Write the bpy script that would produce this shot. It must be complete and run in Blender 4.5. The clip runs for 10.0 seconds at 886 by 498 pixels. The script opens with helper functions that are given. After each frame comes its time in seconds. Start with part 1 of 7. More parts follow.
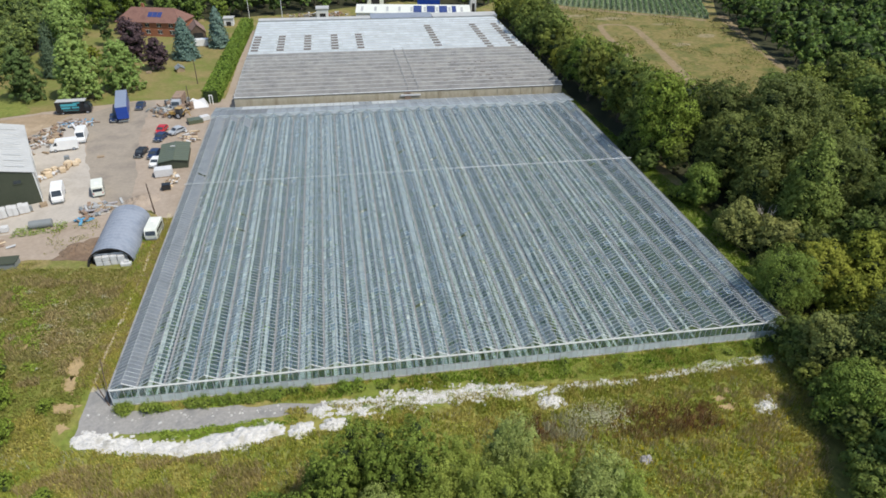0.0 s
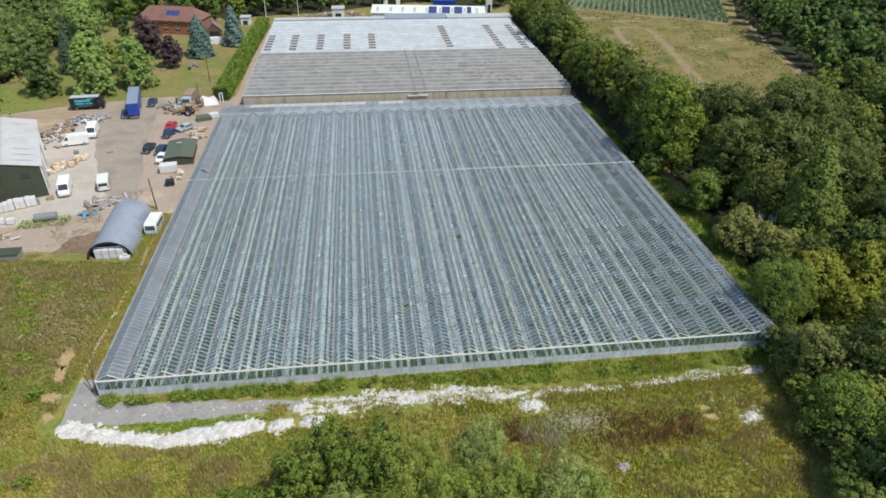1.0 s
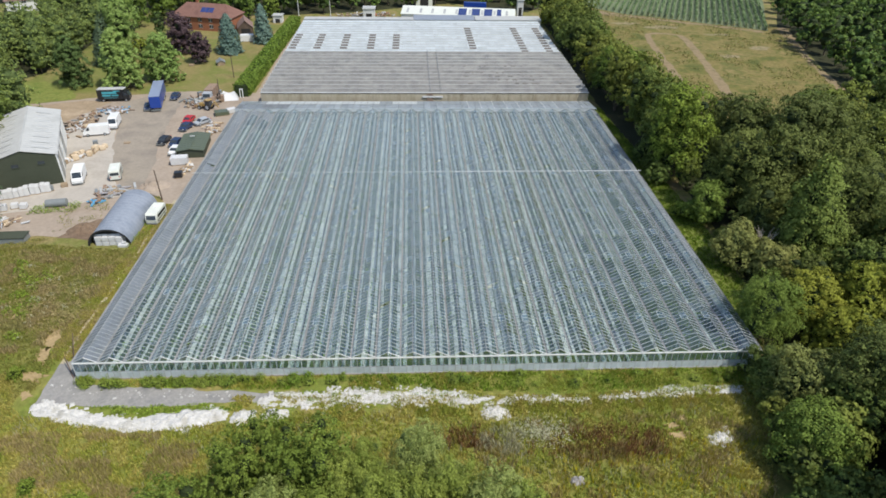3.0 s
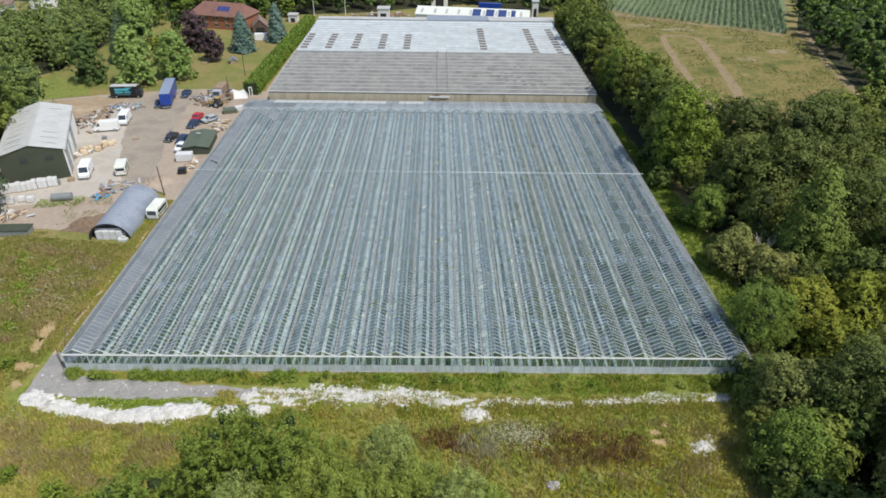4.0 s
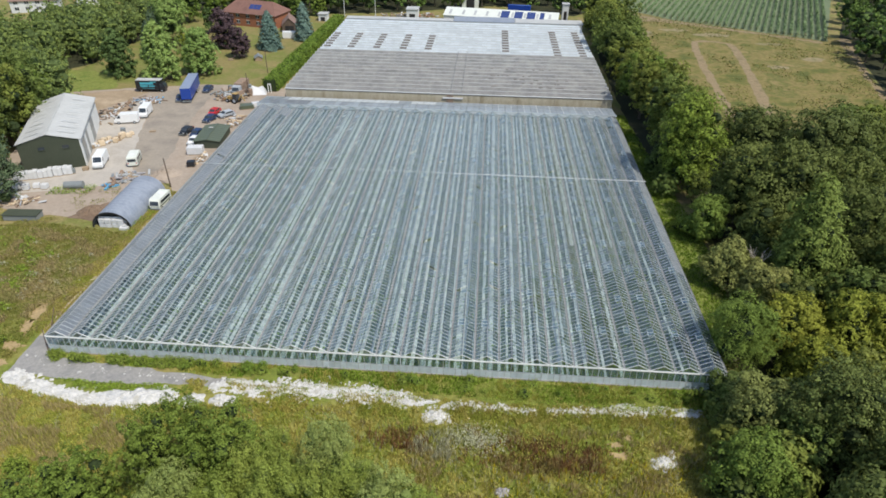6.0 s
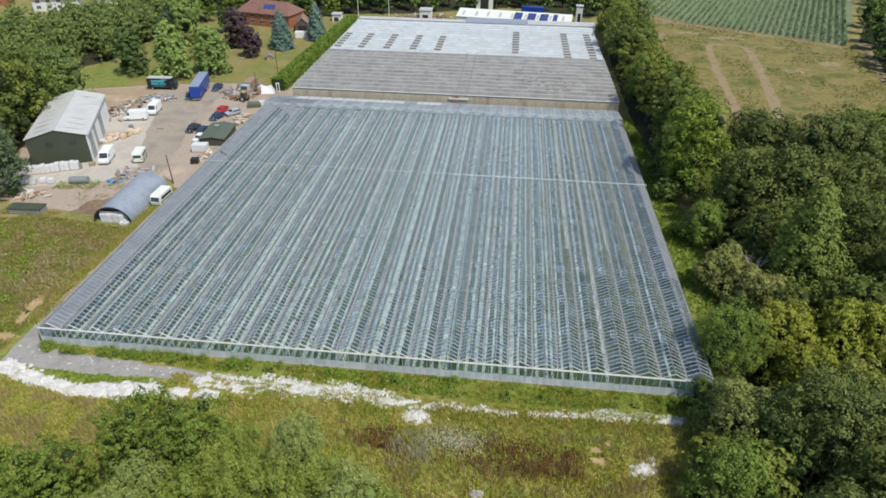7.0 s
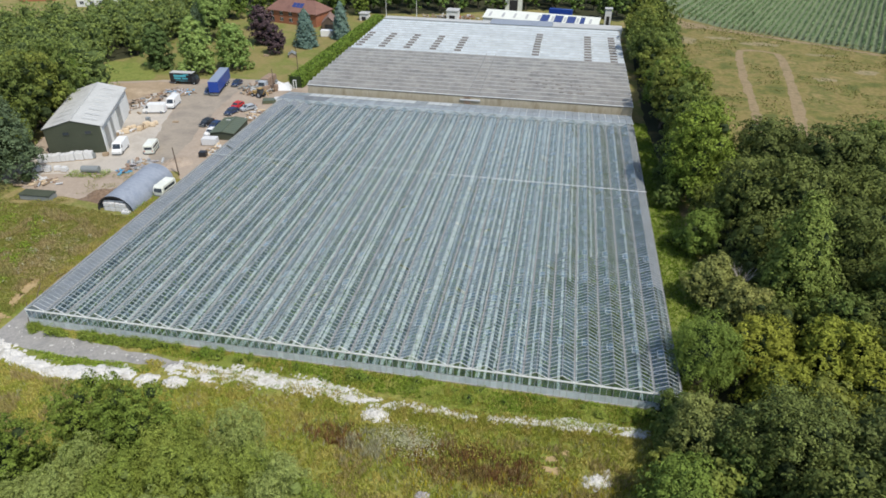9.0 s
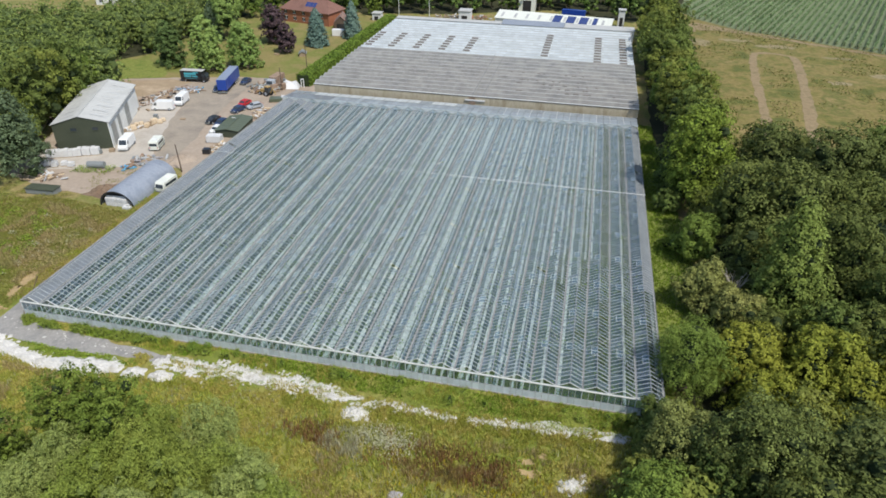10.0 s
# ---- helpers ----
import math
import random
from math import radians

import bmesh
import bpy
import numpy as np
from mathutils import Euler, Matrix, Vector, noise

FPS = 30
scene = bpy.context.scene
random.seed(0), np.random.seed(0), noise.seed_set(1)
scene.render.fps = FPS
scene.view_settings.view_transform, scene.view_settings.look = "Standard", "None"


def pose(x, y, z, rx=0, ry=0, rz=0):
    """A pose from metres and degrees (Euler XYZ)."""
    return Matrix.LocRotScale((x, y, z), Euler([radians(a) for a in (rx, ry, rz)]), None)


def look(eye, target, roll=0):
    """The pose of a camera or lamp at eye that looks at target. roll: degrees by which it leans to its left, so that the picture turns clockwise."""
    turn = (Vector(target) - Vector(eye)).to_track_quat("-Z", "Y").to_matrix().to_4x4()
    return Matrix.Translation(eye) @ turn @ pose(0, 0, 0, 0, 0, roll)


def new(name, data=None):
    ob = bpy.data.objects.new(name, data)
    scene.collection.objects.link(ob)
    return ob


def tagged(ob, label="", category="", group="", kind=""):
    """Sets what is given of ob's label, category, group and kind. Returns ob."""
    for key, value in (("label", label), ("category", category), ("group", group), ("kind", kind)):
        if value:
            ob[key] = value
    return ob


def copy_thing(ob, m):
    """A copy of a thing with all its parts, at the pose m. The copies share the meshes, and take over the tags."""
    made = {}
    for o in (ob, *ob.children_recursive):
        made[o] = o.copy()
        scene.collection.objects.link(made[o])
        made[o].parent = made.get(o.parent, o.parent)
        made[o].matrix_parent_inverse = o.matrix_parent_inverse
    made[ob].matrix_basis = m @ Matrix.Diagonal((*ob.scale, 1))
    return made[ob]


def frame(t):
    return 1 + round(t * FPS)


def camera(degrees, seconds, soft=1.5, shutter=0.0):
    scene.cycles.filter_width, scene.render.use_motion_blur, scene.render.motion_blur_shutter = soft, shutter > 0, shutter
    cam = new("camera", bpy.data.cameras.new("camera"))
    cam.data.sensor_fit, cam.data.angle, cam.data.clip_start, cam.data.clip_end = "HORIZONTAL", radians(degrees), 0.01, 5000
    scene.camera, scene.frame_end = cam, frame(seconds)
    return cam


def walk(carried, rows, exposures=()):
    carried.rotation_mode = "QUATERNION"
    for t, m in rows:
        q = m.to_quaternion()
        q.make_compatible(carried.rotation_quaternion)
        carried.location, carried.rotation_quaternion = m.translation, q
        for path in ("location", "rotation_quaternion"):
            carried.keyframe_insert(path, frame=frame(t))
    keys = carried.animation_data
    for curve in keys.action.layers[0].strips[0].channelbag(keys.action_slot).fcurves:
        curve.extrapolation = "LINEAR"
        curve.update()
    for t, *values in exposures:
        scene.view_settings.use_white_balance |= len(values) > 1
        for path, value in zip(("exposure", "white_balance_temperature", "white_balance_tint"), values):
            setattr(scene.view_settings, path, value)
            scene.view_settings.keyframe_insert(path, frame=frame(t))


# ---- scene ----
cam = camera(69.6, 10.0, 1.7)
PATH = [
    (0, (29.807, -61.204, 58.815), (30.098, -59.543, 57.74), 0.9),
    (0.5, (32.147, -61.583, 58.848), (32.404, -59.915, 57.774), 0.9),
    (1, (34.48, -61.857, 58.912), (34.703, -60.185, 57.838), 0.9),
    (1.5, (36.801, -62.105, 58.928), (36.99, -60.428, 57.855), 0.9),
    (2, (39.003, -62.274, 58.958), (39.159, -60.593, 57.885), 0.9),
    (2.5, (41.27, -62.395, 59.0), (41.393, -60.711, 57.928), 1.0),
    (4, (48.194, -62.482, 58.968), (48.217, -60.793, 57.897), 0.9),
    (4.5, (50.589, -62.461, 59.016), (50.577, -60.771, 57.946), 0.9),
    (5, (52.854, -62.39, 59.008), (52.809, -60.701, 57.939), 0.8),
    (5.5, (55.157, -62.246, 58.986), (55.079, -60.558, 57.916), 0.8),
    (7, (61.85, -61.595, 58.717), (61.677, -59.911, 57.651), 0.7),
    (7.5, (64.105, -61.296, 58.645), (63.901, -59.616, 57.579), 0.7),
    (8, (66.319, -60.897, 58.573), (66.084, -59.221, 57.507), 0.7),
    (8.5, (68.621, -60.491, 58.545), (68.353, -58.82, 57.48), 0.6),
    (9, (70.898, -60.066, 58.541), (70.598, -58.399, 57.477), 0.6),
    (9.5, (73.149, -59.605, 58.546), (72.818, -57.944, 57.483), 0.6),
    (10, (75.29, -59.11, 58.55), (74.93, -57.455, 57.486), 0.5),
]
walk(cam, [(t, look(eye, target, roll)) for t, eye, target, roll in PATH])

# ---- world, sun ----
SUN_AZ = math.atan2(-0.62, 0.78)      # direction towards the sun, in the plan
SUN_EL = radians(57)
world = bpy.data.worlds.new("sky")
scene.world = world
world.use_nodes = True
wn = world.node_tree
sky = wn.nodes.new("ShaderNodeTexSky")
sky.sky_type = "NISHITA"
sky.sun_disc = False
sky.sun_elevation = SUN_EL
sky.sun_rotation = math.pi / 2 - SUN_AZ
wn.links.new(sky.outputs[0], wn.nodes["Background"].inputs[0])
wn.nodes["Background"].inputs[1].default_value = 0.15
sun = new("sun", bpy.data.lights.new("sun", "SUN"))
sun.data.energy = 4.15
sun.data.angle = radians(0.53)
sun.data.color = (1.0, 0.95, 0.86)
s_dir = Vector((math.cos(SUN_AZ) * math.cos(SUN_EL), math.sin(SUN_AZ) * math.cos(SUN_EL), math.sin(SUN_EL)))
sun.matrix_world = look(s_dir * 300, (0, 0, 0))


# ---- materials ----
def nodes_of(name):
    m = bpy.data.materials.new(name)
    m.use_nodes = True
    t = m.node_tree
    return m, t, t.nodes, t.links, t.nodes["Principled BSDF"]


def noise_node(t, coord, scale, detail=4.0, rough=0.6):
    n = t.nodes.new("ShaderNodeTexNoise")
    n.inputs["Scale"].default_value = scale
    n.inputs["Detail"].default_value = detail
    n.inputs["Roughness"].default_value = rough
    t.links.new(coord, n.inputs["Vector"])
    return n.outputs["Fac"]


def ramp_node(t, fac, stops):
    r = t.nodes.new("ShaderNodeValToRGB")
    els = r.color_ramp.elements
    while len(els) < len(stops):
        els.new(0.5)
    for e, (p, c) in zip(els, stops):
        e.position, e.color = p, (*c, 1)
    t.links.new(fac, r.inputs[0])
    return r.outputs[0]


def calc(t, op, a, b):
    m = t.nodes.new("ShaderNodeMath")
    m.operation = op
    for i, x in enumerate((a, b)):
        if isinstance(x, (int, float)):
            m.inputs[i].default_value = x
        else:
            t.links.new(x, m.inputs[i])
    return m.outputs[0]


def shade_by(t, col, fac, low, high):
    """col times a grey that runs from low to high with fac"""
    mr = t.nodes.new("ShaderNodeMapRange")
    mr.inputs["From Min"].default_value, mr.inputs["From Max"].default_value = 0.25, 0.75
    mr.inputs["To Min"].default_value, mr.inputs["To Max"].default_value = low, high
    t.links.new(fac, mr.inputs["Value"])
    vm = t.nodes.new("ShaderNodeVectorMath")
    vm.operation = "SCALE"
    t.links.new(col, vm.inputs[0])
    t.links.new(mr.outputs[0], vm.inputs["Scale"])
    return vm.outputs[0]


def surface(name, cols, scale=0.2, fine=3.0, rough=0.9, bump=0.0, metal=0.0, grain=0.25, spread=(0.3, 0.7), stretch=None, spec=0.3):
    """A two-scale material in world metres: cols along a broad noise, grain from a fine one."""
    m, t, n, l, p = nodes_of(name)
    pos = n.new("ShaderNodeNewGeometry").outputs["Position"]
    if stretch:
        mp = n.new("ShaderNodeMapping")
        mp.inputs["Scale"].default_value = stretch
        l.new(pos, mp.inputs[0])
        pos = mp.outputs[0]
    a = noise_node(t, pos, scale)
    b = noise_node(t, pos, fine, 5.0, 0.7)
    k = len(cols)
    stops = [(spread[0] + (spread[1] - spread[0]) * i / max(1, k - 1), c) for i, c in enumerate(cols)]
    col = ramp_node(t, a, stops)
    col = shade_by(t, col, b, 1 - grain, 1 + grain)
    l.new(col, p.inputs["Base Color"])
    p.inputs["Roughness"].default_value = rough
    p.inputs["Metallic"].default_value = metal
    p.inputs["Specular IOR Level"].default_value = spec
    if bump:
        bn = n.new("ShaderNodeBump")
        bn.inputs["Strength"].default_value = 0.6
        bn.inputs["Distance"].default_value = bump
        l.new(b, bn.inputs["Height"])
        l.new(bn.outputs[0], p.inputs["Normal"])
    return m


def foliage(name, cols, grain=0.25, through_part=0.2, per_object=True):
    """Leaves: the tree's own tint, the leaf's own shade, some light let through."""
    m, t, n, l, p = nodes_of(name)
    geo = n.new("ShaderNodeNewGeometry")
    inf = n.new("ShaderNodeObjectInfo")
    broad = noise_node(t, geo.outputs["Position"], 0.35 if per_object else 0.17, 4.0)
    if per_object:
        f = calc(t, "ADD", calc(t, "MULTIPLY", inf.outputs["Random"], 0.7), calc(t, "MULTIPLY", broad, 0.3))
    else:
        f = calc(t, "ADD", calc(t, "MULTIPLY", geo.outputs["Random Per Island"], 0.14), calc(t, "MULTIPLY", calc(t, "SUBTRACT", broad, 0.25), 1.7))
    k = len(cols)
    col = ramp_node(t, f, [(0.12 + 0.76 * i / max(1, k - 1), c) for i, c in enumerate(cols)])
    col = shade_by(t, col, geo.outputs["Random Per Island"], 1 - grain, 1 + grain)
    l.new(col, p.inputs["Base Color"])
    p.inputs["Roughness"].default_value = 0.7
    p.inputs["Specular IOR Level"].default_value = 0.12
    tr = n.new("ShaderNodeBsdfTranslucent")
    l.new(col, tr.inputs[0])
    mx = n.new("ShaderNodeMixShader")
    mx.inputs[0].default_value = through_part
    l.new(p.outputs[0], mx.inputs[1])
    l.new(tr.outputs[0], mx.inputs[2])
    l.new(mx.outputs[0], n["Material Output"].inputs[0])
    return m


def thin_glass(name, film, low, high, tint=(0.835, 0.925, 0.95), scale=0.25, grainway=(1, 1, 1), single=0.35):
    """Clear panes with a film of dust or shading paint, uneven from pane to pane."""
    m, t, n, l, p = nodes_of(name)
    n.remove(p)
    geo = n.new("ShaderNodeNewGeometry")
    clear = n.new("ShaderNodeBsdfTransparent")
    clear.inputs[0].default_value = (*tint, 1)
    gl = n.new("ShaderNodeBsdfGlossy")
    gl.inputs["Roughness"].default_value = 0.04
    lw = n.new("ShaderNodeLayerWeight")
    lw.inputs["Blend"].default_value = 0.5
    fr = calc(t, "ADD", calc(t, "MULTIPLY", calc(t, "POWER", lw.outputs["Facing"], 4.0), 0.9), 0.155)
    m1 = n.new("ShaderNodeMixShader")
    l.new(fr, m1.inputs[0])
    l.new(clear.outputs[0], m1.inputs[1])
    l.new(gl.outputs[0], m1.inputs[2])
    dust = n.new("ShaderNodeBsdfDiffuse")
    dust.inputs[0].default_value = (*film, 1)
    glow = n.new("ShaderNodeBsdfTranslucent")
    glow.inputs[0].default_value = (*film, 1)
    both = n.new("ShaderNodeMixShader")
    both.inputs[0].default_value = 0.4
    l.new(dust.outputs[0], both.inputs[1])
    l.new(glow.outputs[0], both.inputs[2])
    own = calc(t, "FRACT", calc(t, "ADD", geo.outputs["Random Per Island"], n.new("ShaderNodeObjectInfo").outputs["Random"]), 0.0)
    mp = n.new("ShaderNodeMapping")
    mp.inputs["Scale"].default_value = grainway
    l.new(geo.outputs["Position"], mp.inputs[0])
    nz = noise_node(t, mp.outputs[0], scale, 5.0, 0.65)
    f = calc(t, "ADD", calc(t, "MULTIPLY", nz, 1 - single), calc(t, "MULTIPLY", own, single))
    mr = n.new("ShaderNodeMapRange")
    mr.inputs["From Min"].default_value, mr.inputs["From Max"].default_value = 0.25, 0.75
    mr.inputs["To Min"].default_value, mr.inputs["To Max"].default_value = low, high
    l.new(f, mr.inputs["Value"])
    m2 = n.new("ShaderNodeMixShader")
    l.new(mr.outputs[0], m2.inputs[0])
    l.new(m1.outputs[0], m2.inputs[1])
    l.new(both.outputs[0], m2.inputs[2])
    l.new(m2.outputs[0], n["Material Output"].inputs[0])
    return m


M = {}
M["meadow"] = surface("meadow", [(0.165, 0.188, 0.038), (0.240, 0.222, 0.060), (0.152, 0.190, 0.032), (0.265, 0.226, 0.074)], 0.09, 1.3, 0.95, 0.15, grain=0.4)
M["scrub"] = surface("scrub_ground", [(0.180, 0.175, 0.052), (0.262, 0.210, 0.088), (0.160, 0.174, 0.043), (0.294, 0.226, 0.104)], 0.12, 1.6, 0.95, 0.2, grain=0.4)
M["lawn"] = surface("lawn_grass", [(0.17, 0.168, 0.048), (0.23, 0.19, 0.075), (0.15, 0.172, 0.04), (0.255, 0.2, 0.085)], 0.05, 1.0, 0.95, 0.05, grain=0.22)
M["green_strip"] = surface("strip_grass", [(0.12, 0.17, 0.03), (0.19, 0.21, 0.05), (0.1, 0.15, 0.025)], 0.2, 1.5, 0.95, 0.12, grain=0.35)
# nearly black: the shade under the trees is put into this floor colour
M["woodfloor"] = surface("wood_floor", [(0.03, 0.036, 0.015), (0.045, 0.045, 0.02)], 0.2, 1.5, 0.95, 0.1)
M["yard"] = surface("tan_gravel", [(0.288, 0.235, 0.181), (0.356, 0.295, 0.235), (0.318, 0.257, 0.197)], 0.08, 1.2, 0.95, 0.03, grain=0.16)
M["concrete"] = surface("pale_concrete", [(0.378, 0.348, 0.303), (0.439, 0.401, 0.348), (0.333, 0.303, 0.257)], 0.1, 1.5, 0.9, 0.01, grain=0.12)
M["tarmac"] = surface("dusty_tarmac", [(0.236, 0.206, 0.172), (0.312, 0.271, 0.217), (0.208, 0.182, 0.153)], 0.1, 1.5, 0.9, 0.01, grain=0.14)
M["soil"] = surface("brown_soil", [(0.16, 0.11, 0.075), (0.22, 0.16, 0.11)], 0.3, 2.0, 0.95, 0.1, grain=0.3)
M["dirt"] = surface("bare_dirt", [(0.36, 0.28, 0.19), (0.3, 0.23, 0.15), (0.42, 0.33, 0.23)], 0.15, 1.5, 0.95, 0.06, grain=0.22)
M["track_dust"] = surface("pale_track_dust", [(0.40, 0.345, 0.235), (0.46, 0.40, 0.285), (0.31, 0.28, 0.165)], 0.5, 3.0, 0.95, 0.1, grain=0.2)
M["chalk_thin"] = surface("trodden_chalk", [(0.22, 0.22, 0.10), (0.42, 0.41, 0.35), (0.28, 0.27, 0.16), (0.46, 0.45, 0.40)], 0.7, 3.0, 0.95, 0.15, grain=0.3)
M["sand"] = surface("yellow_sand", [(0.425, 0.315, 0.162), (0.357, 0.264, 0.136), (0.306, 0.238, 0.111)], 0.5, 3.0, 0.95, 0.1, grain=0.25)
M["pad"] = surface("grey_hardcore", [(0.23, 0.225, 0.22), (0.3, 0.29, 0.27), (0.2, 0.2, 0.195)], 0.3, 2.5, 0.95, 0.05, grain=0.2)
M["chalk"] = surface("white_chalk", [(0.486, 0.478, 0.446), (0.567, 0.559, 0.535), (0.405, 0.389, 0.340)], 0.6, 3.0, 0.95, 0.08, grain=0.18)
M["field"] = surface("dry_field", [(0.096, 0.108, 0.026), (0.150, 0.140, 0.038), (0.216, 0.170, 0.062), (0.122, 0.126, 0.033), (0.246, 0.188, 0.076)], 0.1, 0.9, 0.95, 0.05, grain=0.38, spread=(0.34, 0.68))
M["field_path"] = surface("worn_path", [(0.225, 0.168, 0.092), (0.262, 0.200, 0.115), (0.18, 0.145, 0.072)], 0.3, 1.0, 0.95, 0.03, grain=0.25)
M["field_bare"] = surface("thin_dry_grass", [(0.19, 0.17, 0.08), (0.27, 0.22, 0.125), (0.16, 0.155, 0.065)], 0.25, 1.2, 0.95, 0.03, grain=0.3)
M["vine_floor"] = surface("vineyard_grass", [(0.137, 0.181, 0.098), (0.179, 0.206, 0.122)], 0.05, 0.6, 0.95)
M["metal_white"] = surface("white_aluminium", [(0.648, 0.657, 0.648), (0.720, 0.729, 0.711)], 0.5, 5.0, 0.45, grain=0.08, spec=0.5)
M["metal_grey"] = surface("weathered_aluminium", [(0.36, 0.37, 0.37), (0.44, 0.45, 0.44), (0.3, 0.31, 0.31)], 0.4, 4.0, 0.5, grain=0.12, spec=0.5)
M["gutter"] = surface("galvanised_gutter", [(0.225, 0.232, 0.228), (0.285, 0.292, 0.287), (0.185, 0.19, 0.187)], 0.3, 2.5, 0.7, grain=0.18, spec=0.5)
M["ridge"] = surface("weathered_ridge", [(0.22, 0.235, 0.24), (0.3, 0.32, 0.32), (0.18, 0.19, 0.19)], 0.4, 3.0, 0.6, grain=0.2)
M["bar"] = surface("painted_bar", [(0.426, 0.470, 0.470), (0.560, 0.594, 0.582), (0.336, 0.381, 0.381)], 0.4, 3.0, 0.5, grain=0.2, spec=0.5)
# the blue in the next two films also paints in reflected sky
M["glass"] = thin_glass("greenhouse_glass", (0.29, 0.42, 0.56), 0.0, 0.17, scale=0.9, grainway=(1, 0.07, 1))
M["glass_milk"] = thin_glass("milky_sky_glass", (0.315, 0.39, 0.47), 0.1, 0.62, scale=0.8, grainway=(1, 0.16, 1), single=0.15)
M["glass_dusty"] = thin_glass("dusty_glass", (0.315, 0.345, 0.385), 0.55, 0.95, scale=0.6, grainway=(1, 0.3, 1), single=0.1)
M["glass_back"] = thin_glass("lime_washed_glass", (0.5, 0.56, 0.62), 0.45, 0.85, scale=0.5, single=0.25)
M["glass_white"] = thin_glass("whitewashed_glass", (0.75, 0.8, 0.82), 0.75, 0.95, single=0.2)
M["glass_grey"] = thin_glass("grey_shaded_glass", (0.45, 0.44, 0.415), 0.42, 1.0, scale=0.35, grainway=(0.8, 0.8, 1), single=0.05)
M["glass_paint"] = thin_glass("white_painted_glass", (0.74, 0.81, 0.86), 0.66, 1.0, scale=0.3, grainway=(0.35, 1, 1), single=0.2)
M["frost"] = thin_glass("frosted_panel", (0.78, 0.84, 0.86), 0.66, 0.97, scale=0.7)
M["cover"] = surface("white_ground_cover", [(0.66, 0.645, 0.55), (0.76, 0.74, 0.645), (0.53, 0.51, 0.415)], 0.4, 2.5, 0.8, grain=0.2)
M["inside"] = surface("greenhouse_floor", [(0.060, 0.084, 0.033), (0.094, 0.119, 0.048), (0.120, 0.129, 0.069)], 0.25, 1.5, 0.95, 0.1, grain=0.35)
M["inside_tan"] = surface("greenhouse_soil", [(0.13, 0.125, 0.11), (0.2, 0.18, 0.15)], 0.2, 1.5, 0.95, 0.05, grain=0.2)
M["beige_wall"] = surface("beige_boarding", [(0.38, 0.335, 0.235), (0.45, 0.40, 0.30), (0.31, 0.265, 0.18)], 0.4, 3.0, 0.8, grain=0.15, stretch=(1, 1, 0.3))
M["sheet_pale"] = surface("pale_roof_sheet", [(0.416, 0.423, 0.409), (0.466, 0.474, 0.459), (0.380, 0.387, 0.373)], 0.15, 2.0, 0.55, grain=0.08)
M["sheet_clear"] = surface("rooflight_sheet", [(0.50, 0.508, 0.492), (0.46, 0.467, 0.452)], 0.4, 2.0, 0.4, grain=0.06)
M["sheet_green"] = surface("dark_green_cladding", [(0.055, 0.066, 0.045), (0.07, 0.08, 0.055)], 0.2, 2.0, 0.6, grain=0.1)
M["sheet_white"] = surface("white_cladding", [(0.6, 0.61, 0.6), (0.68, 0.69, 0.67)], 0.2, 2.0, 0.6, grain=0.1)
M["sheet_blue"] = surface("blue_grey_sheet", [(0.220, 0.255, 0.308), (0.273, 0.304, 0.354), (0.194, 0.224, 0.271)], 0.3, 2.0, 0.5, grain=0.12)
# dark grey-brown for crosswise gutters, roof vents and pane patches
M["gutter_dark"] = surface("dark_grey_brown", [(0.12, 0.11, 0.1), (0.18, 0.165, 0.15)], 0.5, 3.0, 0.8, grain=0.2)
M["dark"] = surface("dark_opening", [(0.02, 0.02, 0.02), (0.035, 0.035, 0.035)], 0.5, 3.0, 0.8)
M["rubber"] = surface("tyre_rubber", [(0.02, 0.02, 0.02), (0.03, 0.03, 0.03)], 2.0, 8.0, 0.85)
M["window"] = surface("dark_window", [(0.03, 0.04, 0.05), (0.05, 0.06, 0.07)], 1.0, 4.0, 0.12, spec=0.6)
M["brick"] = surface("red_brick", [(0.288, 0.112, 0.060), (0.336, 0.144, 0.080)], 0.5, 4.0, 0.9, grain=0.2)
M["roof_red"] = surface("red_roof_tiles", [(0.175, 0.09, 0.072), (0.21, 0.115, 0.09), (0.15, 0.08, 0.065)], 0.3, 3.0, 0.85, 0.03, grain=0.2)
M["roof_brown"] = surface("brown_roof_tiles", [(0.19, 0.13, 0.11), (0.25, 0.17, 0.14)], 0.3, 3.0, 0.85, 0.03, grain=0.2)
M["solar"] = surface("solar_glass", [(0.03, 0.05, 0.16), (0.045, 0.065, 0.2)], 0.5, 3.0, 0.2, spec=0.6)
M["wood"] = surface("weathered_wood", [(0.27, 0.2, 0.13), (0.35, 0.27, 0.18), (0.22, 0.16, 0.1)], 0.8, 5.0, 0.85, grain=0.25)
M["pole_wood"] = surface("creosoted_pole", [(0.09, 0.065, 0.05), (0.13, 0.095, 0.07)], 1.0, 6.0, 0.85)
M["cardboard"] = surface("pale_cardboard", [(0.55, 0.42, 0.27), (0.66, 0.55, 0.4)], 0.8, 4.0, 0.85)
M["poly_white"] = surface("white_wrap", [(0.573, 0.581, 0.581), (0.634, 0.634, 0.627)], 0.8, 4.0, 0.45, 0.05, grain=0.1)
M["bark"] = surface("bark", [(0.09, 0.075, 0.055), (0.14, 0.115, 0.085)], 1.0, 6.0, 0.95, 0.02)
M["dead_bark"] = surface("bleached_bark", [(0.33, 0.29, 0.25), (0.42, 0.38, 0.33)], 1.0, 6.0, 0.95)
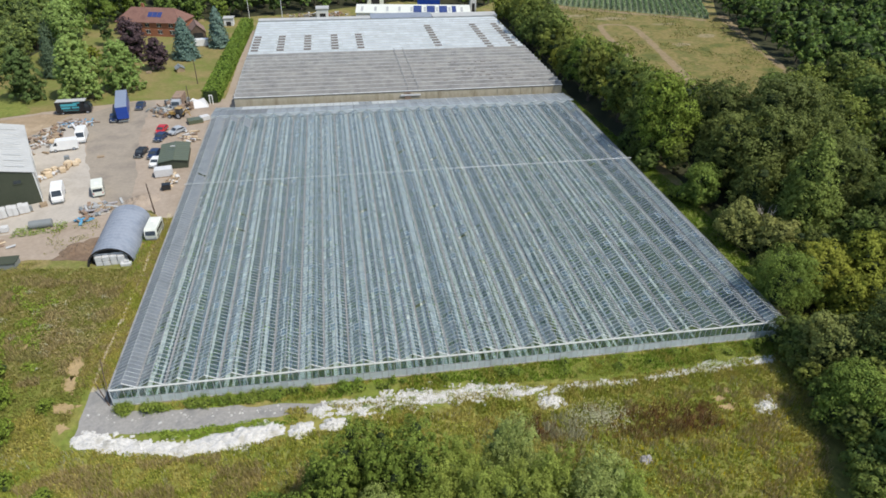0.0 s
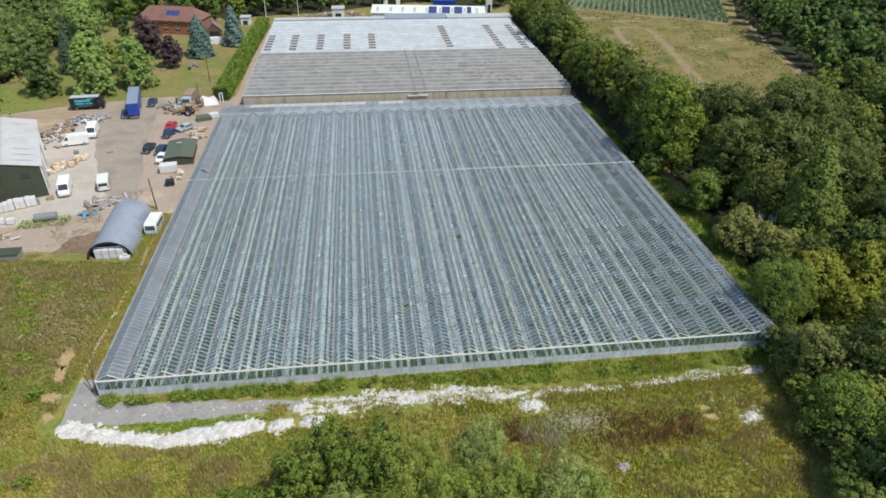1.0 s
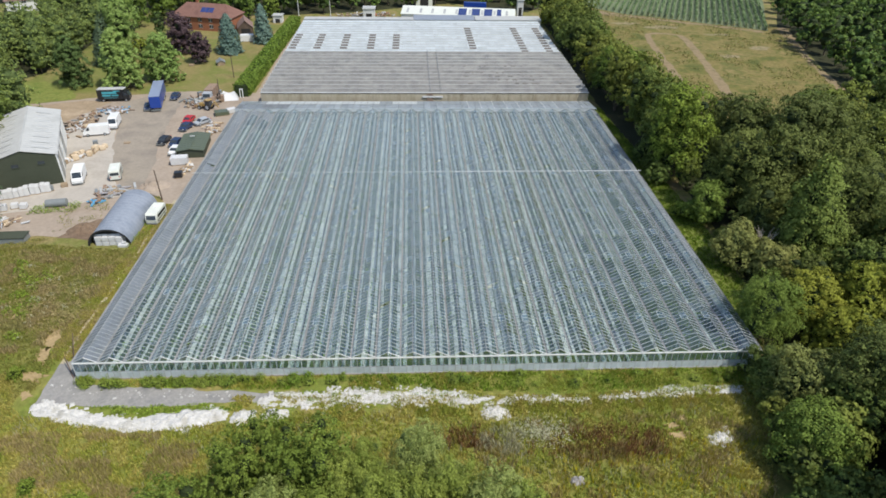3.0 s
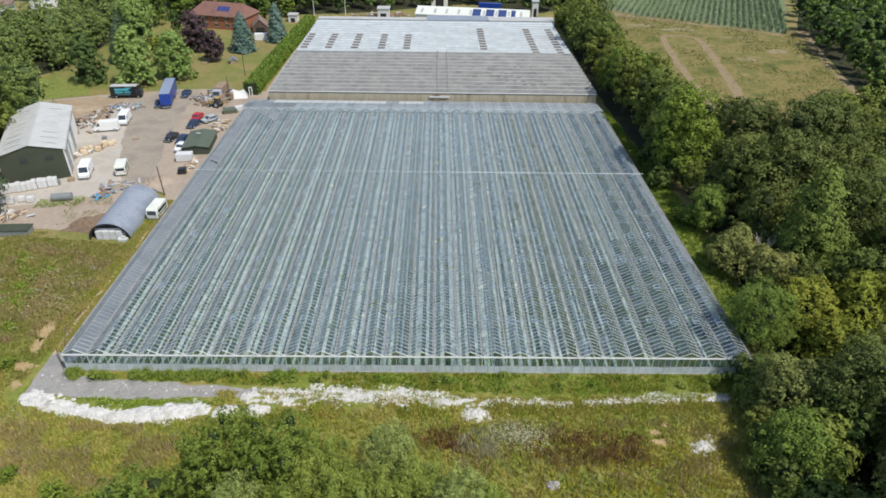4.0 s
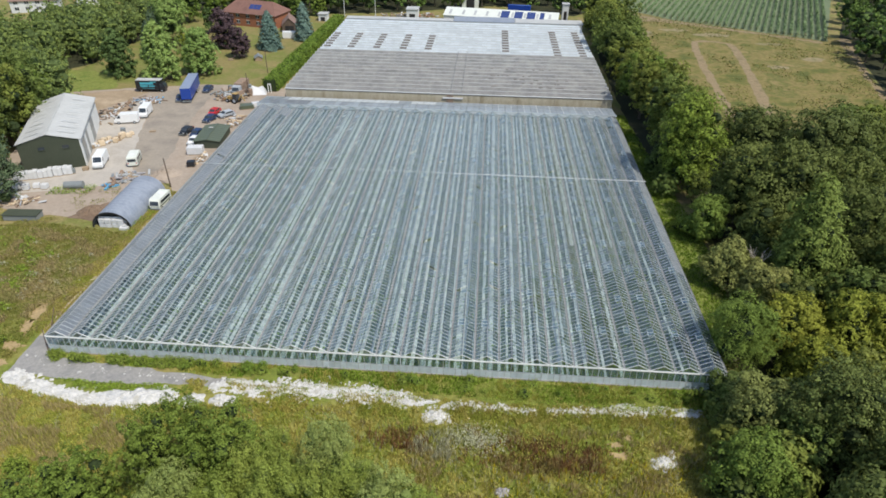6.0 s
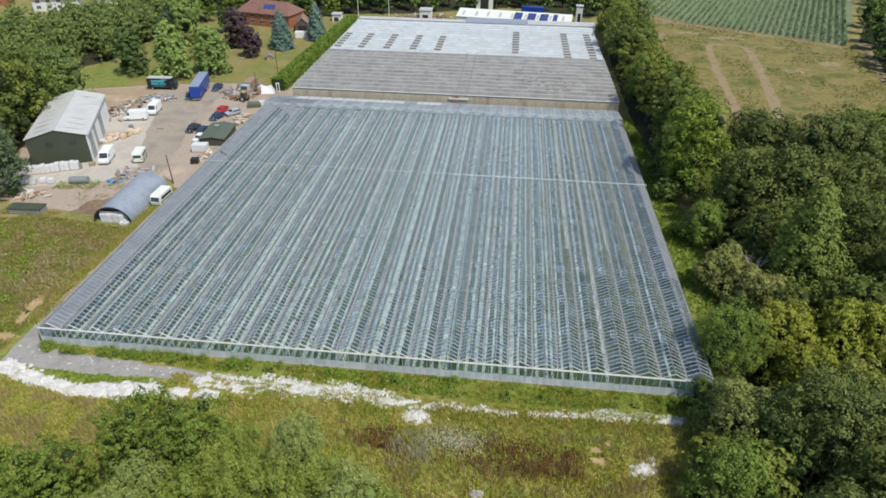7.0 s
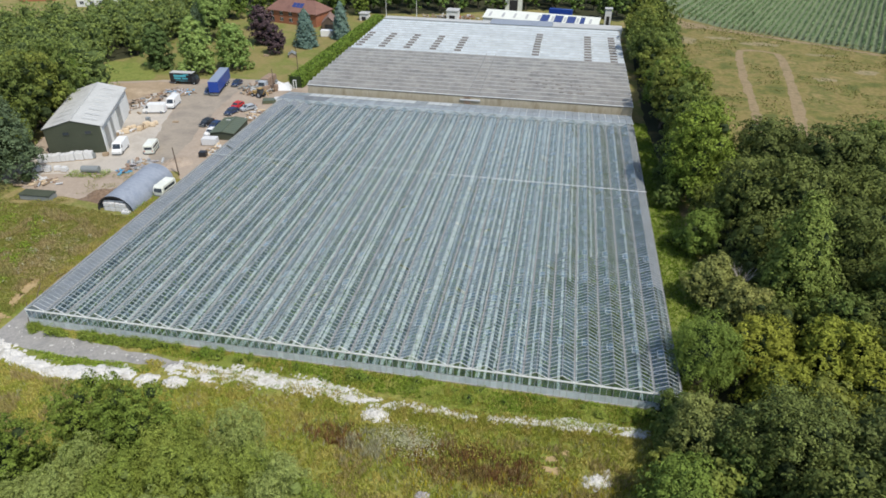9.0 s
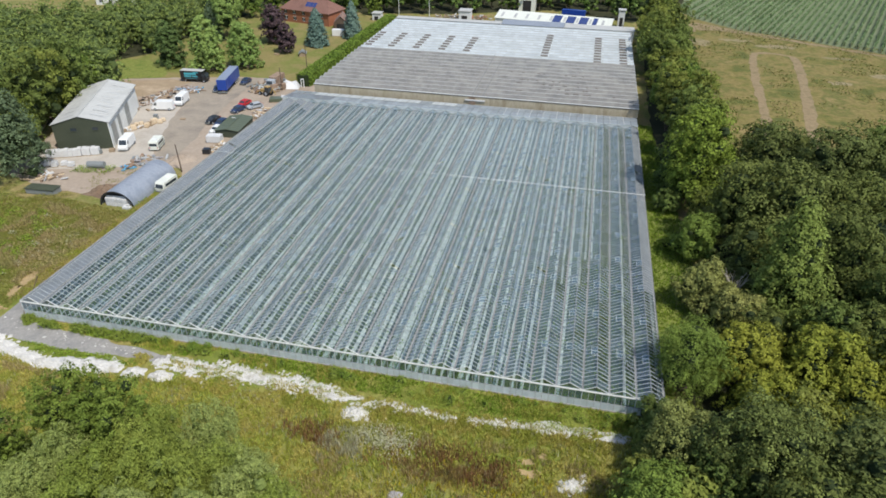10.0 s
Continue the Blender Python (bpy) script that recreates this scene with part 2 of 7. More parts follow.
M["rust"] = surface("rusty_scrap", [(0.22, 0.13, 0.08), (0.3, 0.22, 0.16), (0.14, 0.12, 0.1)], 0.8, 4.0, 0.85)
M["stone"] = surface("grey_stone", [(0.3, 0.29, 0.3), (0.4, 0.38, 0.38)], 1.0, 5.0, 0.9, 0.03)


def paint(name, c):
    M[name] = surface(name, [tuple(x * 0.9 for x in c), c], 0.5, 4.0, 0.3, grain=0.05, spec=0.5)


paint("white_paint", (0.78, 0.79, 0.78))
paint("cream_paint", (0.72, 0.74, 0.66))
paint("blue_paint", (0.016, 0.058, 0.31))
paint("blue_roof", (0.26, 0.31, 0.42))
paint("navy_paint", (0.02, 0.04, 0.1))
paint("black_paint", (0.02, 0.022, 0.026))
paint("red_paint", (0.5, 0.02, 0.03))
paint("silver_paint", (0.4, 0.43, 0.46))
paint("teal_paint", (0.08, 0.42, 0.5))
paint("yellow_paint", (0.44, 0.29, 0.09))
paint("grey_paint", (0.22, 0.24, 0.24))
paint("sky_paint", (0.12, 0.35, 0.55))
paint("olive_paint", (0.1, 0.12, 0.075))

M["leaf_wood"] = foliage("woodland_leaves", [(0.090, 0.124, 0.034), (0.140, 0.178, 0.042), (0.125, 0.178, 0.044), (0.188, 0.220, 0.046), (0.162, 0.205, 0.040), (0.215, 0.232, 0.052)])
M["leaf_light"] = foliage("pale_green_leaves", [(0.225, 0.325, 0.088), (0.275, 0.372, 0.104)])
M["leaf_yellow"] = foliage("yellow_green_leaves", [(0.212, 0.248, 0.036), (0.265, 0.275, 0.041)])
M["leaf_purple"] = foliage("purple_leaves", [(0.092, 0.063, 0.069), (0.118, 0.080, 0.086)])
M["leaf_blue"] = foliage("blue_green_needles", [(0.128, 0.205, 0.168), (0.158, 0.236, 0.190)])
M["leaf_teal"] = foliage("dark_spruce_needles", [(0.080, 0.125, 0.075), (0.105, 0.150, 0.085)])
M["leaf_mixed"] = foliage("mixed_garden_leaves", [(0.110, 0.168, 0.054), (0.165, 0.224, 0.064), (0.222, 0.276, 0.068), (0.150, 0.210, 0.078), (0.265, 0.298, 0.075)], per_object=False)
M["leaf_dark"] = foliage("dark_leaves", [(0.090, 0.142, 0.046), (0.120, 0.176, 0.054)])
M["leaf_deep"] = foliage("deep_green_leaves", [(0.098, 0.126, 0.035), (0.142, 0.170, 0.043), (0.116, 0.144, 0.045)])
M["leaf_poplar"] = foliage("poplar_leaves", [(0.190, 0.246, 0.056), (0.222, 0.268, 0.060)], 0.25)
M["leaf_thistle"] = foliage("thistle_leaves", [(0.450, 0.455, 0.290), (0.560, 0.545, 0.385), (0.370, 0.400, 0.200)], 0.2, 0.4, per_object=False)
M["leaf_thorn"] = foliage("hawthorn_leaves", [(0.132, 0.188, 0.033), (0.172, 0.226, 0.041)], 0.3)
M["leaf_cedar"] = foliage("cedar_needles", [(0.085, 0.13, 0.07), (0.12, 0.165, 0.085)])
M["leaf_yellowgreen"] = foliage("yellow_green_willow_leaves", [(0.252, 0.318, 0.064), (0.312, 0.355, 0.078)], 0.25, 0.4)
# paler crown fills: softer shade between leaves, set by colour
M["core_light"] = surface("faint_leaf_shade", [(0.12, 0.165, 0.04), (0.15, 0.19, 0.05)], 0.6, 2.5, 0.9, 0.2)
M["core_mid"] = surface("mid_leaf_shade", [(0.06, 0.09, 0.026), (0.085, 0.115, 0.032)], 0.6, 2.5, 0.9, 0.2)
M["leaf_willow"] = foliage("silvery_willow_leaves", [(0.290, 0.350, 0.102), (0.335, 0.388, 0.122)], 0.25, 0.4)
M["leaf_bush"] = foliage("bush_leaves", [(0.147, 0.211, 0.031), (0.203, 0.264, 0.042)], 0.4)
M["leaf_garden"] = foliage("garden_leaves", [(0.128, 0.191, 0.033), (0.191, 0.255, 0.047), (0.081, 0.146, 0.033)])
M["leaf_olive"] = foliage("olive_green_leaves", [(0.190, 0.222, 0.066), (0.250, 0.262, 0.078), (0.222, 0.218, 0.076)], 0.3)
M["leaf_oak"] = foliage("dull_green_leaves", [(0.135, 0.168, 0.046), (0.172, 0.190, 0.058)], 0.45)
M["leaf_willowtree"] = foliage("willow_green_leaves", [(0.160, 0.228, 0.044), (0.195, 0.258, 0.052)], 0.28)
M["leaf_hedge"] = foliage("hedge_leaves", [(0.123, 0.200, 0.032), (0.189, 0.267, 0.045)], per_object=False)
M["leaf_far"] = foliage("far_wood_leaves", [(0.070, 0.126, 0.042), (0.102, 0.172, 0.042), (0.153, 0.223, 0.047), (0.112, 0.177, 0.060), (0.195, 0.246, 0.051)], per_object=False)
M["leaf_vine"] = foliage("vine_leaves", [(0.181, 0.267, 0.120), (0.230, 0.312, 0.153)], 0.25, per_object=False)
# darkest fill: shade in crown and hedge gaps is put into the colour
M["core"] = surface("deep_leaf_shade", [(0.02, 0.034, 0.01), (0.032, 0.048, 0.013)], 0.6, 2.5, 0.9, 0.2)
M["grass"] = foliage("meadow_blades", [(0.290, 0.338, 0.054), (0.385, 0.385, 0.080), (0.480, 0.408, 0.118), (0.320, 0.365, 0.058), (0.450, 0.412, 0.102), (0.530, 0.425, 0.145)], 0.2, 0.3, per_object=False)
M["grass_scrub"] = foliage("scrub_blades", [(0.228, 0.262, 0.054), (0.330, 0.298, 0.092), (0.250, 0.275, 0.062), (0.370, 0.312, 0.120)], 0.2, 0.4, per_object=False)
M["grass_green"] = foliage("green_weeds", [(0.148, 0.250, 0.029), (0.222, 0.315, 0.040), (0.296, 0.370, 0.067)], 0.4, 0.3, per_object=False)
M["grass_wall"] = foliage("wall_weeds", [(0.20, 0.285, 0.04), (0.285, 0.345, 0.062), (0.36, 0.37, 0.085)], 0.35, 0.3, per_object=False)
M["bramble"] = foliage("withered_bramble", [(0.330, 0.275, 0.122), (0.400, 0.325, 0.155), (0.310, 0.305, 0.105)], 0.3, 0.3, per_object=False)
M["grass_red"] = foliage("red_brown_docks", [(0.20, 0.108, 0.048), (0.265, 0.150, 0.066), (0.235, 0.18, 0.066)], 0.3, 0.25, per_object=False)
M["grass_straw"] = foliage("straw_blades", [(0.395, 0.320, 0.132), (0.465, 0.380, 0.182), (0.340, 0.310, 0.108)], 0.25, 0.3, per_object=False)
M["grass_field"] = foliage("field_tussocks", [(0.135, 0.16, 0.048), (0.185, 0.19, 0.058), (0.26, 0.235, 0.075)], 0.2, 0.2, per_object=False)
M["leaf_weed"] = foliage("weed_leaves", [(0.169, 0.260, 0.039), (0.247, 0.305, 0.058), (0.208, 0.280, 0.046)], 0.4)
M["grass_pale"] = foliage("pale_seed_heads", [(0.42, 0.41, 0.25), (0.52, 0.5, 0.34), (0.33, 0.35, 0.16)], 0.25, 0.4, per_object=False)
M["flower"] = foliage("yellow_flowers", [(0.575, 0.483, 0.024), (0.483, 0.414, 0.024)], 0.2, 0.2, per_object=False)


# ---- building blocks ----
class Geo:
    """Gathers vertices and faces of one mesh."""

    def __init__(self):
        self.v, self.f = [], []

    def add(self, verts, faces):
        k = len(self.v)
        self.v.extend(tuple(p) for p in verts)
        self.f.extend(tuple(i + k for i in q) for q in faces)
        return self

    def box(self, x0, y0, z0, x1, y1, z1):
        return self.add([(x0, y0, z0), (x1, y0, z0), (x1, y1, z0), (x0, y1, z0), (x0, y0, z1), (x1, y0, z1), (x1, y1, z1), (x0, y1, z1)],
                        [(0, 3, 2, 1), (4, 5, 6, 7), (0, 1, 5, 4), (1, 2, 6, 5), (2, 3, 7, 6), (3, 0, 4, 7)])

    def beam(self, a, b, w, h, up=(0, 0, 1)):
        a, b = Vector(a), Vector(b)
        d = (b - a).normalized()
        s = d.cross(Vector(up)).normalized() * (w / 2)
        u = s.cross(d).normalized() * (h / 2)
        return self.add([a - s - u, a + s - u, a + s + u, a - s + u, b - s - u, b + s - u, b + s + u, b - s + u],
                        [(0, 1, 2, 3), (7, 6, 5, 4), (0, 4, 5, 1), (1, 5, 6, 2), (2, 6, 7, 3), (3, 7, 4, 0)])

    def face(self, *pts):
        return self.add(pts, [tuple(range(len(pts)))])

    def prism(self, profile, y0, y1):
        """profile in x, z, counter-clockwise seen from -y; from y0 to y1"""
        n = len(profile)
        self.add([(x, y0, z) for x, z in profile] + [(x, y1, z) for x, z in profile],
                 [tuple(range(n)), tuple(range(2 * n - 1, n - 1, -1))] + [(i, i + n, (i + 1) % n + n, (i + 1) % n) for i in range(n)])
        return self

    def rod(self, a, b, r0, r1=None, n=8):
        a, b = Vector(a), Vector(b)
        r1 = r0 if r1 is None else r1
        d = (b - a).normalized()
        s = d.orthogonal().normalized()
        u = d.cross(s)
        ring = [(math.cos(2 * math.pi * i / n), math.sin(2 * math.pi * i / n)) for i in range(n)]
        self.add([a + (s * c + u * q) * r0 for c, q in ring] + [b + (s * c + u * q) * r1 for c, q in ring],
                 [(i, (i + 1) % n, (i + 1) % n + n, i + n) for i in range(n)] + [tuple(range(n - 1, -1, -1)), tuple(range(n, 2 * n))])
        return self

    def mesh(self, name, material, bevel=0.0, smooth=False):
        me = bpy.data.meshes.new(name)
        me.from_pydata(self.v, [], self.f)
        if bevel:
            bm = bmesh.new()
            bm.from_mesh(me)
            bmesh.ops.recalc_face_normals(bm, faces=bm.faces)
            bmesh.ops.bevel(bm, geom=bm.edges[:], offset=bevel, segments=2, affect="EDGES", clamp_overlap=True)
            bm.to_mesh(me)
            bm.free()
        me.materials.append(material)
        if smooth:
            me.shade_smooth()
        me.update()
        return me


def thing(name, m, label, category, group="", kind=""):
    ob = new(name)
    ob.empty_display_size = 0.2
    ob.matrix_basis = m
    return tagged(ob, label, category, group, kind)


def part(name, geo, material, parent, label="", bevel=0.0, smooth=False):
    me = geo if isinstance(geo, bpy.types.Mesh) else geo.mesh(name, material, bevel, smooth)
    ob = new(name, me)
    ob.parent = parent
    return tagged(ob, label) if label else ob


def solo(name, geo, material, label, category, group="", kind="", bevel=0.0, smooth=False):
    ob = new(name, geo if isinstance(geo, bpy.types.Mesh) else geo.mesh(name, material, bevel, smooth))
    return tagged(ob, label, category, group, kind)


def inside(poly, x, y):
    odd = False
    for (x0, y0), (x1, y1) in zip(poly, poly[1:] + poly[:1]):
        if (y0 > y) != (y1 > y) and x < x0 + (y - y0) / (y1 - y0) * (x1 - x0):
            odd = not odd
    return odd


def ragged(poly, step=1.5, wob=0.6, seed=0.0):
    """The outline with an uneven edge."""
    out = []
    for (x0, y0), (x1, y1) in zip(poly, poly[1:] + poly[:1]):
        n = max(1, int(math.hypot(x1 - x0, y1 - y0) / step))
        for i in range(n):
            x, y = x0 + (x1 - x0) * i / n, y0 + (y1 - y0) * i / n
            p = Vector((x * 0.45, y * 0.45, seed))
            out.append((x + wob * noise.noise(p), y + wob * noise.noise(p + Vector((31, 17, 5)))))
    return out


def patch(name, poly, z, material, label, category="ground", step=1.5, wob=0.6):
    bm = bmesh.new()
    bm.faces.new([bm.verts.new((x, y, z)) for x, y in ragged(poly, step, wob, z * 50)])
    bmesh.ops.recalc_face_normals(bm, faces=bm.faces)
    bmesh.ops.triangulate(bm, faces=bm.faces)
    for f in bm.faces:
        if f.normal.z < 0:
            f.normal_flip()
    me = bpy.data.meshes.new(name)
    bm.to_mesh(me)
    bm.free()
    me.materials.append(material)
    return tagged(new(name, me), label, category, kind="structure")


# ---- ground ----
g = Geo()
g.box(-900, -700, -0.5, 1000, 1200, 0.0)
solo("ground", g, M["scrub"], "rough grassy ground with straw and brown patches", "ground", kind="structure")
MEADOW = [(-60, -60), (130, -60), (95, -2), (91, 0.5), (-0.5, 0.5), (-6, 6), (-30, 4)]
patch("meadow", MEADOW, 0.012, M["meadow"], "rough meadow of green and straw-coloured grass", wob=1.5)
LAWN = [(-72, 98), (-56, 101), (-44, 106), (-22, 112.5), (-10, 112), (-5, 113), (-4, 200), (-30, 200), (-60, 205), (-66, 150), (-66, 125), (-70, 112)]
patch("lawn", LAWN, 0.02, M["lawn"], "mown sun-dried garden lawn", "lawn", wob=0.8)
patch("lush_lawn", [(-73, 113), (-67, 105), (-58, 103), (-47, 107.5), (-52, 117), (-60, 122), (-70, 121)], 0.024, M["green_strip"], "bright green stretch of lawn", "lawn", wob=2.5)
YARD = [(-0.6, 48), (-0.6, 99.5), (3.9, 100), (3.9, 112), (-4, 112), (-10, 113), (-21, 113.5), (-44, 107.5), (-62, 101), (-54, 86), (-44, 50),
        (-40, 40), (-27, 36), (-19, 36), (-12, 37), (-13.5, 50), (-6, 51), (-4, 47)]
patch("yard", YARD, 0.026, M["yard"], "tan gravel yard between sheds and greenhouse", "yard")
patch("bare_soil", [(-62, 99), (-44, 106), (-36, 105), (-39, 97), (-42, 90), (-55, 90)], 0.034, M["dirt"], "bare brown earth behind the steel shed", "ground")
CONCRETE = [(-33, 100), (-24.5, 76), (-17.5, 58), (-13.5, 51), (-22, 47), (-37, 43), (-42, 50), (-29, 60), (-39, 86), (-40, 96)]
patch("concrete_apron", CONCRETE, 0.042, M["concrete"], "pale concrete apron in front of the shed", "pavement", wob=0.3)
patch("tarmac_lane", [(-33, 104), (-24.5, 76), (-17.3, 58), (-12.5, 52), (-11, 56), (-12, 64), (-15, 78), (-17, 92), (-17.5, 112), (-26, 112)], 0.05, M["tarmac"],
      "dusty brown tarmac lane through the yard", "road", wob=0.8)
patch("driveway", [(0.4, 99.5), (3.9, 99.5), (3.9, 186), (0.6, 186), (0.2, 140)], 0.05, M["yard"], "tan farm track beside the hedge", "road", wob=0.3)
patch("verge", [(-4.6, 6), (-0.2, 2), (-0.2, 48), (-4.4, 48), (-4.8, 30), (-5.4, 14)], 0.02, M["green_strip"], "grass verge along the glass wall", "grass", wob=0.4)
PAD = [(-4.0, 6), (-3.5, -0.5), (-3.4, -4.2), (6, -5.2), (14, -5), (24, -4.6), (26, -3.2), (16, -2.4), (7, -1.6), (1, -1.0), (-0.3, 0.6), (-0.4, 3)]
patch("hardcore_pad", PAD, 0.026, M["pad"], "grey hardcore strip at the greenhouse corner", "pavement", step=1.0, wob=0.5)
patch("east_strip", [(89.9, 2), (96, 12), (97.5, 40), (95.5, 62), (93.6, 100), (90.2, 100)], 0.02, M["green_strip"], "mown grass strip beside the greenhouse", "grass")
FIELD = [(100, 80), (130, 84), (163, 100), (169, 112), (180, 160), (189, 190), (150, 206), (121, 240), (106, 235), (100, 160)]
patch("dry_field", FIELD, 0.02, M["field"], "sun-dried grass field with yellow patches", "field", wob=1.2)
patch("field_margin", [(164.5, 103), (168.5, 118), (176, 150), (182.5, 175), (187, 191), (191, 190), (183, 165), (174, 135), (168, 104)], 0.032, M["field_path"],
      "bare tan earth along the wood edge", "ground", wob=1.6)


TRACKS = []


def ribbon(name, line, width, z, material, label, category="path", wob=0.6):
    """a worn way of some width along a line"""
    left, right = [], []
    for i, (x, y) in enumerate(line):
        a, b = line[max(0, i - 1)], line[min(len(line) - 1, i + 1)]
        d = Vector((b[0] - a[0], b[1] - a[1])).normalized() * (width / 2) * (1 + 0.35 * noise.noise(Vector((x * 0.3, y * 0.3, 4))))
        TRACKS.extend((x + (b[0] - x) * k / 8, y + (b[1] - y) * k / 8, width if width > 1 else 0.3) for k in range(8))
        left.append((x - d.y, y + d.x))
        right.append((x + d.y, y - d.x))
    return patch(name, left + right[::-1], z, material, label, category, 1.5, wob)


ribbon("track", [(-2.5, 49), (-2.7, 42), (-3.2, 34.6), (-2.95, 30), (-3.3, 20), (-3.5, 13.4), (-3.6, 9.4), (-3.4, 3)], 0.6, 0.034, M["track_dust"], "narrow worn pale dirt track beside the glass wall", "track", 0.35)
ribbon("field_path", [(120.4, 82), (121.4, 98), (123.7, 118), (126.4, 145), (130.0, 172), (132.0, 179)], 2.4, 0.052, M["field_path"], "worn pale track through the dry field")
ribbon("field_path", [(129.0, 84), (131.6, 103), (135.8, 122), (140.4, 149), (143.4, 170), (143.6, 177)], 2.6, 0.056, M["field_path"], "worn pale track through the dry field")
ribbon("field_path", [(131.4, 179), (136, 180.4), (140.4, 179.4), (144, 177)], 1.8, 0.06, M["field_path"], "worn loop joining two field tracks")
patch("bare_patch", [(110, 200), (118, 210), (126, 210), (135, 206), (150, 198), (168, 188), (178, 182), (178, 185), (168, 191), (150, 202), (133, 211.6), (118, 222), (108, 214)], 0.047, M["field_path"], "bare tan strip along the vineyard edge", "ground", wob=1.8)
for x, y, rx, ry in ((141, 190, 7, 2.4), (158, 179, 5, 1.6), (166, 160, 4, 2.2), (150, 150, 3, 2), (115, 190, 4, 5), (128, 196, 6, 2)):
    patch("bare_patch", [(x + rx * math.cos(a * 0.5236), y + ry * math.sin(a * 0.5236)) for a in range(12)], 0.038, M["field_bare"], "thin dry grass over bare earth", "ground", 0.8, 2.2)
patch("headland", [(106, 222), (125, 212), (150, 199), (186, 186), (188, 192), (151, 207), (122, 226), (108, 236)], 0.026, M["field"], "dry grass headland", "grass", wob=1.5)
patch("vineyard_soil", [(111, 247), (118, 229), (132, 213), (151, 202.6), (181, 185), (215, 262), (270, 420), (140, 420), (116, 262)], 0.064, M["vine_floor"], "grassy soil between vine rows", "field")
WOOD_EAST = [(96, 18), (99, 32), (99, 52), (101, 78), (112, 86), (138, 88), (168, 98), (260, 110), (260, -90), (75, -90), (82.5, -26), (89.5, -8), (93, 4)]
patch("wood_floor", WOOD_EAST, 0.022, M["woodfloor"], "woodland floor darkened for shade under trees", "ground")
patch("tree_belt_floor", [(93.8, 60), (112, 60), (108, 120), (105, 200), (96, 210), (93.6, 120)], 0.034, M["woodfloor"], "earth under the tree belt, darkened for shade", "ground")
patch("brown_earth", [(-19, 35.4), (-12.6, 34.5), (-12.4, 42), (-14.5, 41.6)], 0.05, M["soil"], "dark brown earth beside the arched hut", "ground", wob=0.5)


def heap(name, x, y, rx, ry, h, material, label, category, seed, rot=0.0, kind=""):
    """A loose heap: a mound with an uneven skin and lumps."""
    geo = Geo()
    n, k = 26, 8
    verts = []
    for j in range(k + 1):
        q = 1 - j / k
        for i in range(n):
            a = 2 * math.pi * i / n
            w = 1 + 0.5 * noise.noise(Vector((math.cos(a) * 2.1, math.sin(a) * 2.1, seed)))
            z = h * (1 - q * q) * (1 + 0.7 * noise.noise(Vector((q * 4 * math.cos(a), q * 4 * math.sin(a), seed + 7)))) - 0.03
            verts.append((rx * q * w * math.cos(a), ry * q * w * math.sin(a), z))
    faces = [(j * n + i, j * n + (i + 1) % n, (j + 1) * n + (i + 1) % n, (j + 1) * n + i) for j in range(k) for i in range(n)]
    geo.add(verts, faces)
    ob = solo(name, geo, material, label, category, kind=kind)
    ob.matrix_basis = pose(x, y, 0.03, 0, 0, rot)
    return ob


patch("chalk_ground", [(-3.2, -4.4), (-1, -5.0), (3, -6.0), (7, -7.0), (10, -7.5), (13, -6.6), (17, -6.0), (20, -6.0), (20.4, -7.4), (17, -8.4), (13, -8.9), (9, -8.9), (5, -8.0), (1, -7.2), (-3, -5.8)], 0.045, M["chalk"],
      "white crushed chalk spread over grass", "ground", step=0.7, wob=1.1)
# white chalk spoil along the front: a bank of low mounds and scattered lumps
CHALK = [(-2.6, -4.7, 1.2, 0.6), (-0.8, -5.4, 1.8, 0.9), (1.6, -6.1, 2.0, 0.85), (4.2, -6.9, 2.0, 0.7), (7.2, -7.6, 2.0, 0.55), (9.6, -8.1, 2.2, 0.5), (11.6, -7.9, 2.4, 1.0),
         (13.6, -7.6, 3.0, 1.5), (16.2, -7.2, 3.0, 1.6), (18.6, -6.7, 2.2, 1.2), (22.6, -7.2, 1.6, 1.25), (26.4, -6.9, 1.7, 1.1)]
for i, (x, y, rx, ry) in enumerate(CHALK):
    heap("chalk_heap", x, y, rx, ry, 0.35 + 0.1 * (i % 3), M["chalk"], "low bright white heap of chalk spoil on grass", "chalk heap", 3 + i, 10 - 5 * (i % 4))
heap("chalk_heap", 79.6, -12.3, 1.6, 1.0, 0.5, M["chalk"], "loose heap of white chalk rubble in the meadow", "chalk heap", 40, 20)
heap("chalk_heap", 53.2, -7.4, 1.8, 1.2, 0.5, M["chalk"], "loose heap of white chalk rubble by the greenhouse", "chalk heap", 41, 0)
heap("sand_heap", -8.5, 55, 3.2, 2.6, 1.0, M["yard"], "pale tan heap of sand in the yard", "sand heap", 42, 30)
heap("earth_heap", -15.5, 38.2, 2.6, 2.2, 0.9, M["soil"], "dark brown heap of earth", "earth heap", 43, 30)
SCRAPES = ((-6.9, 8.2, 1.2, 2.4, 8), (-6.4, 4.6, 0.9, 1.9, 10), (-6.0, 0.6, 1.7, 0.9, -20), (-5.4, -2.9, 0.8, 1.1, 0), (-14.6, 13.2, 0.5, 0.9, 0), (74.5, -10.0, 0.8, 0.45, 10), (76.0, -8.9, 0.5, 0.45, 10), (74.6, -11.5, 1.3, 0.7, 10))
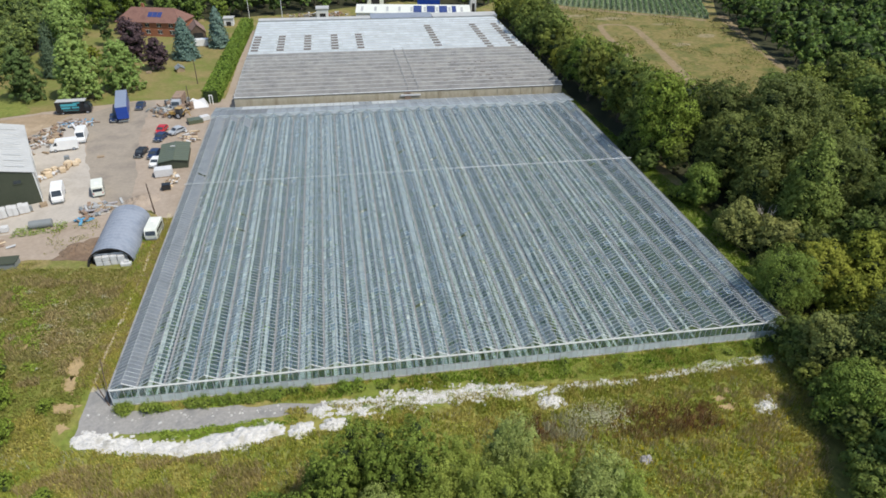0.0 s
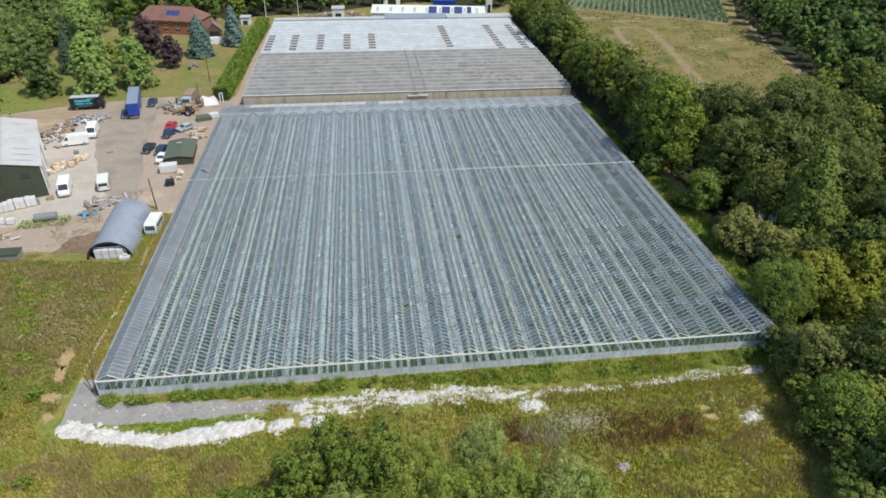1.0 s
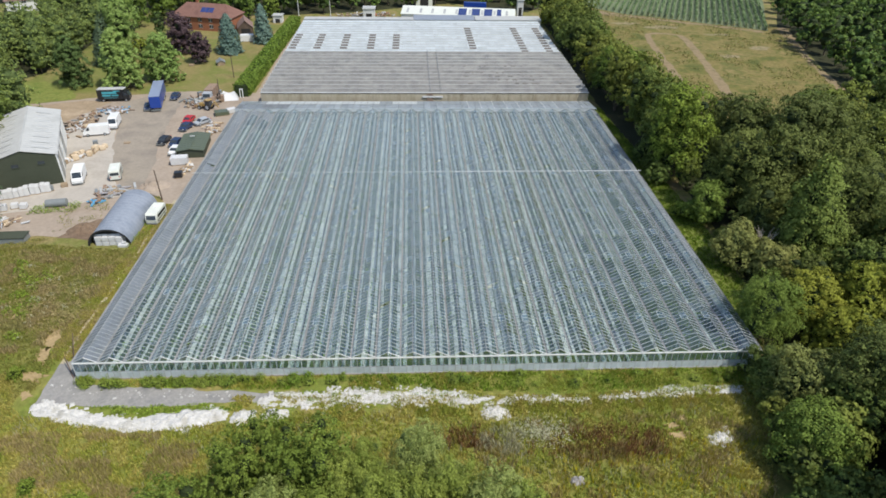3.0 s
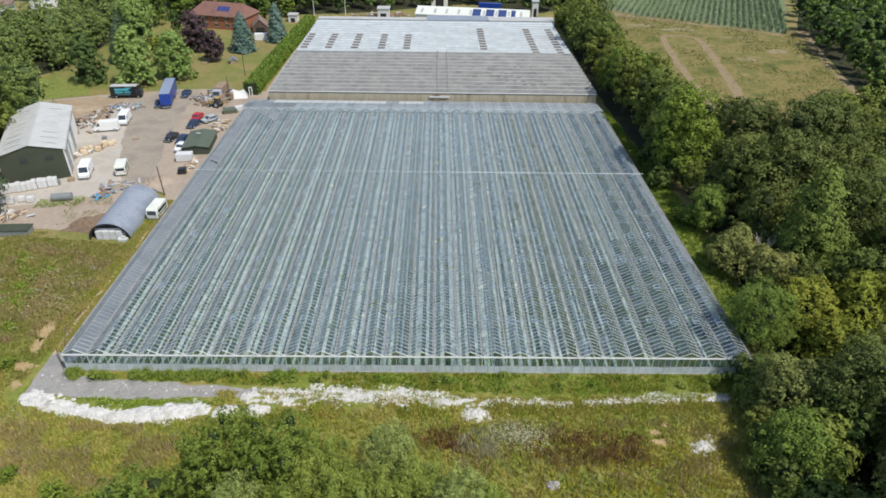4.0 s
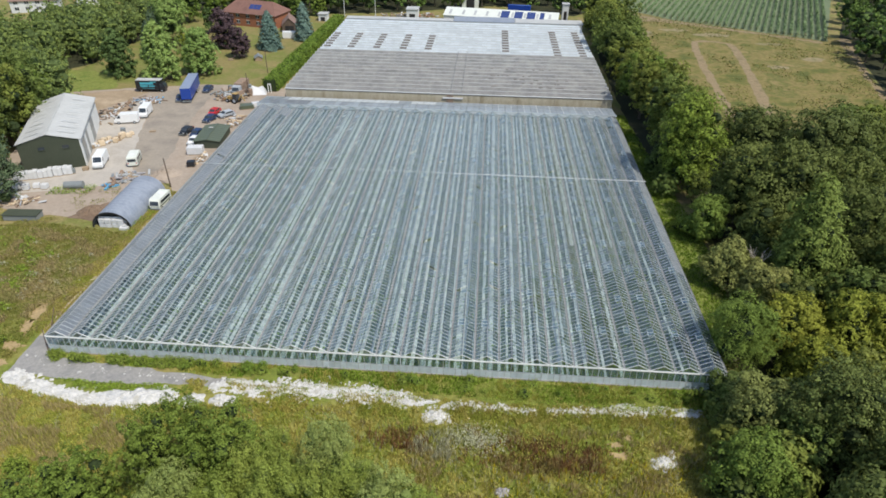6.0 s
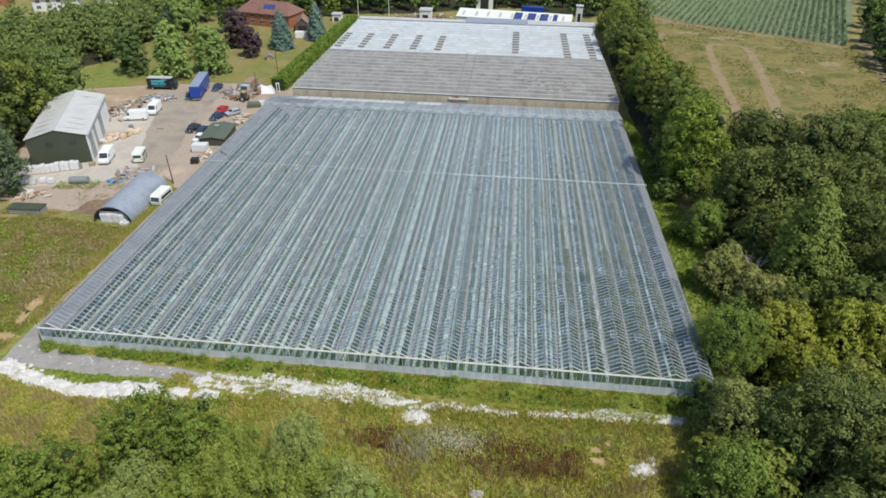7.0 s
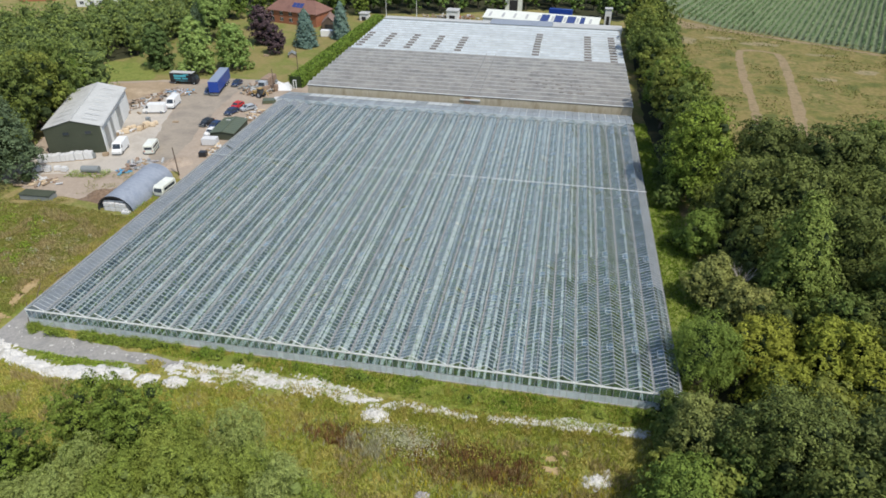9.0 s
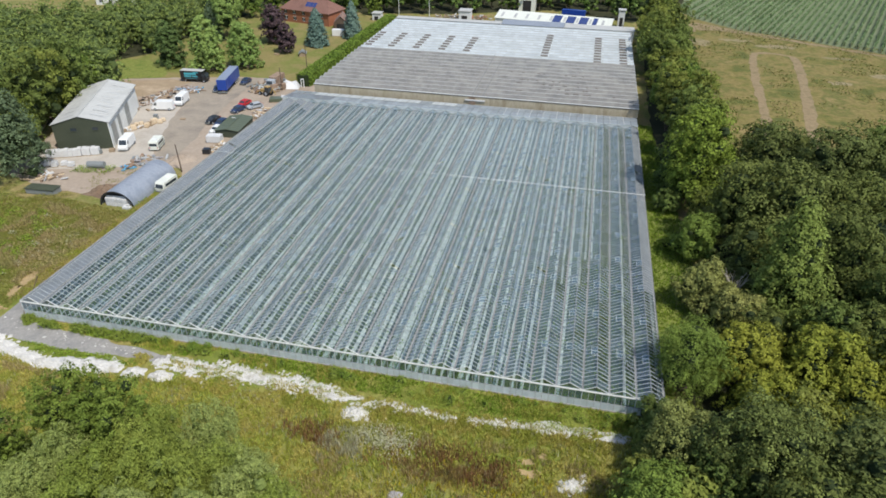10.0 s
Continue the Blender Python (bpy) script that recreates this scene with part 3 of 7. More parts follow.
for x, y, rx, ry, rot in SCRAPES:
    c_, s_ = math.cos(radians(rot)), math.sin(radians(rot))
    rs = random.Random(int(90 + x * 3 + y))
    ring = [(k * rx * math.cos(a * 0.314), k * ry * math.sin(a * 0.314)) for a, k in ((a, rs.uniform(0.45, 1.3)) for a in range(20))]
    patch("sandy_scrape", [(x + u * c_ - v * s_, y + u * s_ + v * c_) for u, v in ring], 0.045, M["sand"], "worn scrape of yellow sandy earth in grass", "ground", step=0.25, wob=0.6)
heap("sand_heap", 69.5, -12.2, 1.0, 0.5, 0.15, M["sand"], "low orange scrape of sandy earth in grass", "sand heap", 60)


def bare(x, y):
    """true on a worn scrape or field track, where nothing grows"""
    return any(math.hypot(x - a, y - b) < r for a, b, r in TRACKS) or any(((x - a) / (rx * 0.8)) ** 2 + ((y - b) / (ry * 0.8)) ** 2 < 1 for a, b, rx, ry, _ in SCRAPES)


def rubble_line(name, pts, width, count, low, high, material, label, seed):
    """Loose lumps strewn along a line."""
    rr = random.Random(seed)
    geo = Geo()
    for _ in range(count):
        q = rr.random() * (len(pts) - 1)
        i = min(int(q), len(pts) - 2)
        q -= i
        x = pts[i][0] * (1 - q) + pts[i + 1][0] * q
        y = pts[i][1] * (1 - q) + pts[i + 1][1] * q + rr.gauss(0, width * (0.5 + 0.8 * abs(noise.noise(Vector((x * 0.35, 0, seed))))))
        if noise.noise(Vector((x * 0.4, y * 0.8, seed + 3))) < -0.22:
            continue
        s = rr.uniform(low, high) * (0.6 + 0.8 * rr.random() ** 2)
        a = rr.uniform(0, 3.14)
        ca, sa = math.cos(a), math.sin(a)
        base = [(-1, -1, -.4), (1, -.8, -.4), (1.1, 1, -.4), (-.9, 1, -.4), (-.5, -.6, .6), (.6, -.4, .7), (.5, .6, .5), (-.6, .5, .65)]
        vs = []
        for dx, dy, dz in base:
            dx, dy = dx * rr.uniform(0.7, 1.3) * 1.3, dy * rr.uniform(0.7, 1.3)
            vs.append((x + s * (dx * ca - dy * sa), y + s * (dx * sa + dy * ca), 0.04 + s * 0.6 * (dz + 0.3)))
        geo.add(vs, [(4, 5, 6, 7), (0, 1, 5, 4), (1, 2, 6, 5), (2, 3, 7, 6), (3, 0, 4, 7)])
    return solo(name, geo, material, label, "rubble", kind="stuff")


LINE = [(24, -4.6), (26, -4.5), (32.5, -4.6), (36, -4.4), (41.5, -4.6), (46, -4.6), (50, -5.0), (54, -5.4), (58, -5.3), (64, -5.6), (70, -5.2), (75, -4.6), (79, -4.2), (83, -4.4), (86, -4.2)]
rubble_line("chalk_rubble", LINE, 0.5, 5600, 0.06, 0.17, M["chalk"], "strewn white chalk rubble among weeds", 5)
rubble_line("chalk_rubble", [(25, -4.4), (28, -4.5), (32, -4.5), (36, -4.3), (40, -4.4), (45, -4.5), (50, -4.8)], 0.95, 4700, 0.06, 0.17, M["chalk"], "broad band of broken white chalk beside the greenhouse", 24)
patch("chalk_ground", [(25.5, -3.7), (31.6, -3.6), (36, -3.2), (40, -3.4), (45.2, -3.3), (49.5, -4.3), (51, -5.0), (49, -5.5), (45, -5.6), (40, -5.4), (35.9, -5.4), (31.7, -5.3), (27.5, -5.1)], 0.05, M["chalk_thin"], "crushed chalk trodden into weedy ground", "ground", step=0.5, wob=1.4)
rubble_line("chalk_rubble", [(78.3, -12.7), (79.6, -12.0), (80.9, -12.3)], 0.6, 420, 0.1, 0.3, M["chalk"], "loose chalk lumps around a heap in the meadow", 17)
rubble_line("chalk_rubble", [(52, -6.6), (55, -7.6)], 0.8, 500, 0.05, 0.15, M["chalk"], "strewn white chalk rubble around a heap", 6)
rubble_line("chalk_rubble", [(75, -4.6), (79, -4.2)], 0.75, 1500, 0.06, 0.17, M["chalk"], "strewn white chalk rubble among weeds", 7)
rubble_line("chalk_rubble", [(-3.5, -5), (4, -7.2), (10, -8.6), (16, -8.6), (19, -7.6)], 0.6, 900, 0.04, 0.13, M["chalk"], "strewn chalk crumbs at the foot of the heaps", 8)
rubble_line("chalk_rubble", [(x, y + 0.15) for x, y, rx, ry in CHALK[:10]], 0.75, 1500, 0.08, 0.24, M["chalk"], "broken chalk lumps over the spoil heaps", 18)
rubble_line("pad_stones", [(-3, -1.5), (6, -2.6), (14, -3.2), (22, -3.8)], 0.7, 60, 0.04, 0.12, M["chalk"], "pale stones on grey hardcore", 9)


# ---- greenhouse with lengthwise ridges ----
BAY, BAYS, DEEP, EAVE, RIDGE = 3.2, 28, 98.2, 2.8, 3.62
WIDE = BAY * BAYS
house = thing("greenhouse", pose(0, 0, 0), "large multi-span glass greenhouse with grey gutters and dusty panes", "greenhouse")
STEP = DEEP / 134
MAIN = 122 * STEP      # length of the ridged part


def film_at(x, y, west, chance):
    """which glass: milky sky-tinted west slopes, lime wash at the back, dust along the edges"""
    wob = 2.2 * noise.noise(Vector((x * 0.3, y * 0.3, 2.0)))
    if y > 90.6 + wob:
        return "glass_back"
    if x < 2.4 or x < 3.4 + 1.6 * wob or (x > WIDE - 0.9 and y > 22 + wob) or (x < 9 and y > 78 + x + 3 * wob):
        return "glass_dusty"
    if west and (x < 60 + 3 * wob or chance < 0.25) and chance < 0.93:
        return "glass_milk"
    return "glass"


rr = random.Random(11)
panes = {"glass": Geo(), "glass_milk": Geo(), "glass_dusty": Geo(), "glass_back": Geo()}
bars = Geo()
half = BAY / 2
slope = math.hypot(half, RIDGE - EAVE)
unit_pane = Geo().face((-0.5, -0.5, 0), (0.5, -0.5, 0), (0.5, 0.5, 0), (-0.5, 0.5, 0))
pane_mesh = {k: unit_pane.mesh("pane", M[k]) for k in panes}
bar_mesh = Geo().box(-0.5, -0.03, -0.025, 0.5, 0.03, 0.035).mesh("glazing_bar", M["bar"])
tilt = math.degrees(math.atan2(RIDGE - EAVE, half))
NEAR = 5
for b in range(BAYS):
    x0 = b * BAY
    for side in (0, 1):
        xa, xb = (x0 + 0.12, x0 + half) if side == 0 else (x0 + BAY - 0.12, x0 + half)
        for j in range(122):
            y = j * STEP
            jz, ja = rr.uniform(-0.006, 0.006), rr.uniform(-0.012, 0.012)
            broken = rr.random() < 0.006 and j > NEAR
            if j < NEAR:
                ob = part("pane", pane_mesh[film_at((xa + xb) / 2, y, side == 0, rr.random())], None, house)
                ob.matrix_basis = pose((xa + xb) / 2, y + STEP / 2, (EAVE + RIDGE) / 2 + 0.035, rr.uniform(-.4, .4), -tilt if side == 0 else tilt, 0) @ Matrix.Diagonal((slope - 0.1, STEP - 0.05, 1, 1))
                ob = part("glazing_bar", bar_mesh, None, house)
                ob.matrix_basis = pose((xa + xb) / 2, y, (EAVE + RIDGE) / 2 + 0.04, 0, -tilt if side == 0 else tilt, 0) @ Matrix.Diagonal((slope - 0.05, 0.66 if side or x0 > 60 else 0.2, 1, 1))
                continue
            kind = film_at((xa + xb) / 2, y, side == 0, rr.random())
            thick = 0.012 if kind == "glass_dusty" else 0.042 if side or x0 > 60 else 0.012
            bars.beam((xa, y, EAVE + 0.05), (xb, y, RIDGE + 0.03), thick, 0.045)
            if broken:
                continue
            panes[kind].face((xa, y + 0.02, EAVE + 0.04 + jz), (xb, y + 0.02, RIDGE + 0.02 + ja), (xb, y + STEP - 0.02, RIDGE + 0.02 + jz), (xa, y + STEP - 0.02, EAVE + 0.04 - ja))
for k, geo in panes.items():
    tagged(part("roof_glazing", geo, M[k], house), {"glass": "clear roof panes", "glass_milk": "milky roof panes tinted blue-grey for reflected sky", "glass_dusty": "grey dust-covered roof panes", "glass_back": "lime-washed roof panes"}[k], kind="stuff")
tagged(part("glazing_bars", bars, M["bar"], house, "thin grey glazing bars"), kind="stuff")
gutter_mesh = Geo()
gutter_mesh.prism([(-0.13, -0.02), (-0.06, -0.08), (0.06, -0.08), (0.13, -0.02), (0.13, 0.06), (0.1, 0.06), (0.05, -0.03), (-0.05, -0.03), (-0.1, 0.06), (-0.13, 0.06)], -0.05, MAIN)
gutter_mesh = gutter_mesh.mesh("gutter", M["gutter"])
ridge_mesh = Geo().prism([(-0.06, 0.0), (0.06, 0.0), (0.03, 0.07), (-0.03, 0.07)], 0, MAIN).mesh("ridge_bar", M["ridge"])
for b in range(BAYS + 1):
    part("gutter", gutter_mesh, None, house).location = (b * BAY, 0, EAVE + 0.02)
    if b < BAYS:
        part("ridge_bar", ridge_mesh, None, house).location = (b * BAY + half, 0, RIDGE)
# a pale rail laid across all the ridges
part("cross_rail", Geo().box(0.0, 53.34, RIDGE + 0.08, 52.0, 53.46, RIDGE + 0.13), M["bar"], house, "dull thin rail laid across the spans")
part("cross_rail", Geo().box(52.0, 53.33, RIDGE + 0.08, WIDE, 53.47, RIDGE + 0.14), M["metal_white"], house, "pale rail laid across the spans")
# front and back walls: white top rail, gable chevrons, posts, clear lights over frosted panels
for wall_y, back in ((0.0, False), (MAIN, True)):
    o = 0.06 if back else -0.06
    if not back:
        part("top_rail", Geo().box(-0.05, wall_y - 0.07 + o, EAVE - 0.17, WIDE + 0.05, wall_y + 0.07 + o, EAVE + 0.0), M["metal_white"], house, "white painted top rail", bevel=0.02)
        part("middle_rail", Geo().box(0, wall_y - 0.03 + o, 1.22, WIDE, wall_y + 0.03 + o, 1.29), M["metal_grey"], house)
    if not back:
        part("plinth", Geo().box(0, wall_y - 0.08 + o, -0.05, WIDE, wall_y + 0.08 + o, 0.16), M["stone"], house, "low concrete plinth")
    gable_mesh = {}
    for nm, slim in (("stout", 0.08), ("slim", 0.055)):
        gable_mesh[nm] = (Geo().beam((0, 0, 0.03), (half, 0, RIDGE - EAVE + 0.03), 0.05, 0.055, (0, 1, 0)).mesh("gable_bar", M["bar" if nm == "stout" else "metal_white"]),
                          Geo().beam((half, 0, RIDGE - EAVE + 0.03), (BAY, 0, 0.03), slim, slim, (0, 1, 0)).mesh("gable_bar", M["ridge" if back else "metal_white"]))
    sill_mesh = Geo().box(0, -0.03, 0.02, BAY, 0.03, 0.06).mesh("gable_sill", M["bar"])
    light_mesh = Geo().face((0.05, 0, 0.05), (BAY - 0.05, 0, 0.05), (half, 0, RIDGE - EAVE)).mesh("gable_pane", M["glass_white" if back else "glass"])
    post_mesh = Geo().box(-0.045, -0.05, 0, 0.045, 0.05, EAVE - 0.1).mesh("wall_post", M["metal_white"])
    clear_mesh = Geo().box(0.05, -0.004, 1.3, BAY / 4 - 0.02, 0.004, EAVE - 0.18).mesh("wall_pane", M["glass"])
    frost_mesh = Geo().box(0.03, -0.006, 0.16, BAY / 4 - 0.03, 0.006, 1.22).mesh("frosted_panel", M["frost"])
    mull_mesh = Geo().box(-0.025, -0.03, 0.14, 0.025, 0.03, EAVE - 0.17).mesh("mullion", M["metal_grey"])
    for b in range(BAYS):
        x0 = b * BAY
        rise_bar, fall_bar = gable_mesh["stout" if b < 17 else "slim"]
        for nm, me in (("gable_bar", rise_bar), ("gable_bar", fall_bar), ("gable_sill", sill_mesh), ("gable_pane", light_mesh)):
            part(nm, me, None, house).location = (x0, wall_y + o * 0.5, EAVE)
        part("wall_post", post_mesh, None, house).location = (x0, wall_y, 0)
        if back:
            continue
        for q in range(4):
            for nm, me in (("wall_pane", clear_mesh), ("frosted_panel", frost_mesh), ("mullion", mull_mesh)):
                if nm == "mullion" and q == 0:
                    continue
                ob = part(nm, me, None, house)
                ob.matrix_basis = pose(x0 + q * BAY / 4, wall_y + o + rr.uniform(-0.015, 0.015), 0, 0, 0, rr.uniform(-0.5, 0.5))
MID_Y = 94.4
LOW = 2.5      # the flat back roof falls to this height
mid_z = RIDGE - 0.55


part("back_glazing", Geo().face((0, DEEP, 0.2), (WIDE, DEEP, 0.2), (WIDE, DEEP, LOW - 0.1), (0, DEEP, LOW - 0.1)), M["glass_dusty"], house)
part("back_rail", Geo().box(0, DEEP - 0.06, LOW - 0.1, WIDE, DEEP + 0.08, LOW), M["metal_grey"], house)
part("lean_to_rail", Geo().box(0, MAIN + 0.02, RIDGE - 0.06, WIDE, MAIN + 0.1, RIDGE + 0.03), M["bar"], house)
for b in range(BAYS):
    x0 = b * BAY
    part("lean_to_bar", Geo().beam((x0, MAIN + 0.1, RIDGE + 0.04), (x0, MID_Y, mid_z + 0.05), 0.06, 0.06).beam((x0, MID_Y, mid_z + 0.05), (x0, DEEP, LOW + 0.05), 0.08, 0.06), M["ridge"] if b < 18 else M["metal_white"], house)
    part("valley_pane", Geo().face((x0 - half, MAIN + 0.05, RIDGE - 0.06), (x0, MAIN + 0.05, EAVE + 0.1), (x0 + half, MAIN + 0.05, RIDGE - 0.06)) if b else Geo().face((0, MAIN + 0.05, EAVE + 0.1), (half, MAIN + 0.05, RIDGE - 0.06), (0, MAIN + 0.05, RIDGE - 0.06)), M["glass_white"], house)
    for q in range(2):
        xa, xb = x0 + q * half + 0.05, x0 + (q + 1) * half - 0.02
        part("lean_to_pane", Geo().face((xa, MAIN + 0.1, RIDGE + 0.02), (xb, MAIN + 0.1, RIDGE + 0.02), (xb, MID_Y - 0.05, mid_z), (xa, MID_Y - 0.05, mid_z)), M["glass_dusty" if b < 4 else "glass_back"], house)
        part("lean_to_pane", Geo().face((xa, MID_Y + 0.05, mid_z - 0.01), (xb, MID_Y + 0.05, mid_z - 0.01), (xb, DEEP, LOW), (xa, DEEP, LOW)), M["glass_white" if 1 < b < 14 and b != 11 else "glass_back"], house)
part("lean_to_rail", Geo().box(0, MID_Y - 0.05, mid_z - 0.02, WIDE, MID_Y + 0.05, mid_z + 0.05), M["ridge"], house)
for x, nm in ((0.0, "side_rail"), (WIDE, "side_rail")):
    part(nm, Geo().box(x - 0.06, 0, EAVE - 0.16, x + 0.06, DEEP, EAVE - 0.04), M["gutter"], house)
    part("side_plinth", Geo().box(x - 0.08, 0, -0.05, x + 0.08, DEEP, 0.16), M["stone"], house)
    geo, fr, posts = Geo(), Geo(), Geo()
    for j in range(67):
        y = j * 2 * STEP
        geo.face((x, y + 0.04, 1.3), (x, y + 2 * STEP - 0.04, 1.3), (x, y + 2 * STEP - 0.04, EAVE - 0.16), (x, y + 0.04, EAVE - 0.16))
        fr.face((x, y + 0.04, 0.16), (x, y + 2 * STEP - 0.04, 0.16), (x, y + 2 * STEP - 0.04, 1.25), (x, y + 0.04, 1.25))
        posts.box(x - 0.03, y - 0.03, 0.1, x + 0.03, y + 0.03, EAVE - 0.16)
    part("side_glazing", geo, M["glass_dusty"], house)
    part("side_panel", fr, M["frost"], house)
    tagged(part("side_posts", posts, M["metal_grey"], house), kind="stuff")
# inner frame: posts, ties and lattice under each gutter line
posts, ties = Geo(), Geo()
for j in range(1, 25):
    y = j * 4.0
    ties.box(0, y - 0.03, 2.42, WIDE, y + 0.03, 2.48)
    for b in range(BAYS):
        x0 = b * BAY
        posts.box(x0 - 0.04, y - 0.04, 0, x0 + 0.04, y + 0.04, EAVE - 0.05)
        ties.beam((x0, y, 2.45), (x0 + half * 0.6, y, EAVE + 0.42), 0.035, 0.035).beam((x0 + BAY, y, 2.45), (x0 + BAY - half * 0.6, y, EAVE + 0.42), 0.035, 0.035)
tagged(part("inner_posts", posts, M["metal_grey"], house, "slim grey inner posts"), kind="stuff")
braces = Geo()
for b in range(BAYS):
    for j in range(12):
        y = 4.0 + 8.0 * j + (4.0 if b % 2 else 0)
        if y > 86:
            continue
        xa, xb = b * BAY + half + 0.1, b * BAY + BAY - 0.2
        braces.beam((xa, y, RIDGE + 0.0), (xb, y + 3 * STEP, EAVE + 0.13), 0.03, 0.025).beam((xb, y, EAVE + 0.13), (xa, y + 3 * STEP, RIDGE + 0.0), 0.03, 0.025)
tagged(part("roof_braces", braces, M["ridge"], house, "crossed diagonal roof braces"), kind="stuff")
tagged(part("roof_ties", ties, M["metal_grey"], house, "slim grey roof ties"), kind="stuff")
# ridge vents, each ajar
vent_frame, vent_pane = Geo(), Geo()
L, Wd = 2 * STEP, 0.82
vent_frame.box(0, 0, -0.02, Wd, 0.035, 0.03).box(0, L - 0.035, -0.02, Wd, L, 0.03).box(Wd - 0.05, 0.035, -0.02, Wd, L - 0.035, 0.03).box(0, L / 2 - 0.02, -0.02, Wd - 0.05, L / 2 + 0.02, 0.03)
vent_pane.face((0.0, 0.05, 0), (Wd - 0.05, 0.05, 0), (Wd - 0.05, L / 2 - 0.02, 0), (0, L / 2 - 0.02, 0)).face((0, L / 2 + 0.02, 0), (Wd - 0.05, L / 2 + 0.02, 0), (Wd - 0.05, L - 0.05, 0), (0, L - 0.05, 0))
vent_frame, vent_pane = vent_frame.mesh("roof_vent", M["bar"]), vent_pane.mesh("vent_pane", M["glass"])
for b in range(BAYS):
    for j in range(11):
        y = 6.0 + 7.64 * j + rr.uniform(-0.3, 0.3)
        if b < 2 or rr.random() < (0.35 if b < 18 else 0.06):
            continue
        ob = part("roof_vent", vent_frame, None, house)
        lift = rr.choice((5, 9, 14, 20, 26)) if b > 16 else rr.choice((3, 4, 6, 10))
        ob.matrix_basis = pose(b * BAY + half, y + L, RIDGE + 0.08, 0, tilt - lift, 180)
        part("vent_pane", vent_pane, None, ob)
patch("greenhouse_floor", [(0.1, 0.1), (WIDE - 0.1, 0.1), (WIDE - 0.1, DEEP - 0.1), (0.1, DEEP - 0.1)], 0.05, M["inside"], "weedy dark earth floor inside the greenhouse", "floor", step=50, wob=0)
# white ground-cover strips on the floor, one between each pair of crop rows
x, i = 1.0, 0
while x < WIDE - 1:
    w = (0.4, 0.5, 0.8, 0.44)[i % 4] * (0.7 if x < 20 else 1.0 if x < 56 else 0.8) + rr.uniform(-0.04, 0.06)
    y0 = 1.0 if x < 70 else rr.choice((1.0, 1.0, 26.0, 34.0))
    if x < 82 or i % 3 == 0:
        geo = Geo()
        n = 24
        for q in range(n):
            ya, yb = y0 + (96 - y0) * q / n, y0 + (96 - y0) * (q + 0.985) / n
            s = rr.uniform(-0.05, 0.05)
            geo.box(x + s, ya, 0.06, x + s + w, yb, 0.1)
        solo("ground_cover_strip", geo, M["cover"], "long white plastic strip on the greenhouse floor", "ground cover", "white strips under glass")
    x += (1.1, 1.0, 1.4)[i % 3] + rr.uniform(-0.06, 0.06)
    i += 1


# ---- greenhouses with crosswise ridges, behind ----
def cross_house(name, x0, x1, y0, bays, eave, rise, glass, label, bar="ridge", rail="metal_grey"):
    ob = thing(name, pose(0, 0, 0), label, "greenhouse")
    panes, bars = Geo(), Geo()
    n = int((x1 - x0) / 1.5)
    st = (x1 - x0) / n
    for b in range(bays):
        ya = y0 + b * BAY
        part("gutter", Geo().box(x0, ya - 0.2, eave - 0.08, x1, ya + 0.2, eave + 0.05), M["gutter_dark"], ob)
        part("ridge_bar", Geo().prism([(-0.07, 0), (0.07, 0), (0.02, 0.09), (-0.02, 0.09)], 0, x1 - x0), M[rail], ob).matrix_basis = pose(x0, ya + half, eave + rise, 0, 0, -90)
        for y_low in (ya + 0.2, ya + BAY - 0.2):
            for j in range(n):
                xa = x0 + j * st
                d = rr.uniform(-0.01, 0.01)
                panes.face((xa + 0.02, y_low, eave + 0.04 + d), (xa + st - 0.02, y_low, eave + 0.04), (xa + st - 0.02, ya + half, eave + rise + d), (xa + 0.02, ya + half, eave + rise))
                bars.beam((xa, y_low, eave + 0.06), (xa, ya + half, eave + rise + 0.02), 0.03, 0.04)
        for x in (x0, x1):
            part("gable_pane", Geo().face((x, ya, eave), (x, ya + BAY, eave), (x, ya + half, eave + rise)), glass, ob)
            part("gable_bar", Geo().beam((x, ya, eave), (x, ya + half, eave + rise), 0.1, 0.08).beam((x, ya + half, eave + rise), (x, ya + BAY, eave), 0.1, 0.08), M["metal_grey"], ob)
    tagged(part("roof_glazing", panes, glass, ob), kind="stuff")
    tagged(part("glazing_bars", bars, M[bar], ob), kind="stuff")
    y1 = y0 + bays * BAY
    for x in (x0, x1):
        part("side_wall", Geo().box(x - 0.04, y0, 0, x + 0.04, y1, eave - 0.05), M["frost"], ob)
    part("back_wall", Geo().box(x0 + 0.05, y1 - 0.04, 0, x1 - 0.05, y1 + 0.04, eave - 0.05), M["frost"], ob)
    return ob


grey = cross_house("greenhouse", 4.3, 90.0, 100.3, 12, 4.0, 0.72, M["glass_grey"], "older greenhouse with grey shaded glass and crosswise ridges")
part("front_wall", Geo().box(4.3, 100.2, 0, 90.0, 100.28, 4.1), M["beige_wall"], grey, "beige boarded front wall")
part("top_rail", Geo().box(4.2, 100.05, 4.1, 90.1, 100.25, 4.26), M["metal_white"], grey, "white top rail", bevel=0.02)
for i in range(27):
    part("wall_post", Geo().box(5 + i * 3.2, 100.1, 0, 5.12 + i * 3.2, 100.2, 4.1), M["beige_wall"], grey)
patch("greenhouse_floor", [(4.5, 100.5), (89.8, 100.5), (89.8, 138.5), (4.5, 138.5)], 0.05, M["inside_tan"], "dry tan soil inside the older greenhouse", "floor", step=50, wob=0)
part("roof_walkway", Geo().box(48.2, 100.4, 4.76, 48.35, 138.6, 4.82).box(51.0, 100.4, 4.76, 51.15, 138.6, 4.82), M["gutter"], grey, "pale walkway board over the ridges")
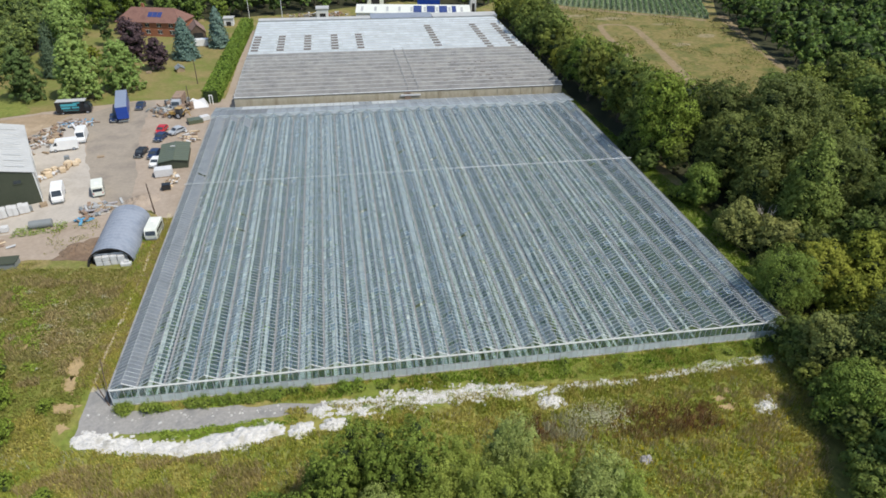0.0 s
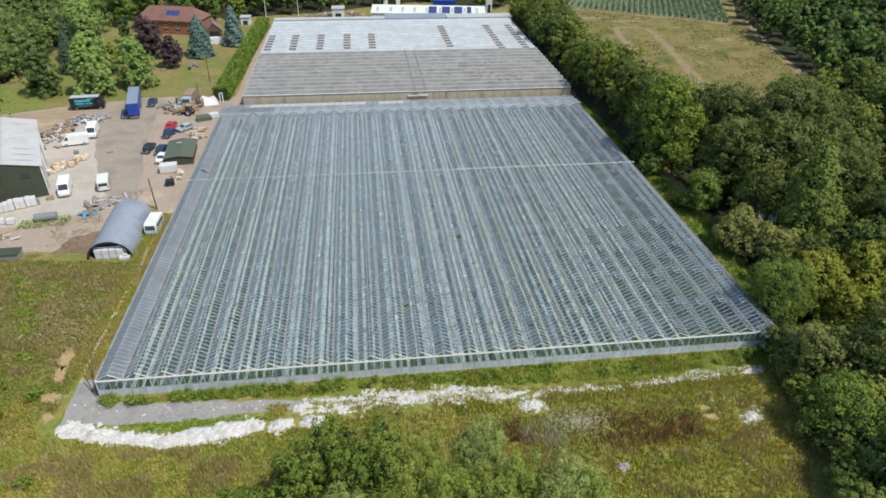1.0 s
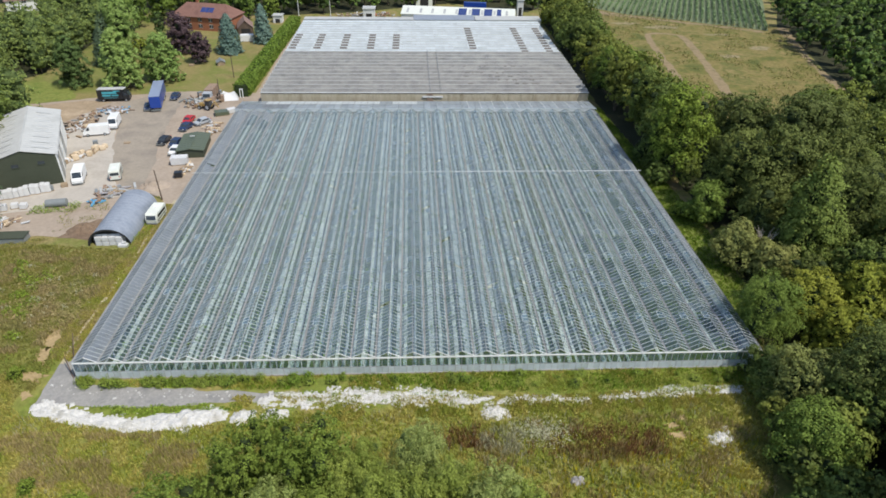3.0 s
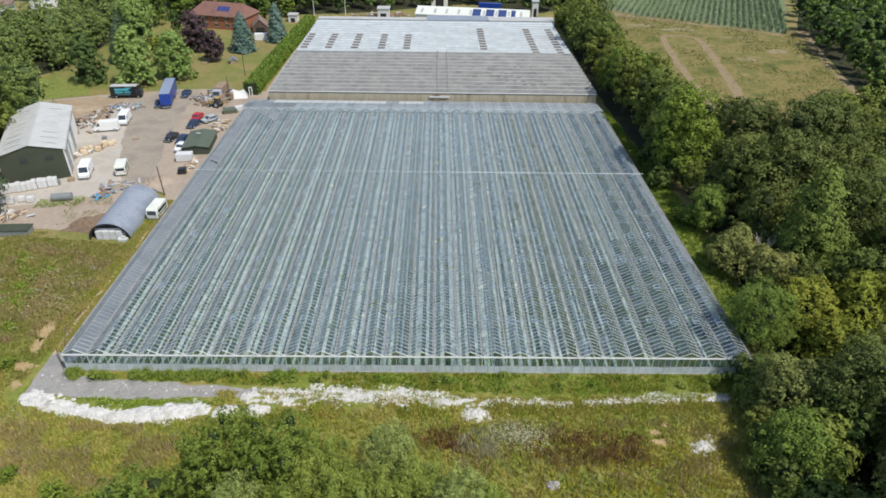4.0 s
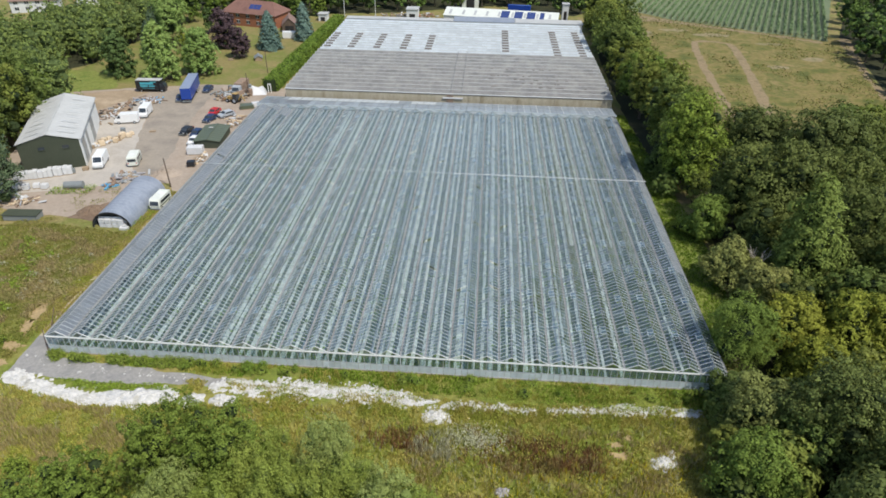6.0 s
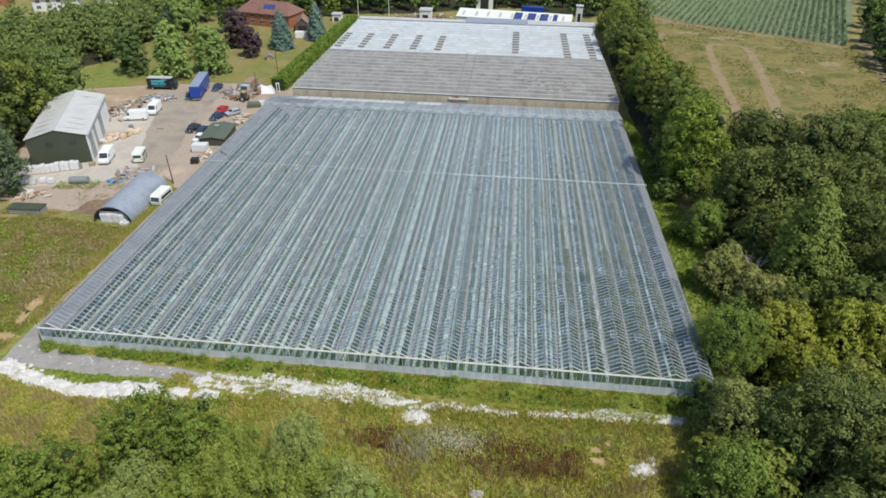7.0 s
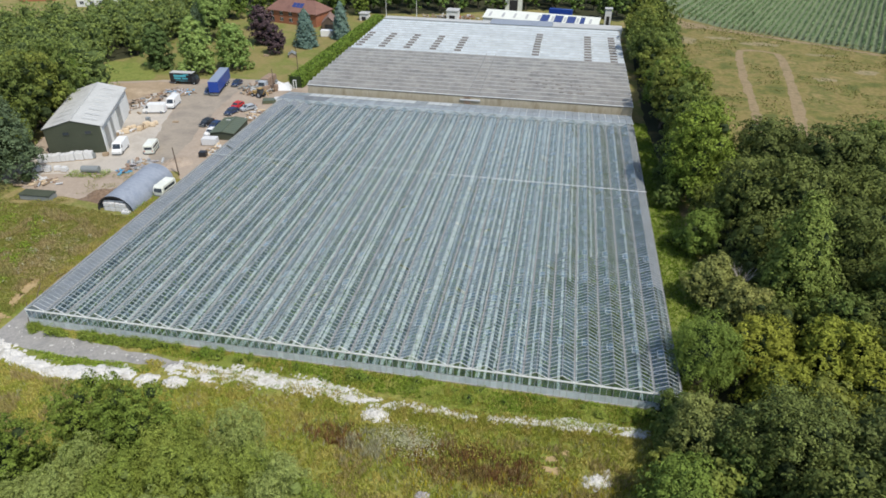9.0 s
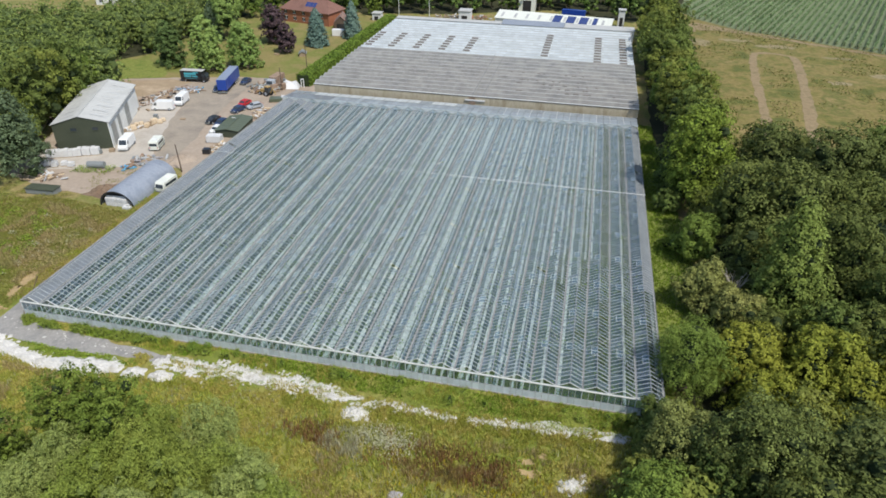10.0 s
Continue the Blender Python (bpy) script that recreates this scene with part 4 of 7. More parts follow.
part("wall_hatch", Geo().box(46.2, 99.9, 2.9, 51.5, 100.1, 3.3), M["poly_white"], grey, "white sheet on the front wall")
part("wall_door", Geo().box(47.3, 100.0, 1.9, 48.9, 100.12, 3.9), M["rust"], grey, "weathered brown hatch")
# dark faces over the glass stand for unlit holes of lost panes
geo = Geo()
for _ in range(34):
    xx, b = rr.gauss(70, 8), rr.choice((1, 2, 2, 3, 3, 4, 5, 7))
    y0, x1 = 100.3 + b * BAY, xx + rr.choice((0.5, 0.7, 0.7, 1.4))
    geo.face((xx, y0 + 0.35, 4.185), (x1, y0 + 0.35, 4.185), (x1, y0 + 0.75, 4.365), (xx, y0 + 0.75, 4.365))
tagged(part("slipped_panes", geo, M["gutter_dark"], grey, "dark patches coloured as holes of lost panes"), kind="stuff")

white = cross_house("greenhouse", 4.3, 90.0, 138.7, 13, 4.0, 0.5, M["glass_paint"], "greenhouse with white-painted roof glass and dark ridge vents", "metal_white")
# closed dark boards: the shade inside open vents is put into their colour
for xc, first, last in ((5.9, 1, 7), (13.6, 1, 7), (21.9, 1, 7), (30.4, 1, 7), (38.4, 1, 7), (63, 1, 10), (79.2, 0, 10), (87, 0, 10)):
    for b in range(first, last):
        yb = 138.7 + b * BAY
        a = math.degrees(math.atan2(0.5, half))
        v = part("roof_vent", Geo().box(-1.1, -0.02, -0.02, 1.1, 0.8, 0.03), M["gutter_dark"], white, "dark board coloured as an open ridge vent's shade")
        v.matrix_basis = pose(xc, yb + 0.45, 4.17 + 0.04, a, 0, 0)
# lean-to roofs behind it
b1 = thing("lean_to", pose(0, 0, 0), "white flat-roofed packing shed behind the greenhouse", "shed")
part("roof", Geo().box(4.3, 180.4, 4.5, 44, 184.0, 4.66), M["sheet_pale"], b1)
part("wall", Geo().box(4.5, 180.6, 0, 43.8, 183.8, 4.5), M["sheet_white"], b1)
b1 = thing("lean_to", pose(0, 0, 0), "grey flat-roofed shed between the greenhouses", "shed")
part("roof", Geo().box(44.2, 180.4, 4.5, 66.8, 188.0, 4.64), M["sheet_blue"], b1)
part("wall", Geo().box(44.4, 180.6, 0, 66.6, 187.8, 4.5), M["sheet_white"], b1)
b1 = thing("lean_to", pose(0, 0, 0), "cream flat-roofed shed at the greenhouse corner", "shed")
part("roof", Geo().box(67, 180.4, 4.5, 91.5, 186.6, 4.66), M["sheet_pale"], b1)
part("wall", Geo().box(67.2, 180.6, 0, 91.3, 186.4, 4.5), M["sheet_white"], b1)


# ---- sheds and huts ----
def gable_shed(name, m, wide, deep, eave, ridge, wall, front, roof, label, over=0.25):
    """local: the gable front on the x axis, depth along y"""
    ob = thing(name, m, label, "shed")
    h = wide / 2
    part("wall", Geo().prism([(0, 0), (wide, 0), (wide, eave), (h, ridge), (0, eave)], 0.05, deep), wall, ob)
    part("front_gable", Geo().prism([(0, 0), (wide, 0), (wide, eave), (h, ridge), (0, eave)], -0.06, 0.05), front, ob)
    n = int(deep / 1.0)
    for s in (-1, 1):
        geo = Geo()
        xe = h + s * (h + over)
        ze = eave - over * (ridge - eave) / h
        rows = []
        for j in range(2 * n + 1):
            y = -0.3 + (deep + 0.6) * j / (2 * n)
            rows += [(y, 0.06 if j % 2 else 0.11), (y + 0.06, 0.11 if j % 2 else 0.06)]
        k = len(rows)
        geo.add([(h, y, ridge + d) for y, d in rows] + [(xe, y, ze + d) for y, d in rows] + [(h, y, ridge) for y, d in rows] + [(xe, y, ze) for y, d in rows],
                [(i, i + 1, k + i + 1, k + i) for i in range(k - 1)] + [(2 * k + i, 3 * k + i, 3 * k + i + 1, 2 * k + i + 1) for i in range(k - 1)] + [(k + i, k + i + 1, 3 * k + i + 1, 3 * k + i) for i in range(k - 1)]
                + [(0, k, 3 * k, 2 * k), (k - 1, 3 * k - 1, 4 * k - 1, 2 * k - 1)])
        part("roof_slope", geo, roof, ob)
    part("ridge_cap", Geo().box(h - 0.2, -0.32, ridge + 0.06, h + 0.2, deep + 0.32, ridge + 0.16), roof, ob, bevel=0.04)
    return ob


SW, SD, SE, SR = 11.7, 26.6, 6.3, 7.9
sh = gable_shed("steel_shed", pose(-37.8, 52.6, 0.0, 0, 0, 23), SW, SD, SE, SR, M["sheet_white"], M["sheet_green"], M["sheet_pale"], "large steel shed with pale ribbed roof and dark green gable")
k = (SR - SE) / (SW / 2)
for s in (-1, 1):
    for j in range(8):
        geo = Geo()
        xa, xb = SW / 2 + s * 1.8, SW / 2 + s * 4.7
        za, zb = SR - 1.8 * k + 0.13, SR - 4.7 * k + 0.13
        y = 2.2 + j * 3.0
        geo.add([(xa, y, za), (xb, y, zb), (xb, y + 0.85, zb), (xa, y + 0.85, za), (xa, y, za + 0.03), (xb, y, zb + 0.03), (xb, y + 0.85, zb + 0.03), (xa, y + 0.85, za + 0.03)],
                [(4, 5, 6, 7), (0, 1, 5, 4), (1, 2, 6, 5), (2, 3, 7, 6), (3, 0, 4, 7)])
        part("rooflight", geo, M["sheet_clear"], sh, "translucent roof light")
for x in (3.7, 8.2):
    w = part("window", Geo().box(x, -0.12, 4.6, x + 1.2, -0.06, 5.25), M["window"], sh)
    part("sill", Geo().box(x - 0.1, -0.2, 4.5, x + 1.3, -0.06, 4.6), M["sheet_green"], w)
for y, w in ((1.6, 3.2), (7.0, 2.2), (14.0, 3.6)):
    dr = part("roller_door", Geo().box(SW - 0.02, y, 0, SW + 0.08, y + w, 5.0), M["grey_paint"], sh, "dark grey roller door")
    part("door_slats", Geo().box(SW + 0.08, y + 0.1, 0.4, SW + 0.1, y + w - 0.1, 0.5).box(SW + 0.08, y + 0.1, 1.4, SW + 0.1, y + w - 0.1, 1.5).box(SW + 0.08, y + 0.1, 2.4, SW + 0.1, y + w - 0.1, 2.5), M["sheet_pale"], dr)
geo = Geo()
for j in range(27):
    geo.box(SW - 0.02, j * 0.98, 0.2, SW + 0.05, j * 0.98 + 0.12, SE - 0.1)
tagged(part("cladding_ribs", geo, M["sheet_white"], sh), kind="stuff")
geo = Geo()
for j in range(22):
    geo.box(0.2 + j * 0.52, -0.1, 0.1, 0.27 + j * 0.52, -0.05, SE - 0.1)
tagged(part("gable_ribs", geo, M["sheet_green"], sh), kind="stuff")
part("eaves_gutter", Geo().box(SW + 0.2, -0.3, SE - 0.2, SW + 0.4, SD + 0.3, SE - 0.05), M["sheet_pale"], sh)
part("corner_trim", Geo().box(SW - 0.1, -0.14, 0, SW + 0.1, 0.05, SE), M["sheet_white"], sh)

# arched hut of ribbed sheet
hut = thing("arched_hut", pose(-8.6, 33.0, 0, 0, 0, 2.0), "blue-grey arched hut of corrugated sheet with white front", "hut")
N, R = 20, 3.5
prof = [(R * math.cos(math.pi * i / N), 3.1 * math.sin(math.pi * i / N)) for i in range(N + 1)]
geo = Geo()
LH = 15.0
rows = []
for j in range(31):
    y = -0.3 + LH * j / 30
    rows += [(y, 1.0 if j % 2 else 1.006), (y + 0.1, 1.006 if j % 2 else 1.0)]
for y, d in rows:
    geo.v += [(x * d, y, z * d) for x, z in prof]
for a in range(len(rows) - 1):
    geo.f += [(a * (N + 1) + i, (a + 1) * (N + 1) + i, (a + 1) * (N + 1) + i + 1, a * (N + 1) + i + 1) for i in range(N)]
part("arched_roof", geo, M["sheet_blue"], hut)
part("front_rim", Geo().add([(x * k, -0.32, z * k) for k in (1.03, 0.93) for x, z in prof], [(i, i + 1, i + 1 + N + 1, i + N + 1) for i in range(N)]), M["dark"], hut)
part("back_wall", Geo().prism([(x * 0.96, z * 0.96) for x, z in prof], LH - 0.6, LH - 0.5), M["sheet_white"], hut)
part("front_wall", Geo().box(-2.5, 0.3, 0, 2.5, 0.4, 1.9), M["poly_white"], hut, "white sheeted front", bevel=0.02)
# a dark sheet closes the arch in place of the shade inside
part("inner_shade", Geo().prism([(x * 0.92, z * 0.92) for x, z in prof], 0.55, 0.6), M["dark"], hut)
part("front_brace", Geo().beam((-2.5, 0.25, 0.1), (0, 0.25, 1.9), 0.08, 0.1).beam((2.5, 0.25, 0.1), (0, 0.25, 1.9), 0.08, 0.1), M["metal_grey"], hut)
for i in range(4):
    for j in range(2):
        part("stacked_box", Geo().box(-2.3 + i * 1.15, -0.35 - 0.1 * (i % 2), j * 0.85, -1.25 + i * 1.15, 0.28, 0.8 + j * 0.85), M["poly_white"], hut, bevel=0.06)
part("scrap", Geo().box(1.6, -1.2, 0, 3.2, -0.4, 0.5).box(2.2, -0.9, 0.5, 2.9, -0.5, 0.9), M["poly_white"], hut, bevel=0.05)

gs = gable_shed("green_hut", pose(-8.0, 68.6, 0, 0, 0, 6), 5.6, 9.5, 1.7, 2.1, M["sheet_green"], M["sheet_green"], M["olive_paint"], "low dark green hut beside the greenhouse wall")
part("roof_vent", Geo().box(2.2, 5, 2.95, 3.2, 5.3, 3.1), M["sheet_pale"], gs)

an = math.degrees(math.atan2(-6, 44.3))
ls = thing("long_shed", pose(39.2, 196.8, 0, 0, 0, an), "long low shed with pale roof and blue solar panels", "shed")
part("wall", Geo().box(0.3, 0.3, 0, 44.3, 7.5, 3.0), M["sheet_white"], ls)
part("roof", Geo().add([(0, 0, 3.0), (44.6, 0, 3.0), (44.6, 7.8, 4.6), (0, 7.8, 4.6), (0, 0, 3.12), (44.6, 0, 3.12), (44.6, 7.8, 4.72), (0, 7.8, 4.72)],
                       [(4, 5, 6, 7), (0, 3, 2, 1), (0, 1, 5, 4), (1, 2, 6, 5), (2, 3, 7, 6), (3, 0, 4, 7)]), M["cream_paint"], ls)
for x in (2.0, 7.2, 11.8, 16.5, 21.2, 26.4, 31.2, 36.0, 40.8):
    za = 3.12 + 1.6 / 7.8
    part("rooflight", Geo().add([(x, 1.5, 3.47), (x + 0.9, 1.5, 3.47), (x + 0.9, 5.5, 4.29), (x, 5.5, 4.29)], [(0, 1, 2, 3)]), M["metal_grey"], ls)
for x in (22.4, 27.6, 32.4, 37.4):
    part("solar_panel", Geo().add([(x, 0.6, 3.3), (x + (3.2 if x < 37 else 1.7), 0.6, 3.3), (x + (3.2 if x < 37 else 1.7), 6.6, 4.54), (x, 6.6, 4.54)], [(0, 1, 2, 3)]), M["solar"], ls, "dark blue solar panel")
cn = thing("shipping_container", pose(64.5, 205.5, 0, 0, 0, an), "blue shipping container behind the long shed", "container")
part("body", Geo().box(0, 0, 0.1, 9, 2.4, 5.6), M["blue_paint"], cn, bevel=0.05)
part("top_rail", Geo().box(-0.05, -0.05, 5.5, 9.05, 0.1, 5.7), M["blue_paint"], cn)
part("bottom_rail", Geo().box(-0.05, -0.05, 0, 9.05, 0.1, 0.2), M["blue_paint"], cn)
for x, y, w, d, h, mt, lb in ((45.5, 224, 7, 6, 8.0, "cream_paint", "pale open-fronted boiler house with white roof"), (24.5, 200, 4.5, 5, 4.0, "sheet_white", "small white outbuilding by stacked crates"), (86.2, 205, 2.4, 2.6, 6.5, "sheet_white", "tall white tank tower behind the sheds"),
                               (-9.6, 194, 3.4, 3.5, 2.6, "sheet_white", "small white garden shed with dark door")):
    ob = thing("outbuilding", pose(x, y, 0), lb, "outbuilding")
    part("wall", Geo().box(0, 0, 0, w, d, h), M[mt], ob)
    part("roof", Geo().box(-0.3, -0.3, h, w + 0.3, d + 0.3, h + 0.25), M["sheet_pale"], ob, bevel=0.05)
    # dark panel on the wall, coloured as the unlit inside
    part("opening_shade", Geo().box(w * 0.25, -0.05, 0, w * 0.75, 0.02, h * 0.6), M["dark"], ob)
for x, y, h in ((-1.3, 204, 9), (11, 206, 7)):
    ob = thing("mast", pose(x, y, 0), "tall slim pale mast behind the hedge", "mast")
    part("pole", Geo().rod((0, 0, 0), (0, 0, h), 0.14, 0.08), M["metal_white"], ob)
    part("footing", Geo().box(-0.25, -0.25, 0, 0.25, 0.25, 0.2), M["stone"], ob)


# ---- houses ----
def dwelling(m, L, D, eave, ridge, wall, roof, label, solar_at=None, hip=3.5):
    ob = thing("house", m, label, "house")
    part("wall", Geo().box(0, 0, 0, L, D, eave), wall, ob)
    o = 0.5
    part("roof", Geo().add([(-o, -o, eave), (L + o, -o, eave), (L + o, D + o, eave), (-o, D + o, eave), (hip, D / 2, ridge), (L - hip, D / 2, ridge),
                            (-o, -o, eave - 0.2), (L + o, -o, eave - 0.2), (L + o, D + o, eave - 0.2), (-o, D + o, eave - 0.2)],
                           [(0, 1, 5, 4), (1, 2, 5), (2, 3, 4, 5), (3, 0, 4), (6, 9, 8, 7), (0, 6, 7, 1), (1, 7, 8, 2), (2, 8, 9, 3), (3, 9, 6, 0)]), roof, ob)
    ch = part("chimney", Geo().box(L * 0.3, D * 0.55, ridge - 1.2, L * 0.3 + 0.9, D * 0.55 + 0.7, ridge + 1.0), wall, ob)
    part("chimney_pot", Geo().rod((L * 0.3 + 0.45, D * 0.55 + 0.35, ridge + 1.0), (L * 0.3 + 0.45, D * 0.55 + 0.35, ridge + 1.4), 0.16), M["roof_red"], ch)
    n = int(L / 4.2)
    for i in range(n):
        for z in ((1.0, 2.2), (3.3, 4.4))[: 2 if eave > 4.3 else 1]:
            x = 1.4 + i * (L - 2.8) / max(1, n - 0.4)
            w = part("window", Geo().box(x, -0.06, z[0], x + 1.5, 0.02, z[1]), M["window"], ob)
            part("frame", Geo().box(x - 0.08, -0.08, z[0] - 0.08, x + 1.58, -0.03, z[0]).box(x - 0.08, -0.08, z[1], x + 1.58, -0.03, z[1] + 0.08).box(x + 0.71, -0.08, z[0], x + 0.79, -0.03, z[1]), M["white_paint"], w)
    if solar_at:
        k = (ridge - eave) / (D / 2 + o)
        x, wd = solar_at
        za, zb = eave + k * (o + 1.6) + 0.08, eave + k * (o + 3.6) + 0.08
        for i in range(3):
            part("solar_panel", Geo().add([(x + i * wd / 3, 1.6, za), (x + (i + 0.94) * wd / 3, 1.6, za), (x + (i + 0.94) * wd / 3, 3.6, zb), (x + i * wd / 3, 3.6, zb)], [(0, 1, 2, 3)]), M["solar"], ob, "dark blue solar panel")
    return ob


dwelling(pose(-44.0, 184.5, 0, 0, 0, -14), 22.5, 11, 4.8, 8.6, M["brick"], M["roof_red"], "red-brick house with red hipped roof and solar panels", (10.5, 5.0))
gar = gable_shed("garage", pose(-18.4, 174.6, 0, 0, 0, 14), 5.2, 8.5, 2.6, 5.0, M["brick"], M["pole_wood"], M["roof_brown"], "dark timber gabled garage with brown tiled roof")
part("garage_door", Geo().box(1.0, -0.1, 0, 4.2, -0.06, 2.3), M["dark"], gar)
dwelling(pose(-134, 192, 0, 0, 0, 20), 17, 9, 4.6, 7.6, M["sheet_white"], M["roof_brown"], "pale rendered house among trees with solar panels", (2.0, 11.0))
dwelling(pose(-116, 208, 0, 0, 0, 28), 14, 9, 4.6, 7.8, M["sheet_white"], M["roof_brown"], "pale rendered house beyond the garden trees")
dwelling(pose(-165, 196, 0, 0, 0, 20), 14, 9, 4.6, 7.6, M["brick"], M["roof_brown"], "distant brick house with brown roof", (3.0, 7.0))


# ---- vehicles ----
WHEEL = {}


def wheel(parent, x, y, r, w=0.22):
    key = (round(r, 2), w)
    if key not in WHEEL:
        WHEEL[key] = (Geo().rod((0, -w / 2, 0), (0, w / 2, 0), r, r, 14).mesh("tyre", M["rubber"]), Geo().rod((0, -w / 2 - 0.01, 0), (0, w / 2 + 0.01, 0), r * 0.6, r * 0.6, 10).mesh("rim", M["silver_paint"]))
    t = part("tyre", WHEEL[key][0], None, parent)
    t.location = (x, y, r)
    part("rim", WHEEL[key][1], None, t)


def vehicle(name, x, y, rz, profile, width, paint_name, label, category, screen, side, rear, wheels, r=0.33):
    """local: nose towards +x, centred on y"""
    ob = thing(name, pose(x, y, 0.05, 0, 0, rz), label, category)
    w = width / 2
    part("body", Geo().prism(profile, -w, w), M[paint_name], ob, bevel=0.07)
    (xa, za), (xb, zb) = screen
    part("windscreen", Geo().add([(xb, -w + 0.15, zb), (xb, w - 0.15, zb), (xa, w - 0.2, za), (xa, -w + 0.2, za)], [(0, 1, 2, 3)]), M["window"], ob)
    for s in (-1, 1):
        part("side_window", Geo().add([(px, s * (w + 0.012), pz) for px, pz in side], [tuple(range(len(side)))]), M["window"], ob)
    if rear:
        (xa, za), (xb, zb) = rear
        part("rear_window", Geo().add([(xa, -w + 0.2, za), (xa, w - 0.2, za), (xb, w - 0.2, zb), (xb, -w + 0.2, zb)], [(0, 1, 2, 3)]), M["window"], ob)
    front = max(px for px, pz in profile)
    for s in (-1, 1):
        part("headlight", Geo().box(front - 0.12, s * (w - 0.3) - 0.16, 0.72, front + 0.02, s * (w - 0.3) + 0.16, 0.9), M["sheet_clear"], ob, bevel=0.03)
        part("tail_light", Geo().box(-0.02, s * (w - 0.2) - 0.1, 0.8, 0.08, s * (w - 0.2) + 0.1, 1.05), M["red_paint"], ob)
    part("front_bumper", Geo().box(front - 0.1, -w + 0.08, 0.3, front + 0.06, w - 0.08, 0.55), M["grey_paint"], ob, bevel=0.04)
    for wx in wheels:
        for s in (-1, 1):
            wheel(ob, wx, s * (w - 0.1), r)
    return ob


VAN = [(0, .35), (5.6, .35), (5.6, 1.05), (5.0, 1.35), (4.35, 2.4), (4.05, 2.5), (0.08, 2.5), (0, 2.4)]
CAR = [(0, .32), (4.2, .32), (4.2, .72), (3.2, .96), (2.45, 1.42), (0.75, 1.42), (0.12, .96), (0, .8)]


def van(x, y, rz, p, label):
    return vehicle("van", x, y, rz, VAN, 2.0, p, label, "van", ((4.42, 2.32), (5.02, 1.38)), [(4.0, 1.45), (4.8, 1.45), (4.35, 2.2), (4.0, 2.2)], None, (0.95, 4.6), 0.35)


def car(x, y, rz, p, label):
    return vehicle("car", x, y, rz, CAR, 1.75, p, label, "car", ((2.52, 1.38), (3.2, 0.99)), [(0.5, .98), (2.95, .98), (2.4, 1.34), (0.85, 1.34)], ((0.68, 1.38), (0.1, 0.99)), (0.75, 3.35))


van(-25.2, 61.0, -75, "white_paint", "white panel van parked on pale concrete")
van(-28.0, 82.9, 193, "white_paint", "white panel van parked by scrap and pallets")
van(-29.2, 90.6, -80, "white_paint", "white van parked beside timber")
car(-13.2, 79.2, -100, "black_paint", "black car parked on tan gravel")
car(-10.2, 78.0, -100, "navy_paint", "dark blue car parked by the green hut")
car(-10.6, 87.6, -105, "navy_paint", "dark blue estate car with a car ahead")
car(-11.4, 92.2, -100, "red_paint", "bright red car parked on tan gravel")
car(-6.8, 90.6, -130, "silver_paint", "silver-blue car by the greenhouse wall")
car(-20.2, 109.6, -92, "navy_paint", "dark blue car parked by the lawn")
car(-25.0, 101.5, -80, "navy_paint", "dark car parked beside the blue lorry")
car(-9.2, 73.6, -95, "white_paint", "white car parked by the green hut")

# campervans
for x, y, rz, lb in ((-17.0, 57.4, 106, "white and green campervan on pale concrete"), (-3.5, 44.0, -92, "cream camper bus between arched hut and greenhouse")):
    prof = [(0, .35), (4.7, .35), (4.8, 1.1), (4.5, 1.9), (4.2, 2.25), (0.15, 2.3), (0, 2.15)]
    ob = vehicle("campervan", x, y, rz, prof, 2.05, "cream_paint", lb, "campervan", ((4.52, 1.88), (4.8, 1.15)), [(0.5, 1.25), (4.0, 1.25), (4.0, 1.8), (0.5, 1.8)], ((-0.012, 1.85), (-0.012, 1.25)), (1.0, 3.9), 0.34)
    part("roof_box", Geo().box(1.2, -0.4, 2.27, 2.2, 0.4, 2.4), M["white_paint"], ob, bevel=0.04)
    part("trim_band", Geo().box(0.3, -1.035, 0.75, 4.5, -1.03, 1.0).box(0.3, 1.03, 0.75, 4.5, 1.035, 1.0), M["olive_paint"], ob)

# curtain-sided trailer
lo = thing("lorry_trailer", pose(-21.8, 97.0, 0.05, 0, 0, 13), "bright blue box trailer with pale roof on tarmac", "trailer")
part("box_body", Geo().box(-1.3, 0, 1.1, 1.3, 13.4, 4.05), M["blue_paint"], lo, bevel=0.05)
part("roof", Geo().box(-1.31, -0.01, 4.03, 1.31, 13.41, 4.12), M["blue_roof"], lo, bevel=0.03)
part("chassis", Geo().box(-0.5, 0.3, 0.75, 0.5, 13.0, 1.1), M["rust"], lo)
part("bumper", Geo().box(-1.2, -0.1, 0.5, 1.2, 0.05, 0.75), M["grey_paint"], lo)
for s in (-1, 1):
    part("side_curtain", Geo().box(s * 1.31 - 0.012, 0.25, 1.2, s * 1.31 + 0.012, 13.15, 3.9), M["blue_paint"], lo)
    part("mudguard", Geo().box(s * 1.05 - 0.2, 8.4, 1.0, s * 1.05 + 0.2, 12.6, 1.08), M["metal_white"], lo)
    part("landing_leg", Geo().box(s * 0.7 - 0.06, 2.2, 0, s * 0.7 + 0.06, 2.35, 1.0), M["grey_paint"], lo)
    for yy in (9.0, 10.4, 11.8):
        wh = part("tyre", Geo().rod((s * 1.0 - 0.16, yy, 0.5), (s * 1.0 + 0.16, yy, 0.5), 0.5, 0.5, 14), M["rubber"], lo)
        part("rim", Geo().rod((s * 1.0 - 0.18, yy, 0.5), (s * 1.0 + 0.18, yy, 0.5), 0.27, 0.27, 10), M["metal_white"], wh)

